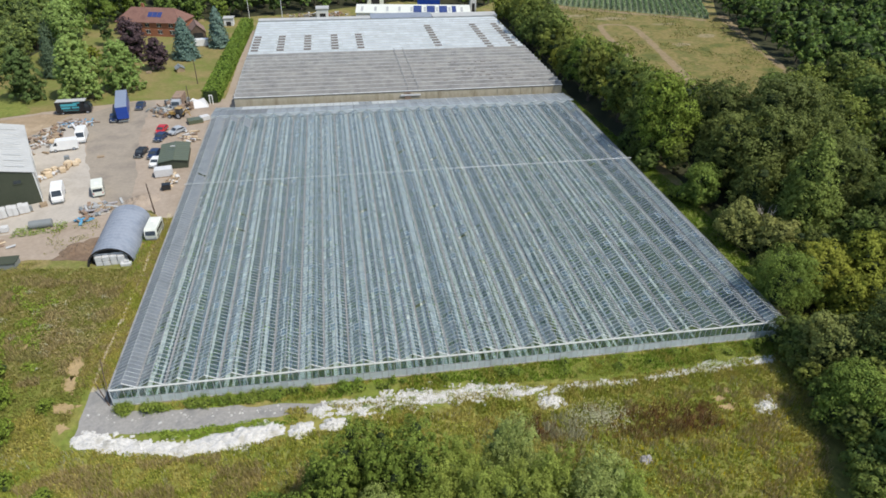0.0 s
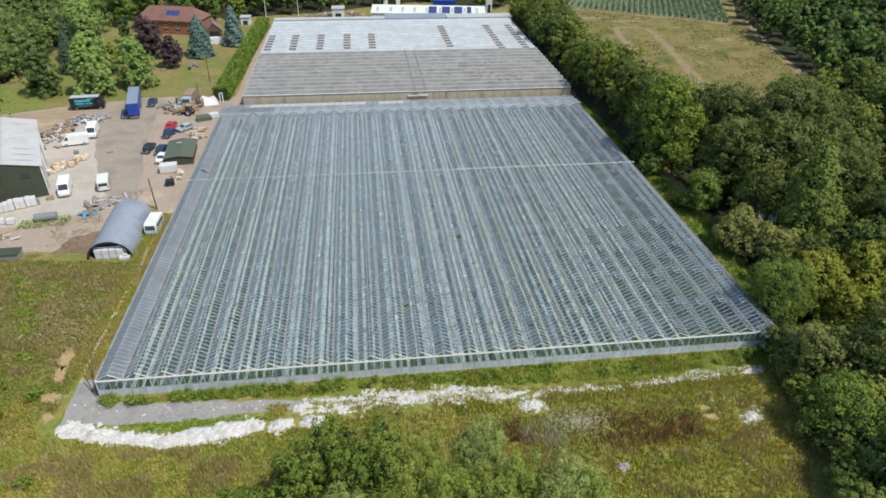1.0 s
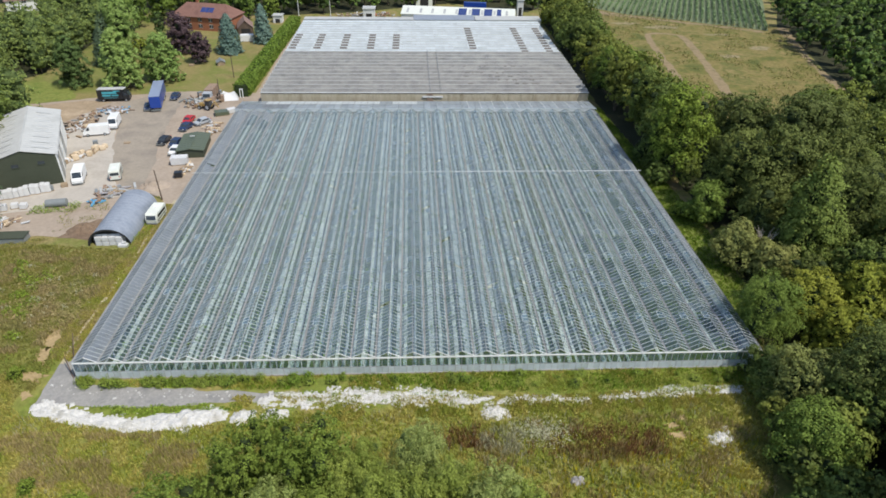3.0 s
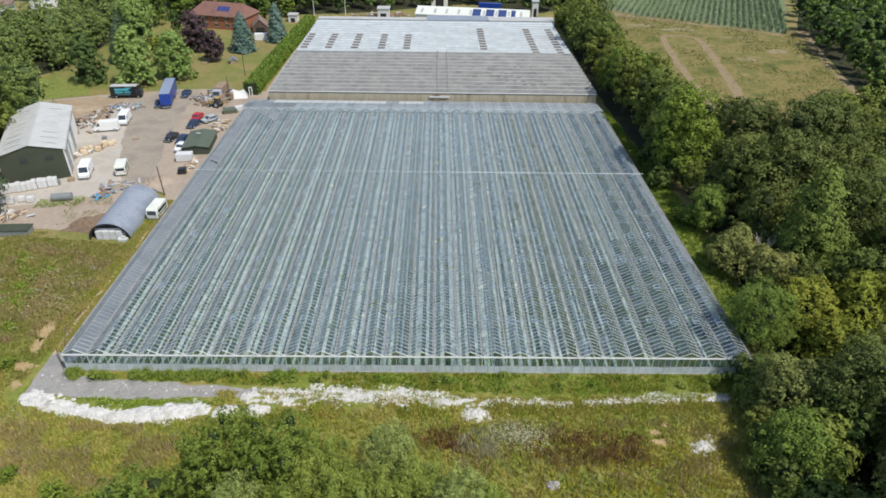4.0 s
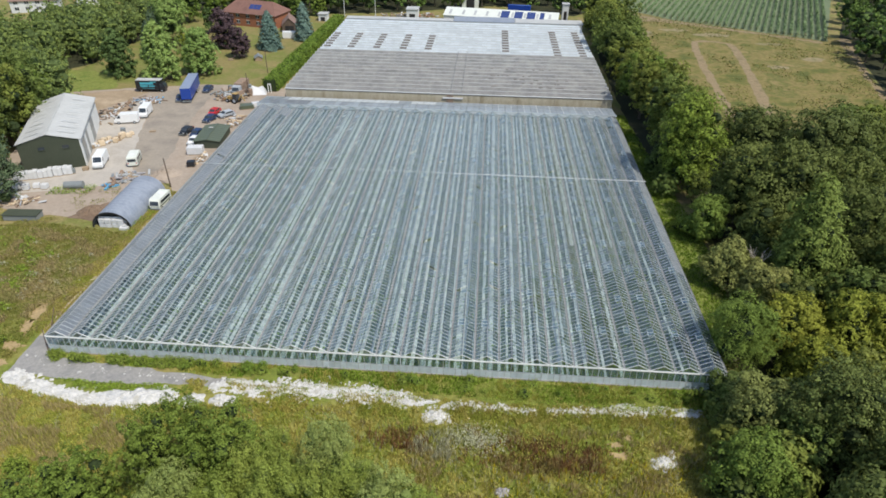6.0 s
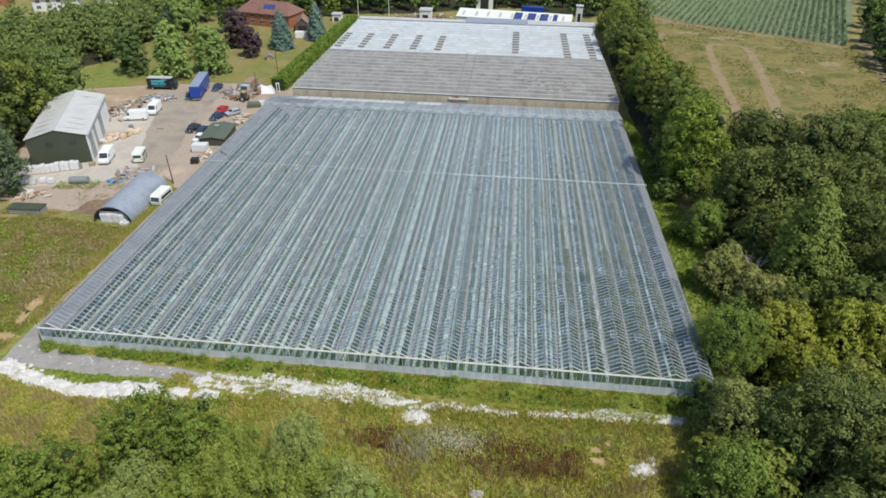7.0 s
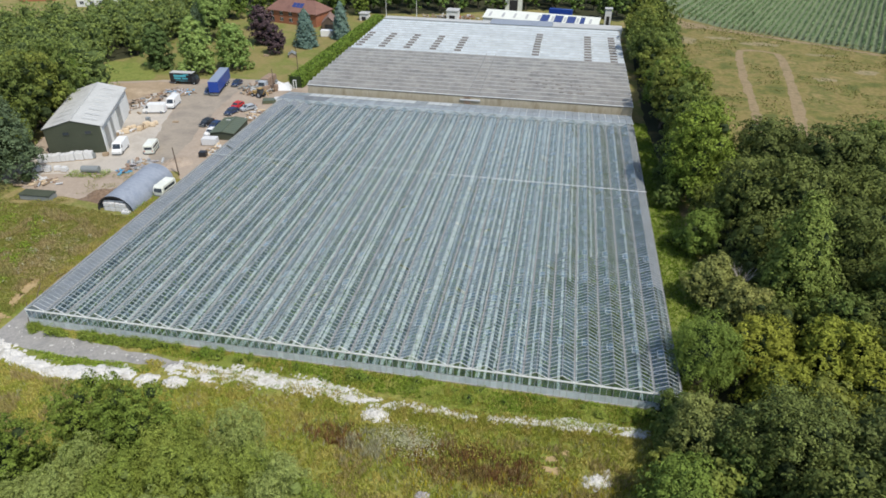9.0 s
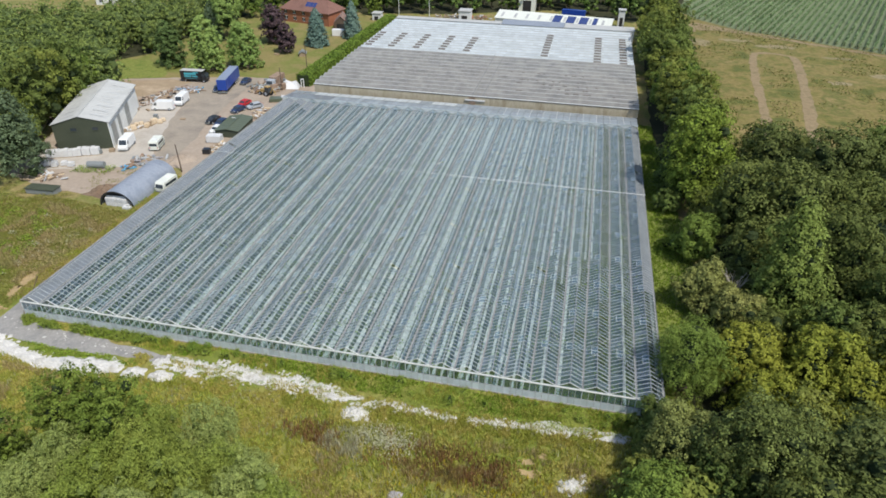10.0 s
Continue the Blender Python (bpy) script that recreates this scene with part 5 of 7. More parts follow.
# black display vehicle
bv = thing("display_lorry", pose(-39.4, 104.6, 0.05, 0, 0, 4), "black horsebox lorry with turquoise shapes and pale roof", "lorry")
part("body", Geo().box(0, 0, 0.6, 6.4, 2.4, 3.2), M["black_paint"], bv, bevel=0.12)
part("cab", Geo().prism([(6.4, 0.5), (7.9, 0.5), (7.95, 1.5), (7.5, 2.5), (6.4, 2.7)], 0.1, 2.3), M["black_paint"], bv, bevel=0.08)
part("roof", Geo().box(0.1, 0.1, 3.18, 7.0, 2.3, 3.3), M["sheet_pale"], bv, bevel=0.05)
part("windscreen", Geo().add([(7.97, 0.3, 1.55), (7.97, 2.1, 1.55), (7.56, 2.05, 2.4), (7.56, 0.35, 2.4)], [(0, 1, 2, 3)]), M["window"], bv)
part("cab_window", Geo().face((6.6, 0.09, 1.6), (7.7, 0.09, 1.6), (7.35, 0.09, 2.35), (6.6, 0.09, 2.35)), M["window"], bv)
gg = Geo()
for x0, x1, z0, z1 in ((1.3, 5.0, 2.15, 2.75), (1.3, 3.4, 1.5, 1.95), (3.7, 5.4, 1.55, 1.9), (4.2, 5.8, 2.75, 3.0), (1.6, 5.2, 1.05, 1.15)):
    gg.box(x0, -0.012, z0, x1, -0.004, z1)
part("side_shapes", gg, M["teal_paint"], bv, "turquoise painted shapes")
for wx in (1.3, 7.0):
    for yy in (0.3, 2.1):
        wheel(bv, wx, yy, 0.45, 0.28)

# tractor, old lorry
tr = thing("tractor", pose(-9.6, 99.3, 0.05, 0, 0, 160), "yellow digger tractor with large wheels among scrap", "tractor")
part("bonnet", Geo().box(0.2, -0.45, 0.8, 2.2, 0.45, 1.5), M["yellow_paint"], tr, bevel=0.08)
part("cab", Geo().prism([(-1.2, 0.9), (0.2, 0.9), (0.1, 2.5), (-1.1, 2.5)], -0.65, 0.65), M["window"], tr, bevel=0.04)
part("cab_roof", Geo().box(-1.3, -0.75, 2.5, 0.25, 0.75, 2.62), M["yellow_paint"], tr, bevel=0.04)
part("loader_arm", Geo().beam((0.2, -0.6, 1.2), (3.3, -0.6, 0.7), 0.14, 0.2).beam((0.2, 0.6, 1.2), (3.3, 0.6, 0.7), 0.14, 0.2), M["yellow_paint"], tr)
part("bucket", Geo().prism([(3.2, 0.2), (4.0, 0.15), (4.0, 0.3), (3.4, 0.4), (3.4, 1.0), (3.2, 1.0)], -1.1, 1.1), M["rust"], tr)
part("back_arm", Geo().beam((-1.3, 0, 0.9), (-2.5, 0, 2.4), 0.18, 0.25).beam((-2.5, 0, 2.4), (-3.4, 0, 0.8), 0.15, 0.2), M["yellow_paint"], tr)
for wx, rr_ in ((-0.6, 0.8), (1.8, 0.5)):
    for s in (-0.85, 0.85):
        wheel(tr, wx, s, rr_, 0.4)
ol = thing("old_lorry", pose(-10.6, 107.4, 0.05, 0, 0, -92), "old flatbed lorry with pale cab among scrap", "lorry")
part("cab", Geo().prism([(2.0, 0.6), (4.0, 0.6), (4.0, 1.6), (3.7, 2.7), (2.0, 2.75)], -1.1, 1.1), M["silver_paint"], ol, bevel=0.08)
part("windscreen", Geo().add([(4.01, -0.95, 1.65), (4.01, 0.95, 1.65), (3.75, 0.9, 2.55), (3.75, -0.9, 2.55)], [(0, 1, 2, 3)]), M["window"], ol)
part("load_box", Geo().box(-3.5, -1.15, 0.9, 1.9, 1.15, 3.1), M["rust"], ol, "brown slatted load body", bevel=0.04)
for wx in (-2.2, 3.0):
    for s in (-1, 1):
        wheel(ol, wx, s, 0.48, 0.3)

# ---- yard clutter ----
rr = random.Random(23)


def crate(x, y, w, d, h, rz, mt, name, label, cat):
    ob = thing(name, pose(x, y, 0.05, 0, 0, rz), label, cat)
    part("body", Geo().box(0, 0, 0.12, w, d, h), M[mt], ob, bevel=min(0.06, h * 0.1))
    for y0 in (0, d - 0.12):
        part("runner", Geo().box(0, y0, 0, w, y0 + 0.12, 0.12), M["wood"], ob)


for _ in range(26):      # pallets of boxes beside the shed doors
    t = rr.random()
    crate(-31.2 + 4.8 * t + rr.uniform(-1.0, 1.0), 66.2 + 7.5 * t + rr.uniform(-1.4, 1.4), rr.uniform(0.8, 1.3), rr.uniform(0.8, 1.2), rr.uniform(0.4, 1.3), rr.uniform(0, 90),
          rr.choice(("cardboard", "cardboard", "cardboard", "poly_white", "wood")), "loaded_pallet", "pallet stacked with pale boxes on concrete", "pallet")
crate(-28.2, 74.2, 1.0, 1.0, 1.6, 20, "grey_paint", "gas_cage", "dark grey cage on concrete", "cage")
crate(-22.6, 76.6, 1.4, 0.8, 0.25, 10, "wood", "loaded_pallet", "flat stack of boards on concrete", "pallet")
for i in range(12):       # wrapped white bales and tanks below the shed gable
    t = i / 11
    crate(-37.5 + 9.0 * t, 48.3 + 4.2 * t + rr.uniform(-0.12, 0.12), 0.86, 1.6, rr.uniform(1.5, 1.8), 24, "poly_white", "wrapped_pallet", "tall pallet wrapped in white film", "pallet")
for i in range(5):
    crate(-36.5 + 1.6 * i, 43.8 + 0.5 * i + rr.uniform(-0.4, 0.4), 1.2, 1.2, rr.uniform(0.7, 1.2), rr.uniform(0, 60), "poly_white", "wrapped_pallet", "low pallet wrapped in white film", "pallet")
crate(-28.5, 52.8, 1.2, 1.0, 1.0, 24, "grey_paint", "water_tank", "dark tank by the shed gable", "tank")
crate(-26.6, 54.6, 1.2, 1.0, 0.7, 24, "wood", "loaded_pallet", "small stack of timber by the shed gable", "pallet")
tk = thing("oil_tank", pose(-25.6, 46.6, 0.05, 0, 0, 10), "grey-green oval tank lying on weeds", "tank")
part("shell", Geo().rod((0, 0, 0.75), (3.6, 0, 0.75), 0.75, 0.75, 18), M["grey_paint"], tk, smooth=False, bevel=0.04)
for cx in (0.5, 2.8):
    part("cradle", Geo().box(cx, -0.6, 0, cx + 0.3, 0.6, 0.3), M["wood"], tk)
lc = thing("low_cabin", pose(-29.4, 33.2, 0.05, 0, 0, 3), "low dark grey-green cabin at the scrub edge", "cabin")
part("body", Geo().box(0, 0, 0, 6.2, 2.2, 1.1), M["grey_paint"], lc, bevel=0.05)
part("roof", Geo().box(-0.15, -0.15, 1.1, 6.35, 2.35, 1.22), M["sheet_green"], lc, bevel=0.03)


def scrap_pile(x, y, rx, ry, count, mats, label, seed, tall=0.9):
    """loose timbers and bits, crossing one another"""
    q = random.Random(seed)
    ob = thing("scrap_pile", pose(x, y, 0.05), label, "scrap pile")
    for _ in range(count):
        m = q.choice(mats)
        a, L = q.uniform(0, 3.14), q.uniform(0.5, 2.4)
        cx, cy, cz = q.gauss(0, rx * 0.5), q.gauss(0, ry * 0.5), q.uniform(0.08, tall * 0.6)
        dz = q.uniform(-0.25, 0.25) * L * 0.4
        bit = Geo().beam((cx - L / 2 * math.cos(a), cy - L / 2 * math.sin(a), max(0.06, cz - dz)), (cx + L / 2 * math.cos(a), cy + L / 2 * math.sin(a), max(0.06, cz + dz)), q.uniform(0.1, 0.6), q.uniform(0.06, 0.4))
        part("plank" if m in ("wood", "cardboard") else "scrap", bit, M[m], ob)


scrap_pile(-36.8, 89.5, 3.6, 5.4, 120, ["rust", "wood", "rust", "grey_paint", "wood", "poly_white", "dark"], "heap of timber and scrap behind the vans", 1)
scrap_pile(-32.5, 97.5, 3.8, 2.8, 90, ["rust", "wood", "rust", "stone", "poly_white", "sky_paint", "rust"], "heap of scrap with a blue drum beside the lorry", 2)
scrap_pile(-13.5, 104.0, 3.8, 3.0, 100, ["rust", "wood", "sheet_pale", "grey_paint"], "heap of scrap and crates beside the lorries", 3, 1.6)
scrap_pile(-10.8, 103.6, 2.8, 2.2, 60, ["rust", "wood", "metal_grey"], "heap of timber and iron by the tractor", 4, 1.3)
scrap_pile(-5.0, 84.5, 1.8, 3.6, 45, ["wood", "cardboard", "poly_white", "rust"], "row of stacked boards and boxes along the glass wall", 5)
scrap_pile(-4.6, 62.8, 1.3, 2.6, 30, ["poly_white", "cardboard", "wood"], "stacked pale boards along the glass wall", 6)
scrap_pile(-31.0, 40.6, 2.8, 2.2, 60, ["wood", "cardboard", "rust", "poly_white"], "broken pallets and timber on bare earth", 7)
scrap_pile(-15.6, 52.6, 2.2, 2.2, 70, ["grey_paint", "wood", "stone", "rust", "metal_grey", "metal_grey"], "heap of metal and a blue drum behind the arched hut", 8)
scrap_pile(-38.0, 79.5, 1.2, 4.5, 24, ["wood", "poly_white", "rust"], "boards leaning along the shed side", 9)
scrap_pile(30.0, 206, 6, 3, 50, ["rust", "poly_white", "brick", "sheet_pale"], "stacked crates and scrap behind the greenhouses", 10, 2.0)
scrap_pile(20.0, 207, 6, 3, 40, ["rust", "wood", "poly_white", "sheet_pale"], "stacked crates and scrap behind the greenhouses", 11, 1.6)
scrap_pile(-17.0, 48.6, 1.2, 1.2, 16, ["sky_paint", "rust"], "blue tarpaulin and scrap on weeds", 12)
crate(-8.2, 64.6, 3.4, 2.0, 1.7, 8, "poly_white", "storage_box", "white storage box beside the green hut", "box")
crate(-5.6, 58.4, 1.6, 1.4, 1.2, 10, "black_paint", "water_tank", "black tank by the glass wall", "tank")
crate(-6.2, 93.6, 3.5, 2.4, 1.0, 20, "olive_paint", "skip", "dark green skip full of scrap by the glass wall", "skip")
crate(-3.4, 95.4, 2.2, 1.6, 1.2, 30, "poly_white", "storage_box", "small white trailer by the glass wall", "trailer")
for i in range(14):
    crate(rr.uniform(-15.5, -7.5), rr.uniform(101.5, 108.5), rr.uniform(0.7, 1.8), rr.uniform(0.6, 1.4), rr.uniform(0.6, 2.0), rr.uniform(0, 90), rr.choice(("rust", "wood", "grey_paint", "sheet_pale", "cardboard")), "scrap_crate", "weathered crate among scrap in the yard", "crate")
for i in range(6):
    crate(rr.uniform(-38.5, -33), rr.uniform(84, 97), rr.uniform(0.8, 1.8), rr.uniform(0.6, 1.4), rr.uniform(0.4, 1.1), rr.uniform(0, 90), rr.choice(("rust", "wood", "poly_white", "cardboard")), "scrap_crate", "weathered crate behind the parked vans", "crate")
tent = thing("white_tent", pose(-6.0, 107.2, 0.05, 0, 0, 15), "crumpled white sheeted tent by the hedge", "tent")
part("canvas", Geo().add([(-2.6, -1.6, 0), (2.4, -1.8, 0), (2.6, 1.6, 0), (-2.4, 1.7, 0), (-1.2, 0, 2.3), (0.2, 0.1, 1.6), (1.6, 0, 2.0)], [(0, 1, 5), (1, 6, 5), (0, 5, 4), (1, 2, 6), (2, 3, 5), (2, 5, 6), (3, 4, 5), (3, 0, 4)]), M["poly_white"], tent)
part("post", Geo().box(2.9, -0.1, 0, 3.1, 0.1, 2.4).box(3.6, -0.1, 0, 3.8, 0.1, 2.4).box(2.9, -0.1, 2.3, 3.8, 0.1, 2.5), M["white_paint"], tent)
crate(-15.8, 165.6, 4.6, 2.1, 2.3, 8, "white_paint", "caravan", "small white caravan in front of the garage", "caravan")
gable_shed("rabbit_hutch", pose(-16.6, 137.6, 0, 0, 0, 20), 2.2, 2.6, 1.0, 1.6, M["wood"], M["wood"], M["grey_paint"], "small grey wooden hutch on the lawn")
crate(-25.2, 137.0, 1.6, 0.7, 0.6, 15, "wood", "garden_bench", "small weathered bench on the lawn", "bench")
crate(-63.5, 107.6, 0.8, 0.8, 0.9, 15, "grey_paint", "compost_bin", "dark bin on the lawn edge", "bin")


def utility_pole(x, y, h, lean, label, arm=True, thick=0.14):
    ob = thing("utility_pole", pose(x, y, 0), label, "pole")
    top = Vector((lean[0], lean[1], h))
    part("post", Geo().rod((0, 0, -0.2), top, thick, thick * 0.7), M["pole_wood"], ob)
    if arm:
        part("crossarm", Geo().beam(top + Vector((-0.6, 0, -0.3)), top + Vector((0.6, 0, -0.3)), 0.1, 0.1), M["pole_wood"], ob)


utility_pole(-5.2, 49.4, 6.2, (-0.25, 0.1), "dark wooden pole between hut and greenhouse", False)
utility_pole(-0.5, 0.1, 2.4, (-2.3, 6.3), "long dark pole leaning low at the greenhouse corner", False, 0.08)
utility_pole(-0.4, -0.1, 1.5, (-2.1, 2.8), "leaning dark wooden prop at the greenhouse corner", False, 0.08)
utility_pole(-7.4, 104.2, 6.5, (0, 0), "dark wooden pole by the scrap yard", False)
utility_pole(-9.0, 126.0, 7.0, (0, 0), "slim dark pole on the lawn", False)
heap("grey_rock", 61.2, -17.6, 0.9, 0.6, 0.5, M["stone"], "single grey stone in the meadow", "stone", 71)


# ---- trees ----
def leaves(geo, cen, nor, size, rng, aspect=0.62, rise=0.0):
    """small leaf clumps, one pointed face each; rise turns their tips upwards"""
    n = len(cen)
    t = rng.normal(size=(n, 3)) + np.array([0, 0, rise])
    t -= nor * np.sum(t * nor, 1)[:, None]
    t /= np.linalg.norm(t, axis=1)[:, None] + 1e-9
    s = np.cross(nor, t)
    z = size[:, None]
    v = np.stack([cen + t * z * 0.75, cen - t * z * 0.45 + s * z * aspect * 0.72, cen - t * z * 0.45 - s * z * aspect * 0.72], 1).reshape(-1, 3)
    k = len(geo.v)
    geo.v.extend(map(tuple, v.tolist()))
    geo.f.extend((k + 3 * i, k + 3 * i + 1, k + 3 * i + 2) for i in range(n))


def on_blobs(rng, blobs, n, low=-0.35):
    """points on the outer skin of a bunch of balls, with their outward normals"""
    w = blobs[:, 3] ** 2
    pick = rng.choice(len(blobs), size=n * 3, p=w / w.sum())
    d = rng.normal(size=(n * 3, 3))
    d[:, 2] += 0.35
    d /= np.linalg.norm(d, axis=1)[:, None]
    p = blobs[pick, :3] + d * (blobs[pick, 3] * (rng.uniform(0.78, 1.08, n * 3) + 0.3 * rng.random(n * 3) ** 6))[:, None]
    rough = np.array([noise.noise(Vector(v) * 1.1) + 0.5 * noise.noise(Vector(v) * 2.6) for v in p.tolist()])
    p += d * (blobs[pick, 3] * 0.46 * rough)[:, None]
    keep = d[:, 2] > low
    dist = np.linalg.norm(p[:, None, :] - blobs[None, :, :3], axis=2) / blobs[None, :, 3]
    dist[np.arange(len(p)), pick] = 9
    keep &= dist.min(1) > 0.66
    return p[keep][:n], d[keep][:n]


def ball(geo, c, r, rng, squash=0.85):
    """a rough low ball, coloured for the shade inside a clump"""
    n, k = 7, 4
    vs = [(c[0], c[1], c[2] - r * squash)]
    for j in range(1, k):
        th = math.pi * j / k
        for i in range(n):
            a = 2 * math.pi * (i + 0.5 * (j % 2)) / n
            q = r * rng.uniform(0.85, 1.1)
            vs.append((c[0] + q * math.sin(th) * math.cos(a), c[1] + q * math.sin(th) * math.sin(a), c[2] - q * squash * math.cos(th)))
    vs.append((c[0], c[1], c[2] + r * squash))
    fs = [(0, 1 + (i + 1) % n, 1 + i) for i in range(n)]
    for j in range(k - 2):
        fs += [(1 + j * n + i, 1 + j * n + (i + 1) % n, 1 + (j + 1) * n + (i + 1) % n, 1 + (j + 1) * n + i) for i in range(n)]
    last = len(vs) - 1
    fs += [(last, last - n + i, last - n + (i + 1) % n) for i in range(n)]
    geo.add(vs, fs)


def crown_blobs(rng, height, radius, base, count, full=False):
    """overlapping balls that fill an uneven egg, or a cone-like one that reaches the ground"""
    out = []
    for i in range(count):
        u = (i + rng.uniform(0.0, 1.0)) / count
        z = base + (height - base) * (0.06 + 0.9 * u)
        env = radius * (max(0.05, 1 - u ** 1.5) ** 0.75 if full else math.sqrt(max(0.05, 1 - ((u - 0.42) / 0.64) ** 2)))
        a, q = i * 2.4 + rng.uniform(-0.5, 0.5), rng.uniform(0.4, 0.88)
        r = radius * rng.uniform(0.15, 0.4) * (0.7 + 0.3 * min(1.0, env / radius * 1.3))
        out.append((env * q * math.cos(a) * rng.uniform(0.9, 1.1), env * q * math.sin(a), max(base + r * 0.6, min(z, height - r * 0.8)), r))
    for u in (0.3, 0.5, 0.68):
        out.append((0, 0, base + (height - base) * u, radius * (0.6 - 0.35 * abs(u - 0.4))))
    return np.array(out)


def sprays(rng, blobs, n_leaf, clump, per, lift):
    """leaves gathered in small rounded bunches over the skin of the crown, with gaps between them"""
    c, d = on_blobs(rng, blobs, max(8, n_leaf // per))
    k = np.repeat(np.arange(len(c)), per)
    r = (clump * rng.uniform(0.55, 1.35, len(c)))[k][:, None]
    v = rng.normal(size=(len(k), 3)) + d[k] * 0.9 + np.array([0, 0, 0.3])
    v /= np.linalg.norm(v, axis=1)[:, None]
    p = c[k] + v * r * rng.uniform(0.7, 1.05, len(k))[:, None] * np.array([1, 1, 0.85 + lift])
    nor = v * 0.9 + d[k] * 0.45 + rng.normal(size=v.shape) * 0.22 + np.array([0, 0, 0.1])
    return p, nor / np.linalg.norm(nor, axis=1)[:, None]


def tree(name, seed, height, radius, base, n_leaf, size, leaf, label, category="tree", count=30, group="", full=False, clump=None, per=20, lift=0.0, narrow=0.6, core="core"):
    rng = np.random.default_rng(seed)
    ob = thing(name, pose(0, 0, 0), label, category, group)
    blobs = crown_blobs(rng, height, radius, base, count, full)
    part("trunk", Geo().rod((0, 0, -0.2), (0.1, 0, base + 1.0), radius * 0.085, radius * 0.06, 8), M["bark"], ob)
    for b in blobs[:5 if height > 6 else 0]:
        part("limb", Geo().rod((0.05, 0, base * 0.8), tuple(b[:3]), radius * 0.04, radius * 0.012, 5), M["bark"], ob)
    geo, inner = Geo(), Geo()
    p, nor = sprays(rng, blobs, n_leaf, clump or radius * 0.15, per, lift)
    leaves(geo, p, nor, rng.uniform(0.65, 1.35, len(p)) * size, rng, narrow, lift * 2)
    part("crown", geo, M[leaf], ob)
    # balls in the shade colour show through gaps in the leaves
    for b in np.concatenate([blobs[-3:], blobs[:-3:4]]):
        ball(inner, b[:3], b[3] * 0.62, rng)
    part("crown_shade", inner, M[core], ob, "fill coloured as shade between leaves")
    return ob


def conifer(name, seed, height, radius, n_leaf, size, leaf, label):
    rng = np.random.default_rng(seed)
    ob = thing(name, pose(0, 0, 0), label, "conifer")
    part("trunk", Geo().rod((0, 0, -0.2), (0, 0, height * 0.95), radius * 0.09, 0.03, 8), M["bark"], ob)
    u = rng.uniform(0, 1, n_leaf) ** 0.6
    u = 1 - u
    z = 0.4 + (height - 0.4) * u
    tier = 0.9 + 0.1 * np.sin(z * 5.2 + rng.uniform(0, 1.6, n_leaf))
    a = rng.uniform(0, 6.283, n_leaf)
    lump = 1 + 0.13 * np.sin(a * 5 + z * 1.3) + 0.08 * np.sin(a * 11 - z * 2.9)
    r = radius * (1 - u) ** 0.55 * tier * lump * rng.uniform(0.8, 1.05, n_leaf) + 0.05
    p = np.stack([r * np.cos(a), r * np.sin(a), z - 0.12 * r], 1)
    nor = np.stack([np.cos(a), np.sin(a), np.full(n_leaf, 0.75)], 1) + rng.normal(size=(n_leaf, 3)) * 0.35
    nor /= np.linalg.norm(nor, axis=1)[:, None]
    geo = Geo()
    leaves(geo, p, nor, rng.uniform(0.7, 1.3, n_leaf) * size, rng, 0.45)
    part("crown", geo, M[leaf], ob)
    # a solid cone in the shade colour shows between the needles
    part("crown_shade", Geo().rod((0, 0, 0.5), (0, 0, height * 0.9), radius * 0.72, 0.08, 10), M["core"], ob, "cone coloured as shade among branches")
    return ob


def placed(ob, x, y, s=1.0, rz=0.0, sz=None):
    ob.matrix_basis = pose(x, y, 0, 0, 0, rz) @ Matrix.Diagonal((s, s, sz or s, 1))
    return ob


def copied(ob, x, y, s=1.0, rz=0.0, sz=None):
    """a copy at unit scale of the first one, then sized"""
    o = copy_thing(ob, pose(x, y, 0, 0, 0, rz))
    o.scale = (s, s, sz or s)
    return o


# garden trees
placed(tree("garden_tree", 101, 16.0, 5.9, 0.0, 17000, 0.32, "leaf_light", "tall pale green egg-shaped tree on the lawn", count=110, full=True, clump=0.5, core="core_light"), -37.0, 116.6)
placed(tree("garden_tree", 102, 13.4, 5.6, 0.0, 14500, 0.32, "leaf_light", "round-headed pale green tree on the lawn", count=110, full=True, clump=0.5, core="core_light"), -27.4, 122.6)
placed(tree("garden_tree", 103, 13.2, 4.6, 0.0, 8000, 0.38, "leaf_dark", "dark drooping broadleaf tree on the lawn", count=75, full=True), -50.6, 118.2)
placed(tree("copper_beech", 104, 9.4, 3.2, 0.0, 6000, 0.42, "leaf_purple", "dark purple copper beech on the lawn", count=40), -22.6, 140.7)
placed(tree("copper_beech", 114, 12.4, 4.3, 0.0, 9000, 0.42, "leaf_purple", "dark purple copper beech near the house", count=44), -31.2, 151.4)
placed(conifer("blue_spruce", 105, 12.6, 4.3, 4500, 0.55, "leaf_blue", "blue-green spruce on the lawn"), -16.1, 152.5)
placed(conifer("blue_spruce", 106, 13.0, 3.6, 4200, 0.55, "leaf_blue", "slender blue-green spruce beside the hedge"), -7.6, 165.2)
placed(tree("garden_tree", 107, 17.5, 6.6, 1.5, 7000, 0.45, "leaf_light", "large yellow-green tree behind the lawn", count=24), -49.5, 152.0)
placed(tree("garden_tree", 108, 9.0, 2.6, 0.4, 1500, 0.45, "leaf_dark", "dark columnar tree by the house", count=12), -44.0, 170.5)
placed(tree("garden_shrub", 109, 5.0, 3.4, 0.3, 1200, 0.4, "leaf_willow", "silvery grey garden shrub on the lawn", "shrub", count=12), -38.5, 136.0)
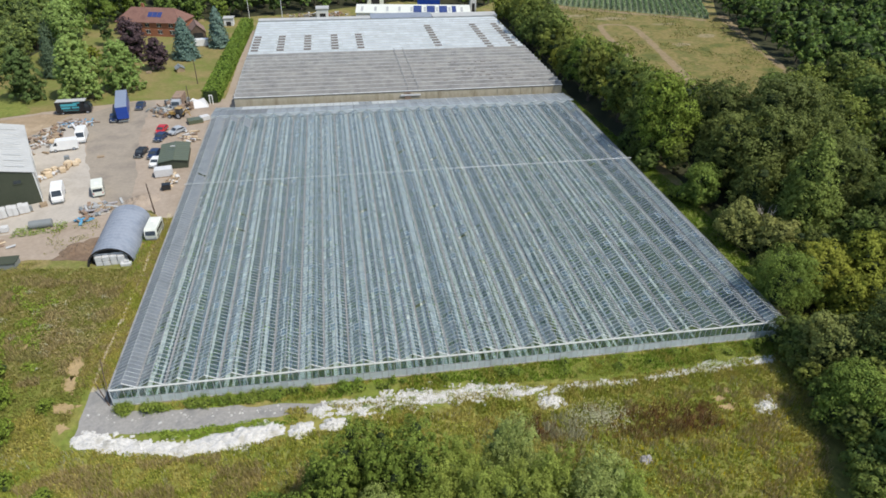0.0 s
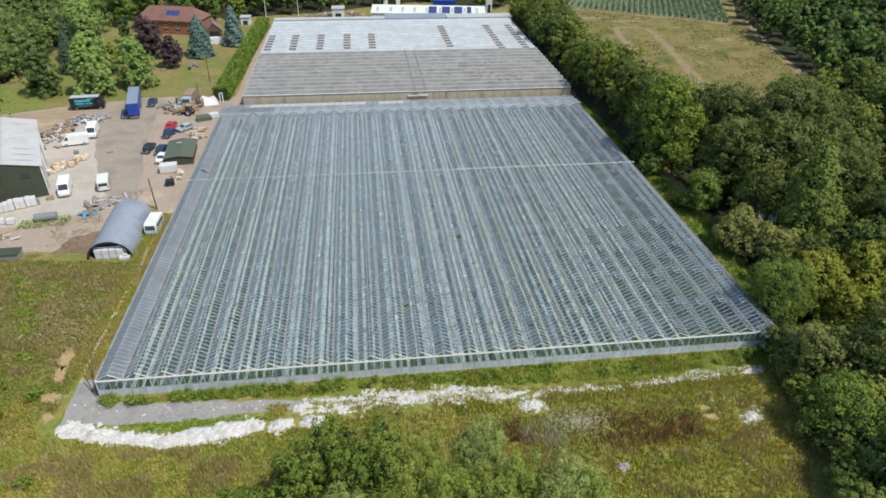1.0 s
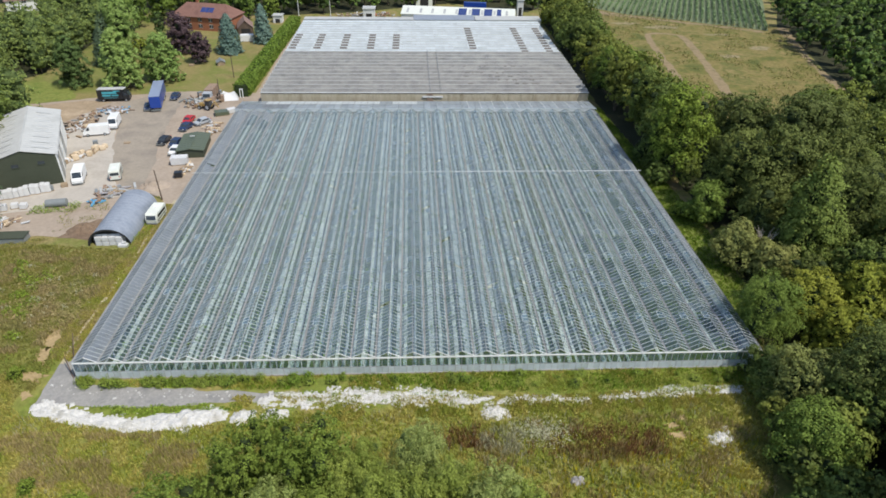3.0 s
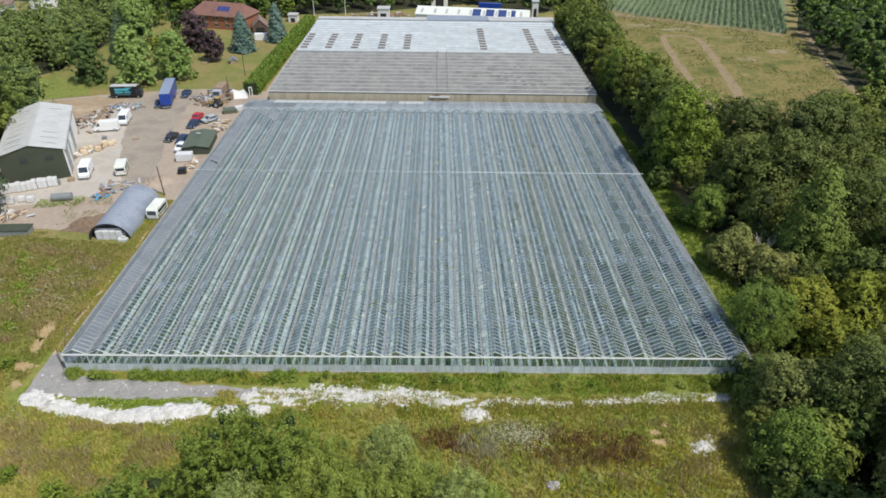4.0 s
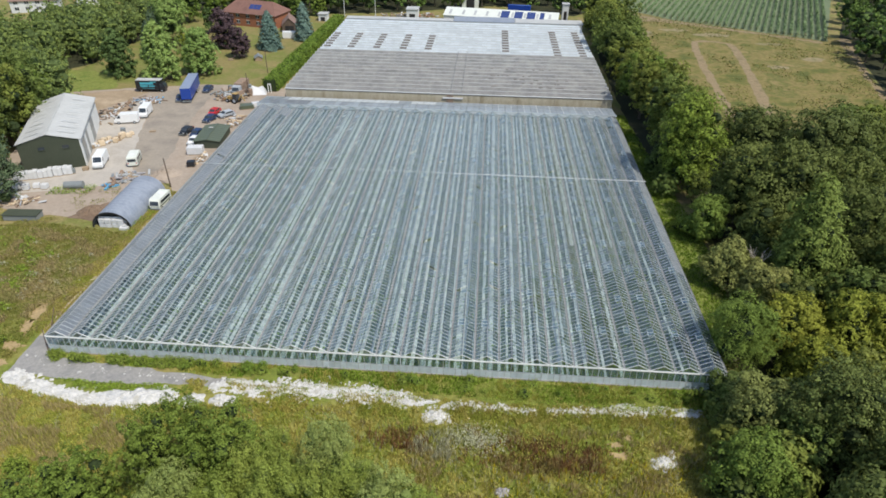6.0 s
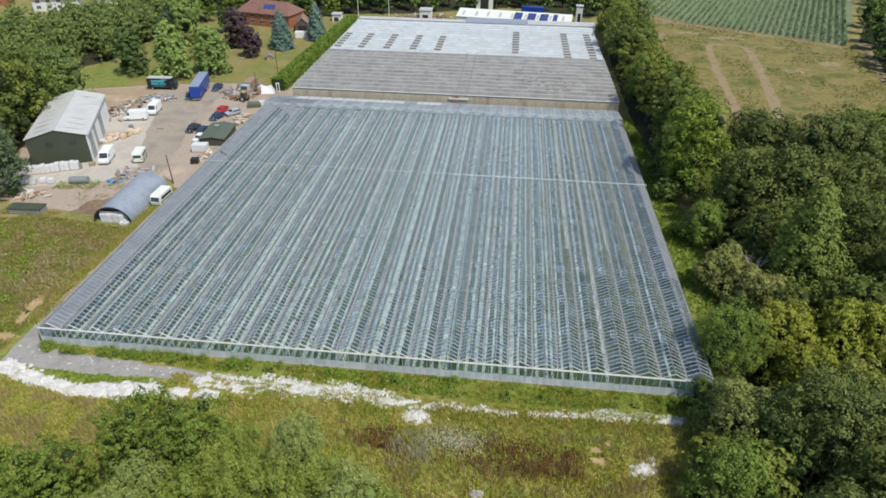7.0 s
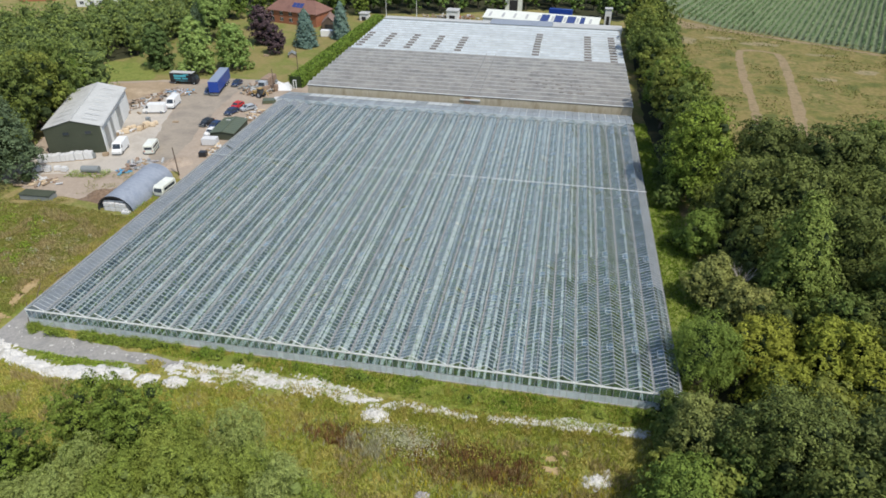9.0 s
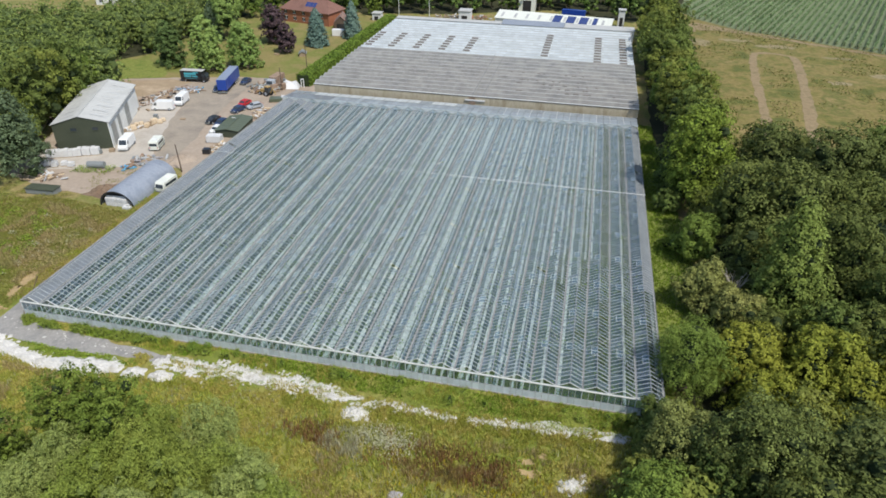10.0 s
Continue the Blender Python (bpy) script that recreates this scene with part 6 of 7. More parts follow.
placed(tree("garden_shrub", 110, 6.0, 3.0, 0.3, 1200, 0.4, "leaf_yellow", "golden leafy garden shrub on the lawn", "shrub", count=12), -41.5, 146.0)
placed(conifer("spruce", 111, 11.5, 3.6, 3000, 0.45, "leaf_teal", "dark blue-green spruce among garden trees"), -50.5, 138.0)
placed(conifer("spruce", 112, 14.0, 4.2, 3000, 0.45, "leaf_teal", "dark green spruce among garden trees"), -54.0, 150.0)

placed(tree("cedar", 113, 17.0, 6.0, 0.3, 11000, 0.34, "leaf_cedar", "dark blue-green cedar beside the steel shed", count=60, full=True), -35.6, 40.6)

# woodland kinds, shared by all copies
KINDS = [tree("woodland_tree", 200 + i, h, r, 1.6, 5200, 0.44, lf, "dense green broadleaf tree in the wood", count=c, group="woodland trees", clump=0.95)
         for i, (h, r, lf, c) in enumerate(((16.0, 6.0, "leaf_wood", 40), (17.5, 5.6, "leaf_wood", 34), (15.0, 6.4, "leaf_deep", 44), (16.5, 5.8, "leaf_wood", 30), (14.0, 6.0, "leaf_garden", 42), (17.0, 6.2, "leaf_deep", 36)))]
DEEP_WOOD = [tree("woodland_tree", 210 + i, 15.5, 6.0, 1.8, 2600, 0.62, "leaf_wood", "dense green broadleaf tree in the wood", count=24, group="woodland trees", clump=1.1, per=14) for i in range(4)]
SMALL = [tree("woodland_bush", 220 + i, 5.5, 3.2, 0.3, 3200, 0.32, "leaf_wood", "rounded green bush at the wood edge", "bush", count=16, group="wood edge bushes", clump=0.6) for i in range(3)]
YELLOW = [tree("field_maple", 230 + i, 10.0, 4.8, 0.8, 8500, 0.3, "leaf_yellow", "yellow-green broadleaf tree at the wood edge", group="yellow-green trees", count=34, clump=0.75, per=22) for i in range(2)]
GARDEN = [tree("garden_tree", 240 + i, 11.0, 4.4, 1.0, 3600, 0.46, "leaf_garden", "mid-green leafy garden tree by the lawn", group="garden trees") for i in range(3)]
used = set()


def grow(kinds, x, y, s, q, sz=None):
    fresh = [k for k in kinds if id(k) not in used]
    ob = fresh[0] if fresh else kinds[q.randrange(len(kinds))]
    if fresh:
        used.add(id(ob))
        return placed(ob, x, y, s, q.uniform(0, 360), sz)
    return copied(ob, x, y, s, q.uniform(0, 360), sz)


q = random.Random(77)
# trees that stand out along the east side
placed(tree("tall_poplar", 301, 19.6, 5.2, 0.6, 16000, 0.3, "leaf_poplar", "tall green tree rising above the wood", count=70, full=True, clump=0.8, lift=0.4), 106.6, 22.6)
placed(tree("wood_edge_tree", 305, 18.6, 6.2, 0.4, 17000, 0.34, "leaf_bush", "tall yellow-green tree at the end of the tree belt", count=60, clump=0.95), 98.8, 58.5)
placed(tree("wood_edge_tree", 302, 9.2, 4.9, 0.2, 19000, 0.2, "leaf_willowtree", "rounded bright green willow at the greenhouse corner", count=44, clump=0.6, lift=0.7, narrow=0.4), 92.4, 5.8)
placed(tree("wood_edge_tree", 303, 7.2, 4.2, 0.2, 9500, 0.27, "leaf_olive", "low olive-brown tree beside the greenhouse", count=26, clump=0.6), 96.6, 24.2)
placed(tree("wood_edge_tree", 306, 6.6, 3.6, 0.2, 8000, 0.27, "leaf_olive", "low olive green tree with bare twigs", count=24, clump=0.6), 100.4, 19.2)
placed(tree("wood_edge_tree", 304, 7.6, 3.9, 0.3, 9000, 0.28, "leaf_garden", "leafy green tree beside the grass strip", count=28, clump=0.65), 97.2, 38.2)
placed(tree("wood_edge_tree", 307, 13.6, 6.6, 0.4, 26000, 0.24, "leaf_oak", "broad dull green tree with pale leaf bunches", count=56, clump=0.75), 97.6, -11.2)
placed(tree("wood_edge_tree", 308, 8.0, 4.2, 0.2, 15000, 0.21, "leaf_olive", "grey-green thorn tree with dead limbs by the meadow", count=34, clump=0.55), 90.4, -7.4)
placed(tree("wood_edge_tree", 309, 7.6, 4.4, 0.2, 15000, 0.22, "leaf_willowtree", "bright green bushy tree at the meadow edge", count=34, clump=0.6, lift=0.4), 87.6, -16.6)
placed(tree("wood_edge_tree", 310, 15.6, 5.6, 0.6, 12500, 0.32, "leaf_deep", "tall dark tree behind the broad tree", count=44, clump=0.85), 100.2, -20.4)
placed(tree("wood_edge_shrub", 311, 2.6, 2.6, 0.0, 2400, 0.26, "leaf_bush", "low fresh green shrub on the grass strip", "shrub", count=16, clump=0.5), 95.0, 40.4)
DARK_TREES = [tree("shade_tree", 320 + i, 17.0, 6.6, 1.0, 12500, 0.36, "leaf_deep", "large dark green broadleaf tree in the wood", count=48, group="dark trees in the wood", clump=1.0) for i in range(3)]
# the last two stand out of view, added to shade the meadow edge
TALL = [(104.0, 43.0, 0.92), (112.0, 58.0, 1.0), (109.4, 38.6, 1.06), (119.0, 52.0, 1.12), (125.6, 53.0, 1.06), (115.0, 27.0, 0.98), (119.0, 39.0, 1.0), (105.8, -13.0, 0.85), (107.5, -24.0, 0.9), (92.4, -28.4, 0.92), (96.6, -33.0, 1.0)]
for x, y, s in TALL:
    grow(DARK_TREES, x, y, s, q)
for x, y, s in ((99.6, 7.6, 0.92), (100.2, 1.2, 0.8), (107.4, 7.6, 1.06), (110.6, 3.6, 0.95), (114.0, 10.0, 0.9)):
    grow(YELLOW, x, y, s, q)
for x, y, s in ((93.6, -13.2, 0.58), (103.4, -4.0, 0.62), (109.0, -6.0, 0.7), (95.0, -26.0, 0.7), (89.5, -31.0, 0.55), (103.0, 31.0, 0.7), (99.4, 52.6, 0.42), (102.5, 13.6, 0.5), (117.0, 3.0, 0.75), (110.5, 14.0, 0.66)):
    grow(KINDS, x, y, s, q)
for x, y, s in ((89.0, -2.4, 0.85), (87.4, -5.6, 0.7), (87.0, -9.4, 0.65), (88.4, -4.2, 0.8), (87.0, -12.4, 0.6), (91.6, -1.2, 0.7), (86.0, -18.4, 0.95), (90.6, -15.6, 1.3), (83.4, -23.6, 0.8), (85.2, -21.4, 0.8), (82.4, -27.0, 0.9), (87.6, -23.0, 1.1), (97.6, 30.6, 0.6), (93.8, 54.6, 0.8), (94.6, 60.5, 0.75), (93.6, 66.0, 0.6), (96.0, 15.0, 0.6)):
    grow(SMALL, x, y, s, q)

WOODS = [("near", [(101, 22), (106, 48), (112, 72), (138, 79), (166, 92), (178, 80), (165, 10), (128, -34), (98, -30), (106, -2)], 7.8, 0.72, 0.97),
         ("belt", [(96.6, 64), (102.0, 66), (102.5, 120), (103.5, 200), (96.4, 200), (96.2, 120)], 5.6, 0.72, 1.0)]
LIT = [KINDS[0], KINDS[1], KINDS[3], KINDS[4]]
near_done = [(x, y) for x, y, s in TALL] + [(106.6, 22.6), (98.8, 58.5), (100.2, -20.4), (97.6, -11.2), (99.6, 7.6), (107.4, 7.6), (110.6, 3.6), (103.4, -4.0), (109, -6), (103, 31), (102.5, 13.6)]
for nm, poly, gap, lo_s, hi_s in WOODS:
    xs, ys = [p[0] for p in poly], [p[1] for p in poly]
    for _ in range(4000):
        x, y = q.uniform(min(xs), max(xs)), q.uniform(min(ys), max(ys))
        if not inside(poly, x, y) or any((x - a) ** 2 + (y - b) ** 2 < gap * gap for a, b in near_done):
            continue
        near_done.append((x, y))
        s = q.uniform(lo_s, hi_s)
        grow(YELLOW if q.random() < 0.05 else DEEP_WOOD if x > 128 or y > 125 else LIT if nm == "belt" else KINDS, x, y, s, q, s * q.uniform(0.9, 1.1))
LOW = [tree("woodland_bush", 250 + i, 5.0, 3.6, 0.2, 700, 0.6, "leaf_deep", "shaded green bush under the trees", "bush", count=12, group="understorey bushes") for i in range(3)]
poly = WOODS[0][1]
for _ in range(1500):
    x, y = q.uniform(98, 140), q.uniform(-30, 80)
    if inside(poly, x, y) and all((x - a) ** 2 + (y - b) ** 2 > 15 for a, b in near_done):
        near_done.append((x, y))
        grow(LOW, x, y, q.uniform(0.8, 1.25), q)
# bleached dead tree
dt = thing("dead_tree", pose(100.2, 22.8, 0), "bleached bare dead tree among bushes", "dead tree")
part("trunk", Geo().rod((0, 0, 0), (0.1, 0, 5.2), 0.2, 0.12), M["dead_bark"], dt)
geo = Geo()
for i in range(16):
    a, z = q.uniform(0, 6.28), q.uniform(4.0, 5.4)
    e = Vector((1.6 * math.cos(a), 1.6 * math.sin(a), z + q.uniform(1.2, 2.8)))
    geo.rod((0.1, 0, z), e, 0.07, 0.03, 5)
    geo.rod(e * 0.7 + Vector((0, 0, z * 0.3)), e + Vector((q.uniform(-.6, .6), q.uniform(-.6, .6), 0.6)), 0.04, 0.02, 4)
part("bare_crown", geo, M["dead_bark"], dt)


def far_wood(name, poly, gap, low, high, label, seed, leaf="leaf_far", size=0.84, per=480, clump=0.16, base=0.1, inner="core"):
    """distant trees no one could count, joined"""
    qq, rng = random.Random(seed), np.random.default_rng(seed)
    geo, core, trunks, done = Geo(), Geo(), Geo(), []
    xs, ys = [p[0] for p in poly], [p[1] for p in poly]
    for _ in range(6000):
        x, y = qq.uniform(min(xs), max(xs)), qq.uniform(min(ys), max(ys))
        if not inside(poly, x, y) or any((x - a) ** 2 + (y - b) ** 2 < gap * gap for a, b in done):
            continue
        done.append((x, y))
        h = qq.uniform(low, high)
        r = h * qq.uniform(0.36, 0.46)
        blobs = crown_blobs(rng, h, r, h * base, 24, base < 0.05 and qq.random() < 0.5)
        p, nor = sprays(rng, blobs, per, r * clump, 12, 0.0)
        leaves(geo, p + np.array([x, y, 0]), nor, rng.uniform(0.7, 1.3, len(p)) * size, rng)
        # balls coloured like the shade inside each distant crown
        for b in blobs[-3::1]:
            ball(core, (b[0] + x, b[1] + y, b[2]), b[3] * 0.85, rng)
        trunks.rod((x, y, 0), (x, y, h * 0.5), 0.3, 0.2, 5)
    patch("wood_floor", poly, 0.004 + 0.0007 * seed, M["woodfloor"], "woodland floor darkened for shade under trees", "ground", step=6)
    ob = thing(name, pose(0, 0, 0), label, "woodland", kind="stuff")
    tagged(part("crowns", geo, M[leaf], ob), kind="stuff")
    tagged(part("crown_shade_fills", core, M[inner], ob), kind="stuff")
    tagged(part("trunks", trunks, M["bark"], ob), kind="stuff")


far_wood("far_wood", [(165, 98), (170, 116), (179, 150), (189, 186), (250, 180), (275, 177), (275, 60), (220, 20), (172, 30), (182, 78)], 7.5, 10, 15, "dense wood beyond the dry field", 1)
far_wood("far_wood", [(187, 190), (275, 179), (285, 300), (245, 310), (226, 266), (205, 226)], 8, 9, 13, "dense wood beside the vineyard", 2)
far_wood("far_wood", [(-4, 208), (20, 213), (60, 232), (92, 215), (108, 235), (118, 262), (110, 330), (-60, 300), (-62, 215), (-28, 205)], 7.5, 9, 14, "wood behind the greenhouses", 3)
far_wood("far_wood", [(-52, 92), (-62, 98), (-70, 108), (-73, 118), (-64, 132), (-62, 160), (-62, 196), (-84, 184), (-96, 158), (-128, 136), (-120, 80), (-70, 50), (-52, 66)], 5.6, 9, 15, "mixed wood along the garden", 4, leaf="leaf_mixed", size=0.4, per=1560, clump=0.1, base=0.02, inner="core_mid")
far_wood("far_wood", [(-62, 205), (-62, 300), (-150, 300), (-135, 226), (-108, 224), (-92, 204)], 8, 8, 12, "wood behind the garden", 5)
far_wood("far_wood", [(-180, 120), (-140, 136), (-146, 156), (-200, 160), (-240, 150)], 8, 6, 9, "wood beside distant houses", 6)
for x, y, s in ((-47.0, 58.0, 1.1), (-49.5, 66.0, 1.15), (-51, 75, 1.1), (-44.5, 50.0, 0.85), (-48.5, 40.0, 1.0), (-52, 52, 1.1), (-54, 84, 1.0), (-60, 92, 1.0), (-30, 197, 0.9), (-20, 199, 0.8), (-12, 203, 0.8), (-52, 196, 1.1), (-48, 206, 1.2), (-58, 186, 1.1)):
    grow(GARDEN if x > -35 or y > 80 else KINDS, x, y, s, q)

# kinds that no spot has taken yet stand deep in the wood
spare = [k for k in KINDS + DEEP_WOOD + YELLOW + GARDEN + SMALL + LOW + DARK_TREES if id(k) not in used]
for i, k in enumerate(spare):
    placed(k, 142 + 7 * i, 30 + 3 * i, 0.9)

# clipped hedge beside the track
rng = np.random.default_rng(9)
n = 15000
t_ = rng.uniform(0, 1, n)
face_ = rng.integers(0, 3, n)
w_ = rng.uniform(-1, 1, n)
hx = -2.9 + 2.2 * t_ + np.where(face_ == 0, w_ * 1.9, np.where(face_ == 1, 1.9, -1.9)) + rng.normal(size=n) * 0.12
hz = np.where(face_ == 0, 3.3, (w_ + 1) * 1.6) + rng.normal(size=n) * 0.12
hy = 109 + 82 * t_
nor = np.stack([np.where(face_ == 1, 1.0, np.where(face_ == 2, -1.0, 0)), np.zeros(n), np.where(face_ == 0, 1.0, 0.3)], 1) + rng.normal(size=(n, 3)) * 0.5
nor /= np.linalg.norm(nor, axis=1)[:, None]
geo = Geo()
leaves(geo, np.stack([hx, hy, np.maximum(hz, 0.1)], 1), nor, rng.uniform(0.3, 0.6, n), rng)
hd = thing("hedge", pose(0, 0, 0), "tall clipped green hedge beside the farm track", "hedge")
tagged(part("hedge_leaves", geo, M["leaf_hedge"], hd), kind="stuff")
# a box in the shade colour stands behind the hedge leaves
part("hedge_shade", Geo().add([(-4.6, 109, 0), (-1.2, 109, 0), (1.0, 191, 0), (-2.4, 191, 0), (-4.6, 109, 3.1), (-1.2, 109, 3.1), (1.0, 191, 3.1), (-2.4, 191, 3.1)],
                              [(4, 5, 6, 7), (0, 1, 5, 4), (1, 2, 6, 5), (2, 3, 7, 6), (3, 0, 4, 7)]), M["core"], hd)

# vine rows
rng = np.random.default_rng(12)
geo, posts = Geo(), Geo()
ux, uy = 0.37, 0.929
for i in range(34):
    sx = 113 + i * 2.05
    sy = 244 - (sx - 113) * 3 if sx < 118 else 229 - (sx - 118) * 1.14 if sx < 132 else 213 - (sx - 132) * 0.55 if sx < 151 else 202.6 - (sx - 151) * 0.6
    sy += 1.0
    L = 170
    k = 1900
    t = rng.uniform(0, L, k)
    p = np.stack([sx + ux * t + rng.normal(size=k) * 0.16, sy + uy * t + rng.normal(size=k) * 0.2, rng.uniform(0.3, 1.8, k)], 1)
    nor = rng.normal(size=(k, 3)) + np.array([0, -0.3, 0.8])
    nor /= np.linalg.norm(nor, axis=1)[:, None]
    leaves(geo, p, nor, rng.uniform(0.45, 0.75, k), rng)
    for j in range(0, L, 10):
        posts.box(sx + ux * j - 0.05, sy + uy * j - 0.05, 0, sx + ux * j + 0.05, sy + uy * j + 0.05, 1.9)
vn = thing("vine_rows", pose(0, 0, 0), "long parallel rows of green vines on posts", "vineyard", kind="stuff")
tagged(part("vine_leaves", geo, M["leaf_vine"], vn), kind="stuff")
tagged(part("vine_posts", posts, M["wood"], vn), kind="stuff")


# ---- trees and bushes in the front meadow ----
THORN = [tree("meadow_tree", 411 + i, 14.0, 3.9, 0.4, 17000, 0.2, "leaf_thorn", "dense dark green tree with a ragged top in the meadow", count=46, group="dark trees in the meadow", clump=0.5, per=24) for i in range(2)]
for x, y, s, sz in ((29.6, -20.9, 0.74, 1.05), (26.6, -22.4, 0.78, 0.97), (34.6, -21.8, 0.95, 0.99), (31.6, -22.6, 0.75, 0.93), (21.2, -26.8, 1.0, 0.88), (17.6, -29.0, 1.0, 0.78)):
    grow(THORN, x, y, s, q, sz)
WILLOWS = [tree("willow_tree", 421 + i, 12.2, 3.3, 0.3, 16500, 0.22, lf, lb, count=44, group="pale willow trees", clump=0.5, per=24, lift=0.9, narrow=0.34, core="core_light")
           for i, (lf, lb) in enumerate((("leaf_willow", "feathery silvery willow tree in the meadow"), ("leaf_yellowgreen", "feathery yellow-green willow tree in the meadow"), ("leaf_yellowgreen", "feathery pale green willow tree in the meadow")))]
for x, y, s, sz in ((44.0, -21.3, 0.85, 1.07), (38.6, -21.6, 0.72, 0.95), (37.4, -24.2, 0.9, 0.95), (30.4, -26.0, 0.9, 0.92), (34.4, -27.0, 0.95, 0.88), (40.4, -26.2, 0.95, 1.0), (44.2, -26.0, 0.9, 0.97), (47.2, -24.9, 0.85, 0.99), (50.4, -27.0, 0.95, 1.04), (53.0, -27.4, 0.85, 0.94),
                    (47.2, -20.4, 0.5, 0.54), (29.4, -29.6, 1.0, 0.86), (26.2, -29.6, 0.9, 0.72), (35.0, -31.4, 1.0, 0.9), (41.4, -31.2, 1.05, 0.92), (47.4, -30.4, 1.0, 0.95), (53.2, -31.8, 0.95, 0.85), (56.2, -30.0, 0.6, 0.5), (22.0, -32.4, 1.0, 0.8), (31.0, -34.4, 1.05, 0.85), (38.0, -35.6, 1.05, 0.85), (45.0, -35.0, 1.05, 0.88), (51.4, -36.0, 1.0, 0.8)):
    grow(WILLOWS, x, y, s, q, sz)
B1 = [tree("meadow_bush", 441 + i, 3.4, 2.4, 0.0, 2600, 0.24, "leaf_bush", "leafy green bush in rough grass", "bush", count=20, group="bushes in rough grass", clump=0.42) for i in range(2)]
for x, y, s in ((-8.0, 0.6, 0.42), (-11.6, -3.6, 0.7), (-13.6, 2.0, 0.75), (-16.4, 7.0, 0.9), (-19.0, 12.4, 0.8), (-8.6, -10.2, 0.5), (-3.8, -12.6, 0.4), (2.0, -17.0, 0.4), (8.4, -19.6, 0.6), (13.0, -20.6, 0.6), (-18.0, 0.6, 0.9), (-17, -9.6, 0.9), (16.2, -23.0, 0.8), (60.6, -26.6, 0.6), (58.4, -24.0, 0.5)):
    grow(B1, x, y, s, q)


# ---- grass and weeds ----
def tufts(name, poly, count, low, high, material, label, seed, patchy=None, blades=5, width=0.06, blob=None):
    qq, rng = random.Random(seed), np.random.default_rng(seed)
    xs, ys = [p[0] for p in poly], [p[1] for p in poly]
    pts = []
    for _ in range(count):
        x, y = qq.uniform(min(xs), max(xs)), qq.uniform(min(ys), max(ys))
        if not inside(poly, x, y) or bare(x, y):
            continue
        if patchy is not None and noise.noise(Vector((x * 0.22, y * 0.22, seed))) < patchy:
            continue
        if blob and qq.random() > math.exp(-2.2 * (((x - blob[0]) / blob[2]) ** 2 + ((y - blob[1]) / blob[3]) ** 2)) * (1.1 + 1.6 * noise.noise(Vector((x * 0.5, y * 0.7, seed)))):
            continue
        pts.append((x, y, 0.02))
    base = np.repeat(np.array(pts), blades, 0)
    n = len(base)
    base[:, :2] += rng.normal(size=(n, 2)) * 0.14
    a = rng.uniform(0, 6.283, n)
    h = rng.uniform(low, high, n)
    side = np.stack([np.cos(a), np.sin(a), np.zeros(n)], 1) * (width * rng.uniform(0.6, 1.6, n))[:, None]
    bend = np.stack([-np.sin(a), np.cos(a), np.zeros(n)], 1) * (h * rng.uniform(-0.45, 0.45, n))[:, None]
    tip = base + bend + np.stack([np.zeros(n), np.zeros(n), h], 1)
    v = np.stack([base - side, base + side, tip], 1).reshape(-1, 3)
    geo = Geo()
    geo.v = list(map(tuple, v.tolist()))
    geo.f = [(3 * i, 3 * i + 1, 3 * i + 2) for i in range(n)]
    return solo(name, geo, material, label, "grass", kind="stuff")


def weeds(name, poly, count, tall, size, material, label, seed, patchy=None, scale=0.5, blob=None):
    """low leafy weeds: leaf clumps over a lumpy height"""
    qq, rng = random.Random(seed), np.random.default_rng(seed)
    xs, ys = [p[0] for p in poly], [p[1] for p in poly]
    pts = []
    for _ in range(count):
        x, y = qq.uniform(min(xs), max(xs)), qq.uniform(min(ys), max(ys))
        if not inside(poly, x, y) or bare(x, y):
            continue
        k = noise.noise(Vector((x * scale, y * scale, seed))) + 0.35 * noise.noise(Vector((x * scale * 3, y * scale * 3, seed)))
        if blob and qq.random() > math.exp(-2.2 * (((x - blob[0]) / blob[2]) ** 2 + ((y - blob[1]) / blob[3]) ** 2)):
            continue
        if patchy is not None and k < patchy:
            continue
        top = tall * max(0.12, 0.35 + 0.9 * (k - (patchy if patchy is not None else -0.5)))
        pts.append((x, y, 0.03 + top * qq.uniform(0.25, 1.0)))
    cen = np.array(pts)
    nor = rng.normal(size=cen.shape) * 0.55 + np.array([0, 0, 1.0])
    nor /= np.linalg.norm(nor, axis=1)[:, None]
    geo = Geo()
    leaves(geo, cen, nor, rng.uniform(0.6, 1.4, len(cen)) * size, rng, 0.5)
    return solo(name, geo, material, label, "weeds", kind="stuff")


def weed_clumps(name, spots, per, size, material, label, seed):
    """rounded clumps of weeds: x, y, radius, height"""
    rng = np.random.default_rng(seed)
    geo = Geo()
    for x, y, r, h in spots:
        n = int(per * r * r)
        d = rng.normal(size=(n, 3))
        d[:, 2] = abs(d[:, 2])
        d /= np.linalg.norm(d, axis=1)[:, None]
        p = d * rng.uniform(0.55, 1.1, n)[:, None] * np.array([r * 1.25, r * 0.8, h]) + np.array([x, y, 0.04])
        nor = d + rng.normal(size=(n, 3)) * 0.5 + np.array([0, 0, 0.4])
        nor /= np.linalg.norm(nor, axis=1)[:, None]
        leaves(geo, p, nor, rng.uniform(0.6, 1.4, n) * size, rng, 0.5)
    return solo(name, geo, material, label, "weeds", kind="stuff")


qw = random.Random(31)
spots = []
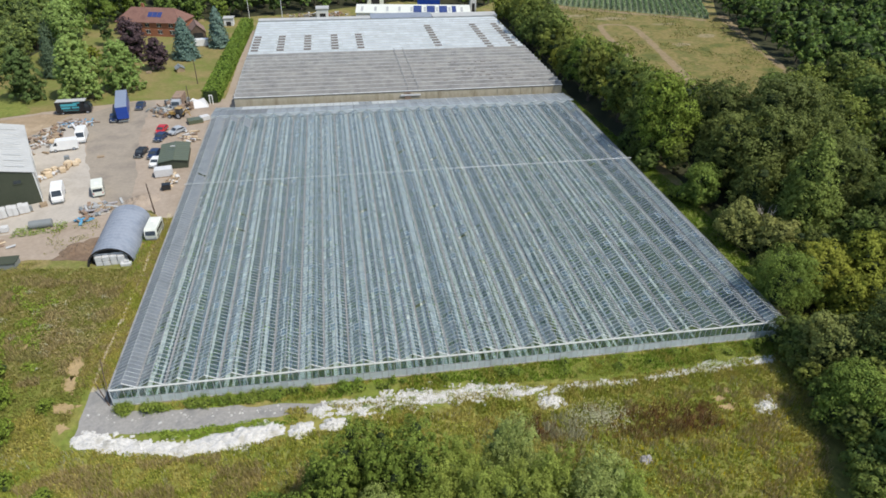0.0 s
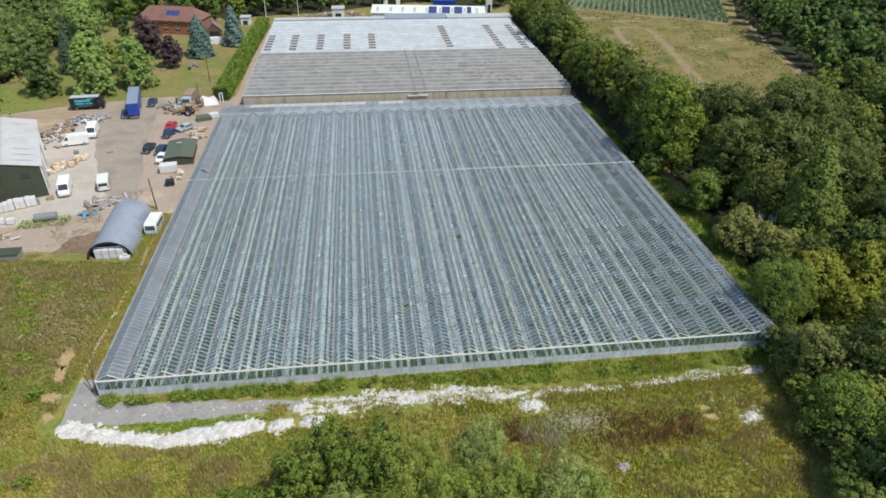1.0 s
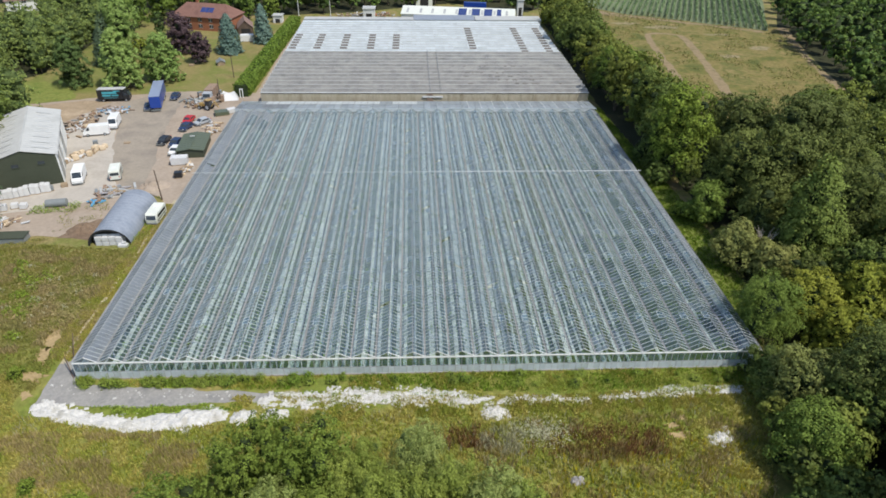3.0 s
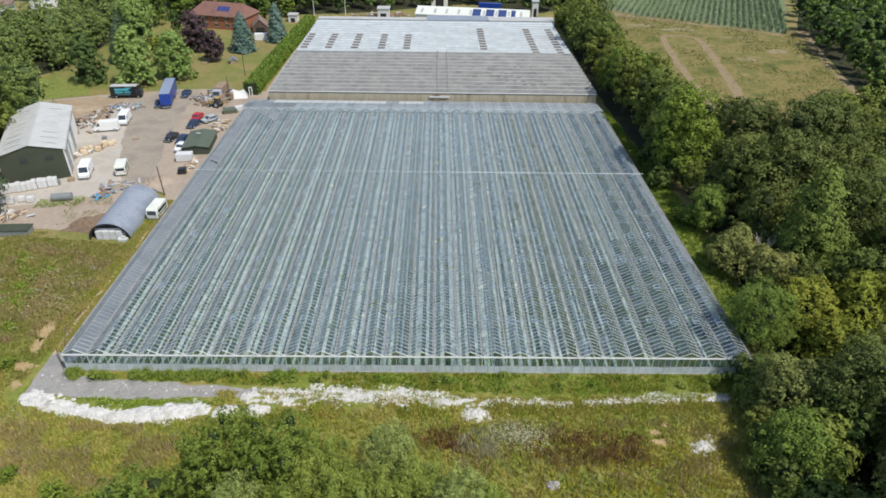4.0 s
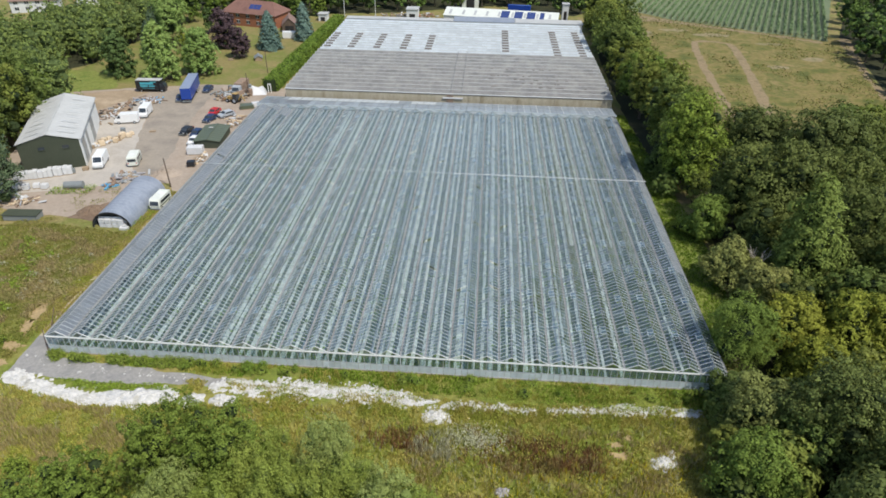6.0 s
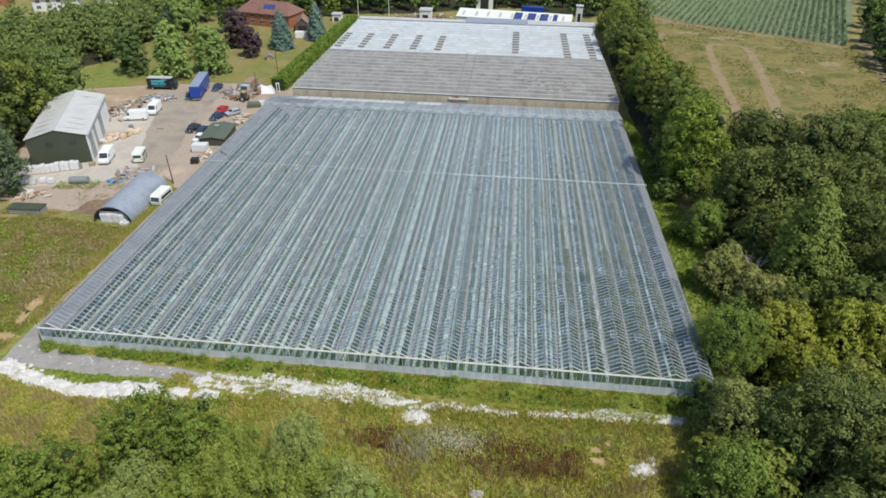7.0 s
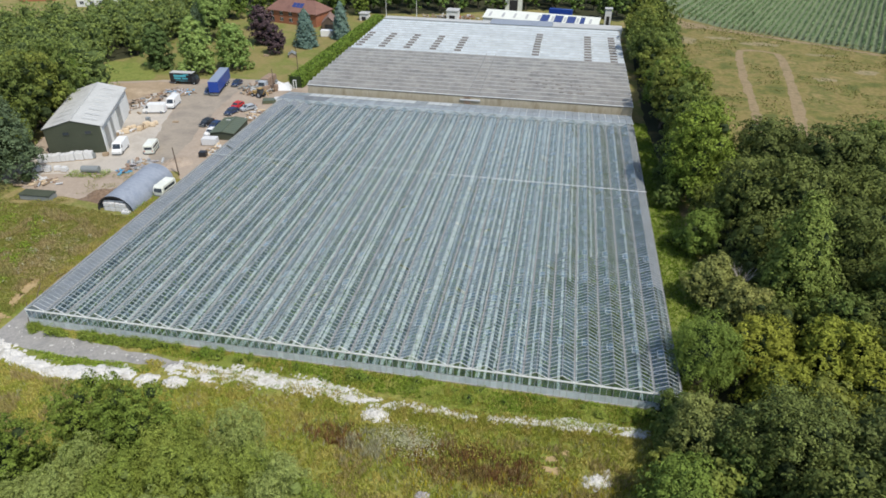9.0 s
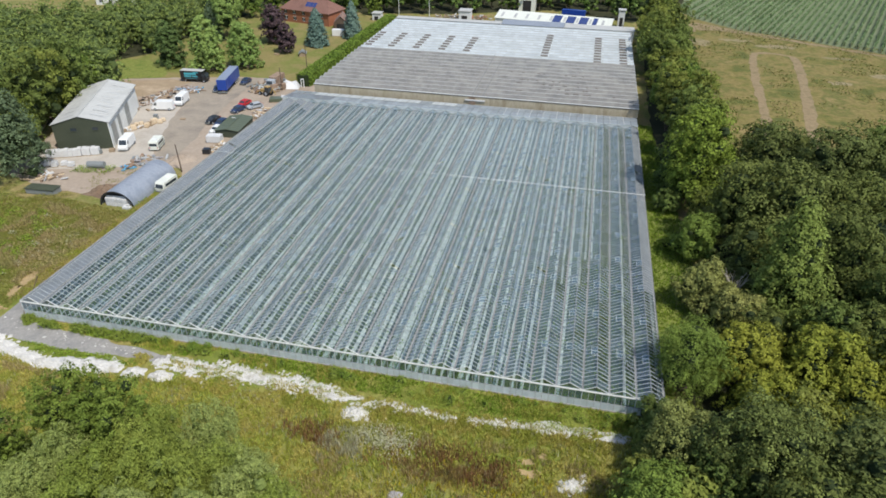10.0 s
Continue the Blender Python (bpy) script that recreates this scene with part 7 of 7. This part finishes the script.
for x0, x1, dens in ((0.6, 6.5, 2.6), (8.0, 23.5, 2.8), (26.2, 30.2, 3.2), (32, 37, 1.2), (39, 42.5, 0.6), (45, 51.5, 0.9), (53, 60, 0.5), (60, 88.5, 0.5)):
    for _ in range(int((x1 - x0) * 0.95 * dens)):
        far = 1.0 + 1.4 * min(1, max(0, (x0 - 20) / 40))
        spots.append((qw.uniform(x0, x1), -0.5 - qw.random() * far, qw.uniform(0.4, 1.1), qw.uniform(0.45, 1.25)))
KN = [tree("weed_bush", 460 + i, 1.25, 0.95, 0.0, 800, 0.13, "leaf_weed", "leafy green weed bush at the greenhouse foot", "weeds", count=14, group="weed bushes along the wall", clump=0.2, per=14, lift=0.9, narrow=0.38) for i in range(3)]
for x, y, r, h in spots:
    grow(KN, x, y - 0.25, r * 1.0, qw, h * qw.uniform(0.55, 0.9))
weed_clumps("weed_clumps", spots, 190, 0.11, M["grass_green"], "lush green weed clumps along the greenhouse wall", 32)
spots = [(qw.uniform(24, 50), qw.uniform(-5.6, -3.2), qw.uniform(0.2, 0.5), qw.uniform(0.2, 0.5)) for _ in range(34)]
weed_clumps("weed_clumps", spots, 190, 0.12, M["grass_green"], "small green weeds growing through broken chalk", 67)
weeds("green_weeds", [(48, -0.9), (89, -0.9), (88, -4.3), (62, -4.4), (51, -3.6), (48, -3.0)], 11000, 0.35, 0.13, M["grass_wall"], "leafy green weeds at the greenhouse foot", 68, -0.3, 0.5)
spots = [(qw.uniform(20, 87), -3.2 - qw.random() * 4.0, qw.uniform(0.25, 0.6), qw.uniform(0.2, 0.5)) for _ in range(150)]
weed_clumps("weed_clumps", spots, 150, 0.13, M["grass"], "scattered weed clumps among chalk rubble", 33)
FRONT = [(-24, -9), (-9, 1), (-5, -6), (10, -9.2), (28, -7.5), (52, -6.2), (87, -5), (86, -12), (79, -26), (62, -32), (10, -30), (-10, -20)]
LEFT = [(-40, 30), (-20, 33), (-4, 31), (-3.8, 10), (-4.6, -2), (-10, -7), (-24, -8), (-40, 5)]
WALL = [(0.6, -0.3), (89, -0.3), (88, -3.2), (70, -3.8), (60, -3.9), (46, -3.3), (26, -2.6), (12, -1.8), (0.6, -1.1)]
tufts("meadow_grass", FRONT, 42000, 0.2, 0.6, M["grass"], "tall green and straw-coloured meadow grass", 1)
tufts("meadow_grass", LEFT, 20000, 0.1, 0.38, M["grass_scrub"], "tall dry scrub grass beside the greenhouse", 2)
tufts("meadow_grass", [(21, -3.6), (30, -4.0), (60, -4.6), (89, -3.8), (87, -6.5), (60, -7.5), (28, -8.5), (22, -8.5)], 7000, 0.15, 0.45, M["grass"], "thin grass growing through chalk rubble", 16, patchy=-0.12)
tufts("green_grass", WALL, 4500, 0.15, 0.5, M["grass_green"], "green grass along the greenhouse wall", 23, patchy=-0.1)
tufts("green_grass", WALL, 4500, 0.15, 0.5, M["grass"], "dry mixed grass along the greenhouse wall", 43, patchy=-0.1)
weeds("green_weeds", [(62, -0.3), (89, -0.3), (87, -4.6), (60, -4.8)], 6000, 0.4, 0.14, M["grass_green"], "lush green weeds along the greenhouse wall", 13, 0.0)
weeds("green_weeds", [(5, -4.9), (24, -4.8), (22, -6.2), (12, -6.0), (8, -6.6)], 2600, 0.4, 0.14, M["grass_green"], "green weeds between hardcore and chalk", 4, -0.2)
weeds("green_weeds", FRONT, 52000, 0.8, 0.17, M["grass"], "patches of leafy weeds in the meadow", 5, 0.02, 0.3)
weeds("green_weeds", LEFT, 26000, 0.9, 0.18, M["grass_scrub"], "leafy scrub weeds beside the greenhouse", 26, -0.05, 0.25)
weeds("green_weeds", [(-40, 20), (-18, 16), (-12, 0), (-10, -10), (-30, -8)], 16000, 1.2, 0.2, M["grass_green"], "fresh green weeds at the scrub edge", 6, -0.1, 0.25)
weeds("green_weeds", [(49, -5.5), (64, -5.5), (64, -17), (49, -17)], 20000, 0.7, 0.17, M["leaf_thistle"], "grey-green thistles in the meadow", 27, -0.6, blob=(58.4, -10.8, 3.4, 2.2))
tufts("dock_stems", [(54, -6), (78, -6), (78, -18), (54, -18)], 6800, 0.35, 0.9, M["grass_red"], "patch of red-brown seeding docks", 7, width=0.055, blob=(66.6, -12.6, 8.0, 2.6))
tufts("dock_stems", [(42, -6), (57, -6), (57, -17), (42, -17)], 3600, 0.4, 0.9, M["grass_red"], "patch of red-brown seeding docks", 8, width=0.05, blob=(49.5, -11.6, 3.6, 1.8))
tufts("pale_seed_heads", FRONT, 5200, 0.4, 0.8, M["grass_pale"], "pale dry seed heads in the meadow", 10, patchy=0.12, width=0.03)
tufts("pale_seed_heads", [(48, -8), (62, -8), (62, -17), (48, -17)], 2600, 0.5, 0.95, M["grass_pale"], "pale thistle stems gone to seed", 69, width=0.05, blob=(53.5, -12.0, 3.4, 2.6))
tufts("yellow_flowers", [(60, -12), (84, -12), (79, -24), (58, -22)], 420, 0.5, 0.8, M["flower"], "scattered yellow ragwort in the meadow", 11, width=0.05, blades=3)
tufts("verge_grass", [(90.2, 2), (96, 12), (97.5, 40), (95.5, 62), (93.6, 100), (90.4, 100)], 9000, 0.12, 0.35, M["grass_green"], "short green grass beside the greenhouse", 12)
weeds("crop_weeds", [(0.5, 0.5), (89, 0.5), (89, 70), (0.5, 70)], 22000, 0.9, 0.26, M["grass_green"], "green weeds growing on the greenhouse floor", 14, -0.2, 0.3)
tufts("scrub_bramble", [(-22, 8), (-8, 4), (-4.4, 14), (-5, 30), (-24, 31)], 7000, 0.3, 0.8, M["bramble"], "brown withered bramble in scrub", 15, patchy=0.12, width=0.07)
weeds("green_weeds", [(-44, 33), (-27, 31), (-21, 12), (-16, 2), (-44, -4)], 9000, 0.9, 0.2, M["grass_green"], "fresh green weeds at the scrub edge", 36, -0.15, 0.2)

# rough growth along the track beside the glass wall
BY_TRACK = [(-5.6, 4), (-0.3, 3), (-0.3, 47), (-4.6, 47), (-5.2, 30), (-6.0, 14)]
tufts("verge_grass", BY_TRACK, 5200, 0.15, 0.5, M["grass_straw"], "dry straw grass along the dirt track", 61, patchy=-0.15, width=0.05)
tufts("verge_grass", BY_TRACK, 6500, 0.15, 0.45, M["grass"], "mixed yellow-green grass along the dirt track", 62)
weeds("green_weeds", BY_TRACK, 9000, 0.45, 0.15, M["grass"], "yellow-green weeds along the dirt track", 63, -0.1, 0.5)
weeds("green_weeds", [(-4.4, 30), (-3.6, 30), (-3.4, 47), (-7, 47), (-8, 36)], 2600, 0.8, 0.17, M["grass_green"], "fresh green weeds beside the arched hut", 64, -0.1, 0.5)
weeds("green_weeds", [(3, -4.8), (10, -5.2), (19, -5.2), (22, -6.0), (10, -6.8), (6, -6.2)], 5200, 0.4, 0.14, M["grass_green"], "lush green weeds between hardcore and chalk", 65, -0.25, 0.6)

# dry straw-coloured stands and fresh weeds
tufts("straw_grass", [(-2, -9), (22, -10), (26, -16), (14, -19), (0, -16), (-8, -11)], 7000, 0.35, 0.8, M["grass_straw"], "stand of tall dry brown grass in the meadow", 51, patchy=-0.1, width=0.05)
tufts("straw_grass", [(44, -9), (88, -8), (86, -14), (80, -24), (62, -28), (50, -20)], 8000, 0.35, 0.8, M["grass_straw"], "stand of tall dry brown grass in the meadow", 52, patchy=0.05, width=0.05)
weeds("field_weeds", FIELD, 24000, 0.25, 0.5, M["grass_field"], "darker tussocks in the dry field", 53, 0.0, 0.07)
weeds("green_weeds", [(-28, 43.5), (-19, 45), (-20, 48.5), (-28, 46.6)], 1500, 0.6, 0.2, M["grass_green"], "green weeds round the oil tank", 54, -0.2, 0.4)
weeds("green_weeds", [(-20, 36), (-13, 44), (-15, 49), (-22, 45)], 1300, 0.6, 0.2, M["grass_scrub"], "dry weeds behind the arched hut", 55, -0.05, 0.4)
weeds("green_weeds", [(-36, 31), (-22, 31.5), (-20, 35), (-36, 36)], 2600, 0.7, 0.2, M["grass_scrub"], "rough weeds round the low cabin", 56, -0.2, 0.35)
weeds("scrub_bramble", [(-24, 6), (-6, 6), (-5, 31), (-24, 31)], 16000, 1.0, 0.2, M["bramble"], "brown withered bramble mounds in scrub", 57, -0.12, 0.5, blob=(-11, 18.5, 7.5, 9.5))
spots = [(-9.5 + qw.gauss(0, 2.6), 14.5 + qw.gauss(0, 4.5), qw.uniform(0.35, 0.9), qw.uniform(0.4, 1.0)) for _ in range(60)]
weed_clumps("weed_clumps", spots, 90, 0.2, M["bramble"], "grey-brown withered bramble mounds in scrub", 66)
spots = [(-11 + qw.gauss(0, 4.0), 18 + qw.gauss(0, 5.0), qw.uniform(0.3, 0.8), qw.uniform(0.4, 0.9)) for _ in range(26)]
weed_clumps("weed_clumps", spots, 110, 0.17, M["leaf_thistle"], "grey-green thistle clumps in brown scrub", 58)
spots = [(qw.uniform(-32, -12), qw.uniform(-6, 28), qw.uniform(0.5, 1.3), qw.uniform(0.5, 1.3)) for _ in range(90)]
weed_clumps("weed_clumps", spots, 110, 0.19, M["grass_green"], "fresh green weed clumps at the scrub edge", 59)
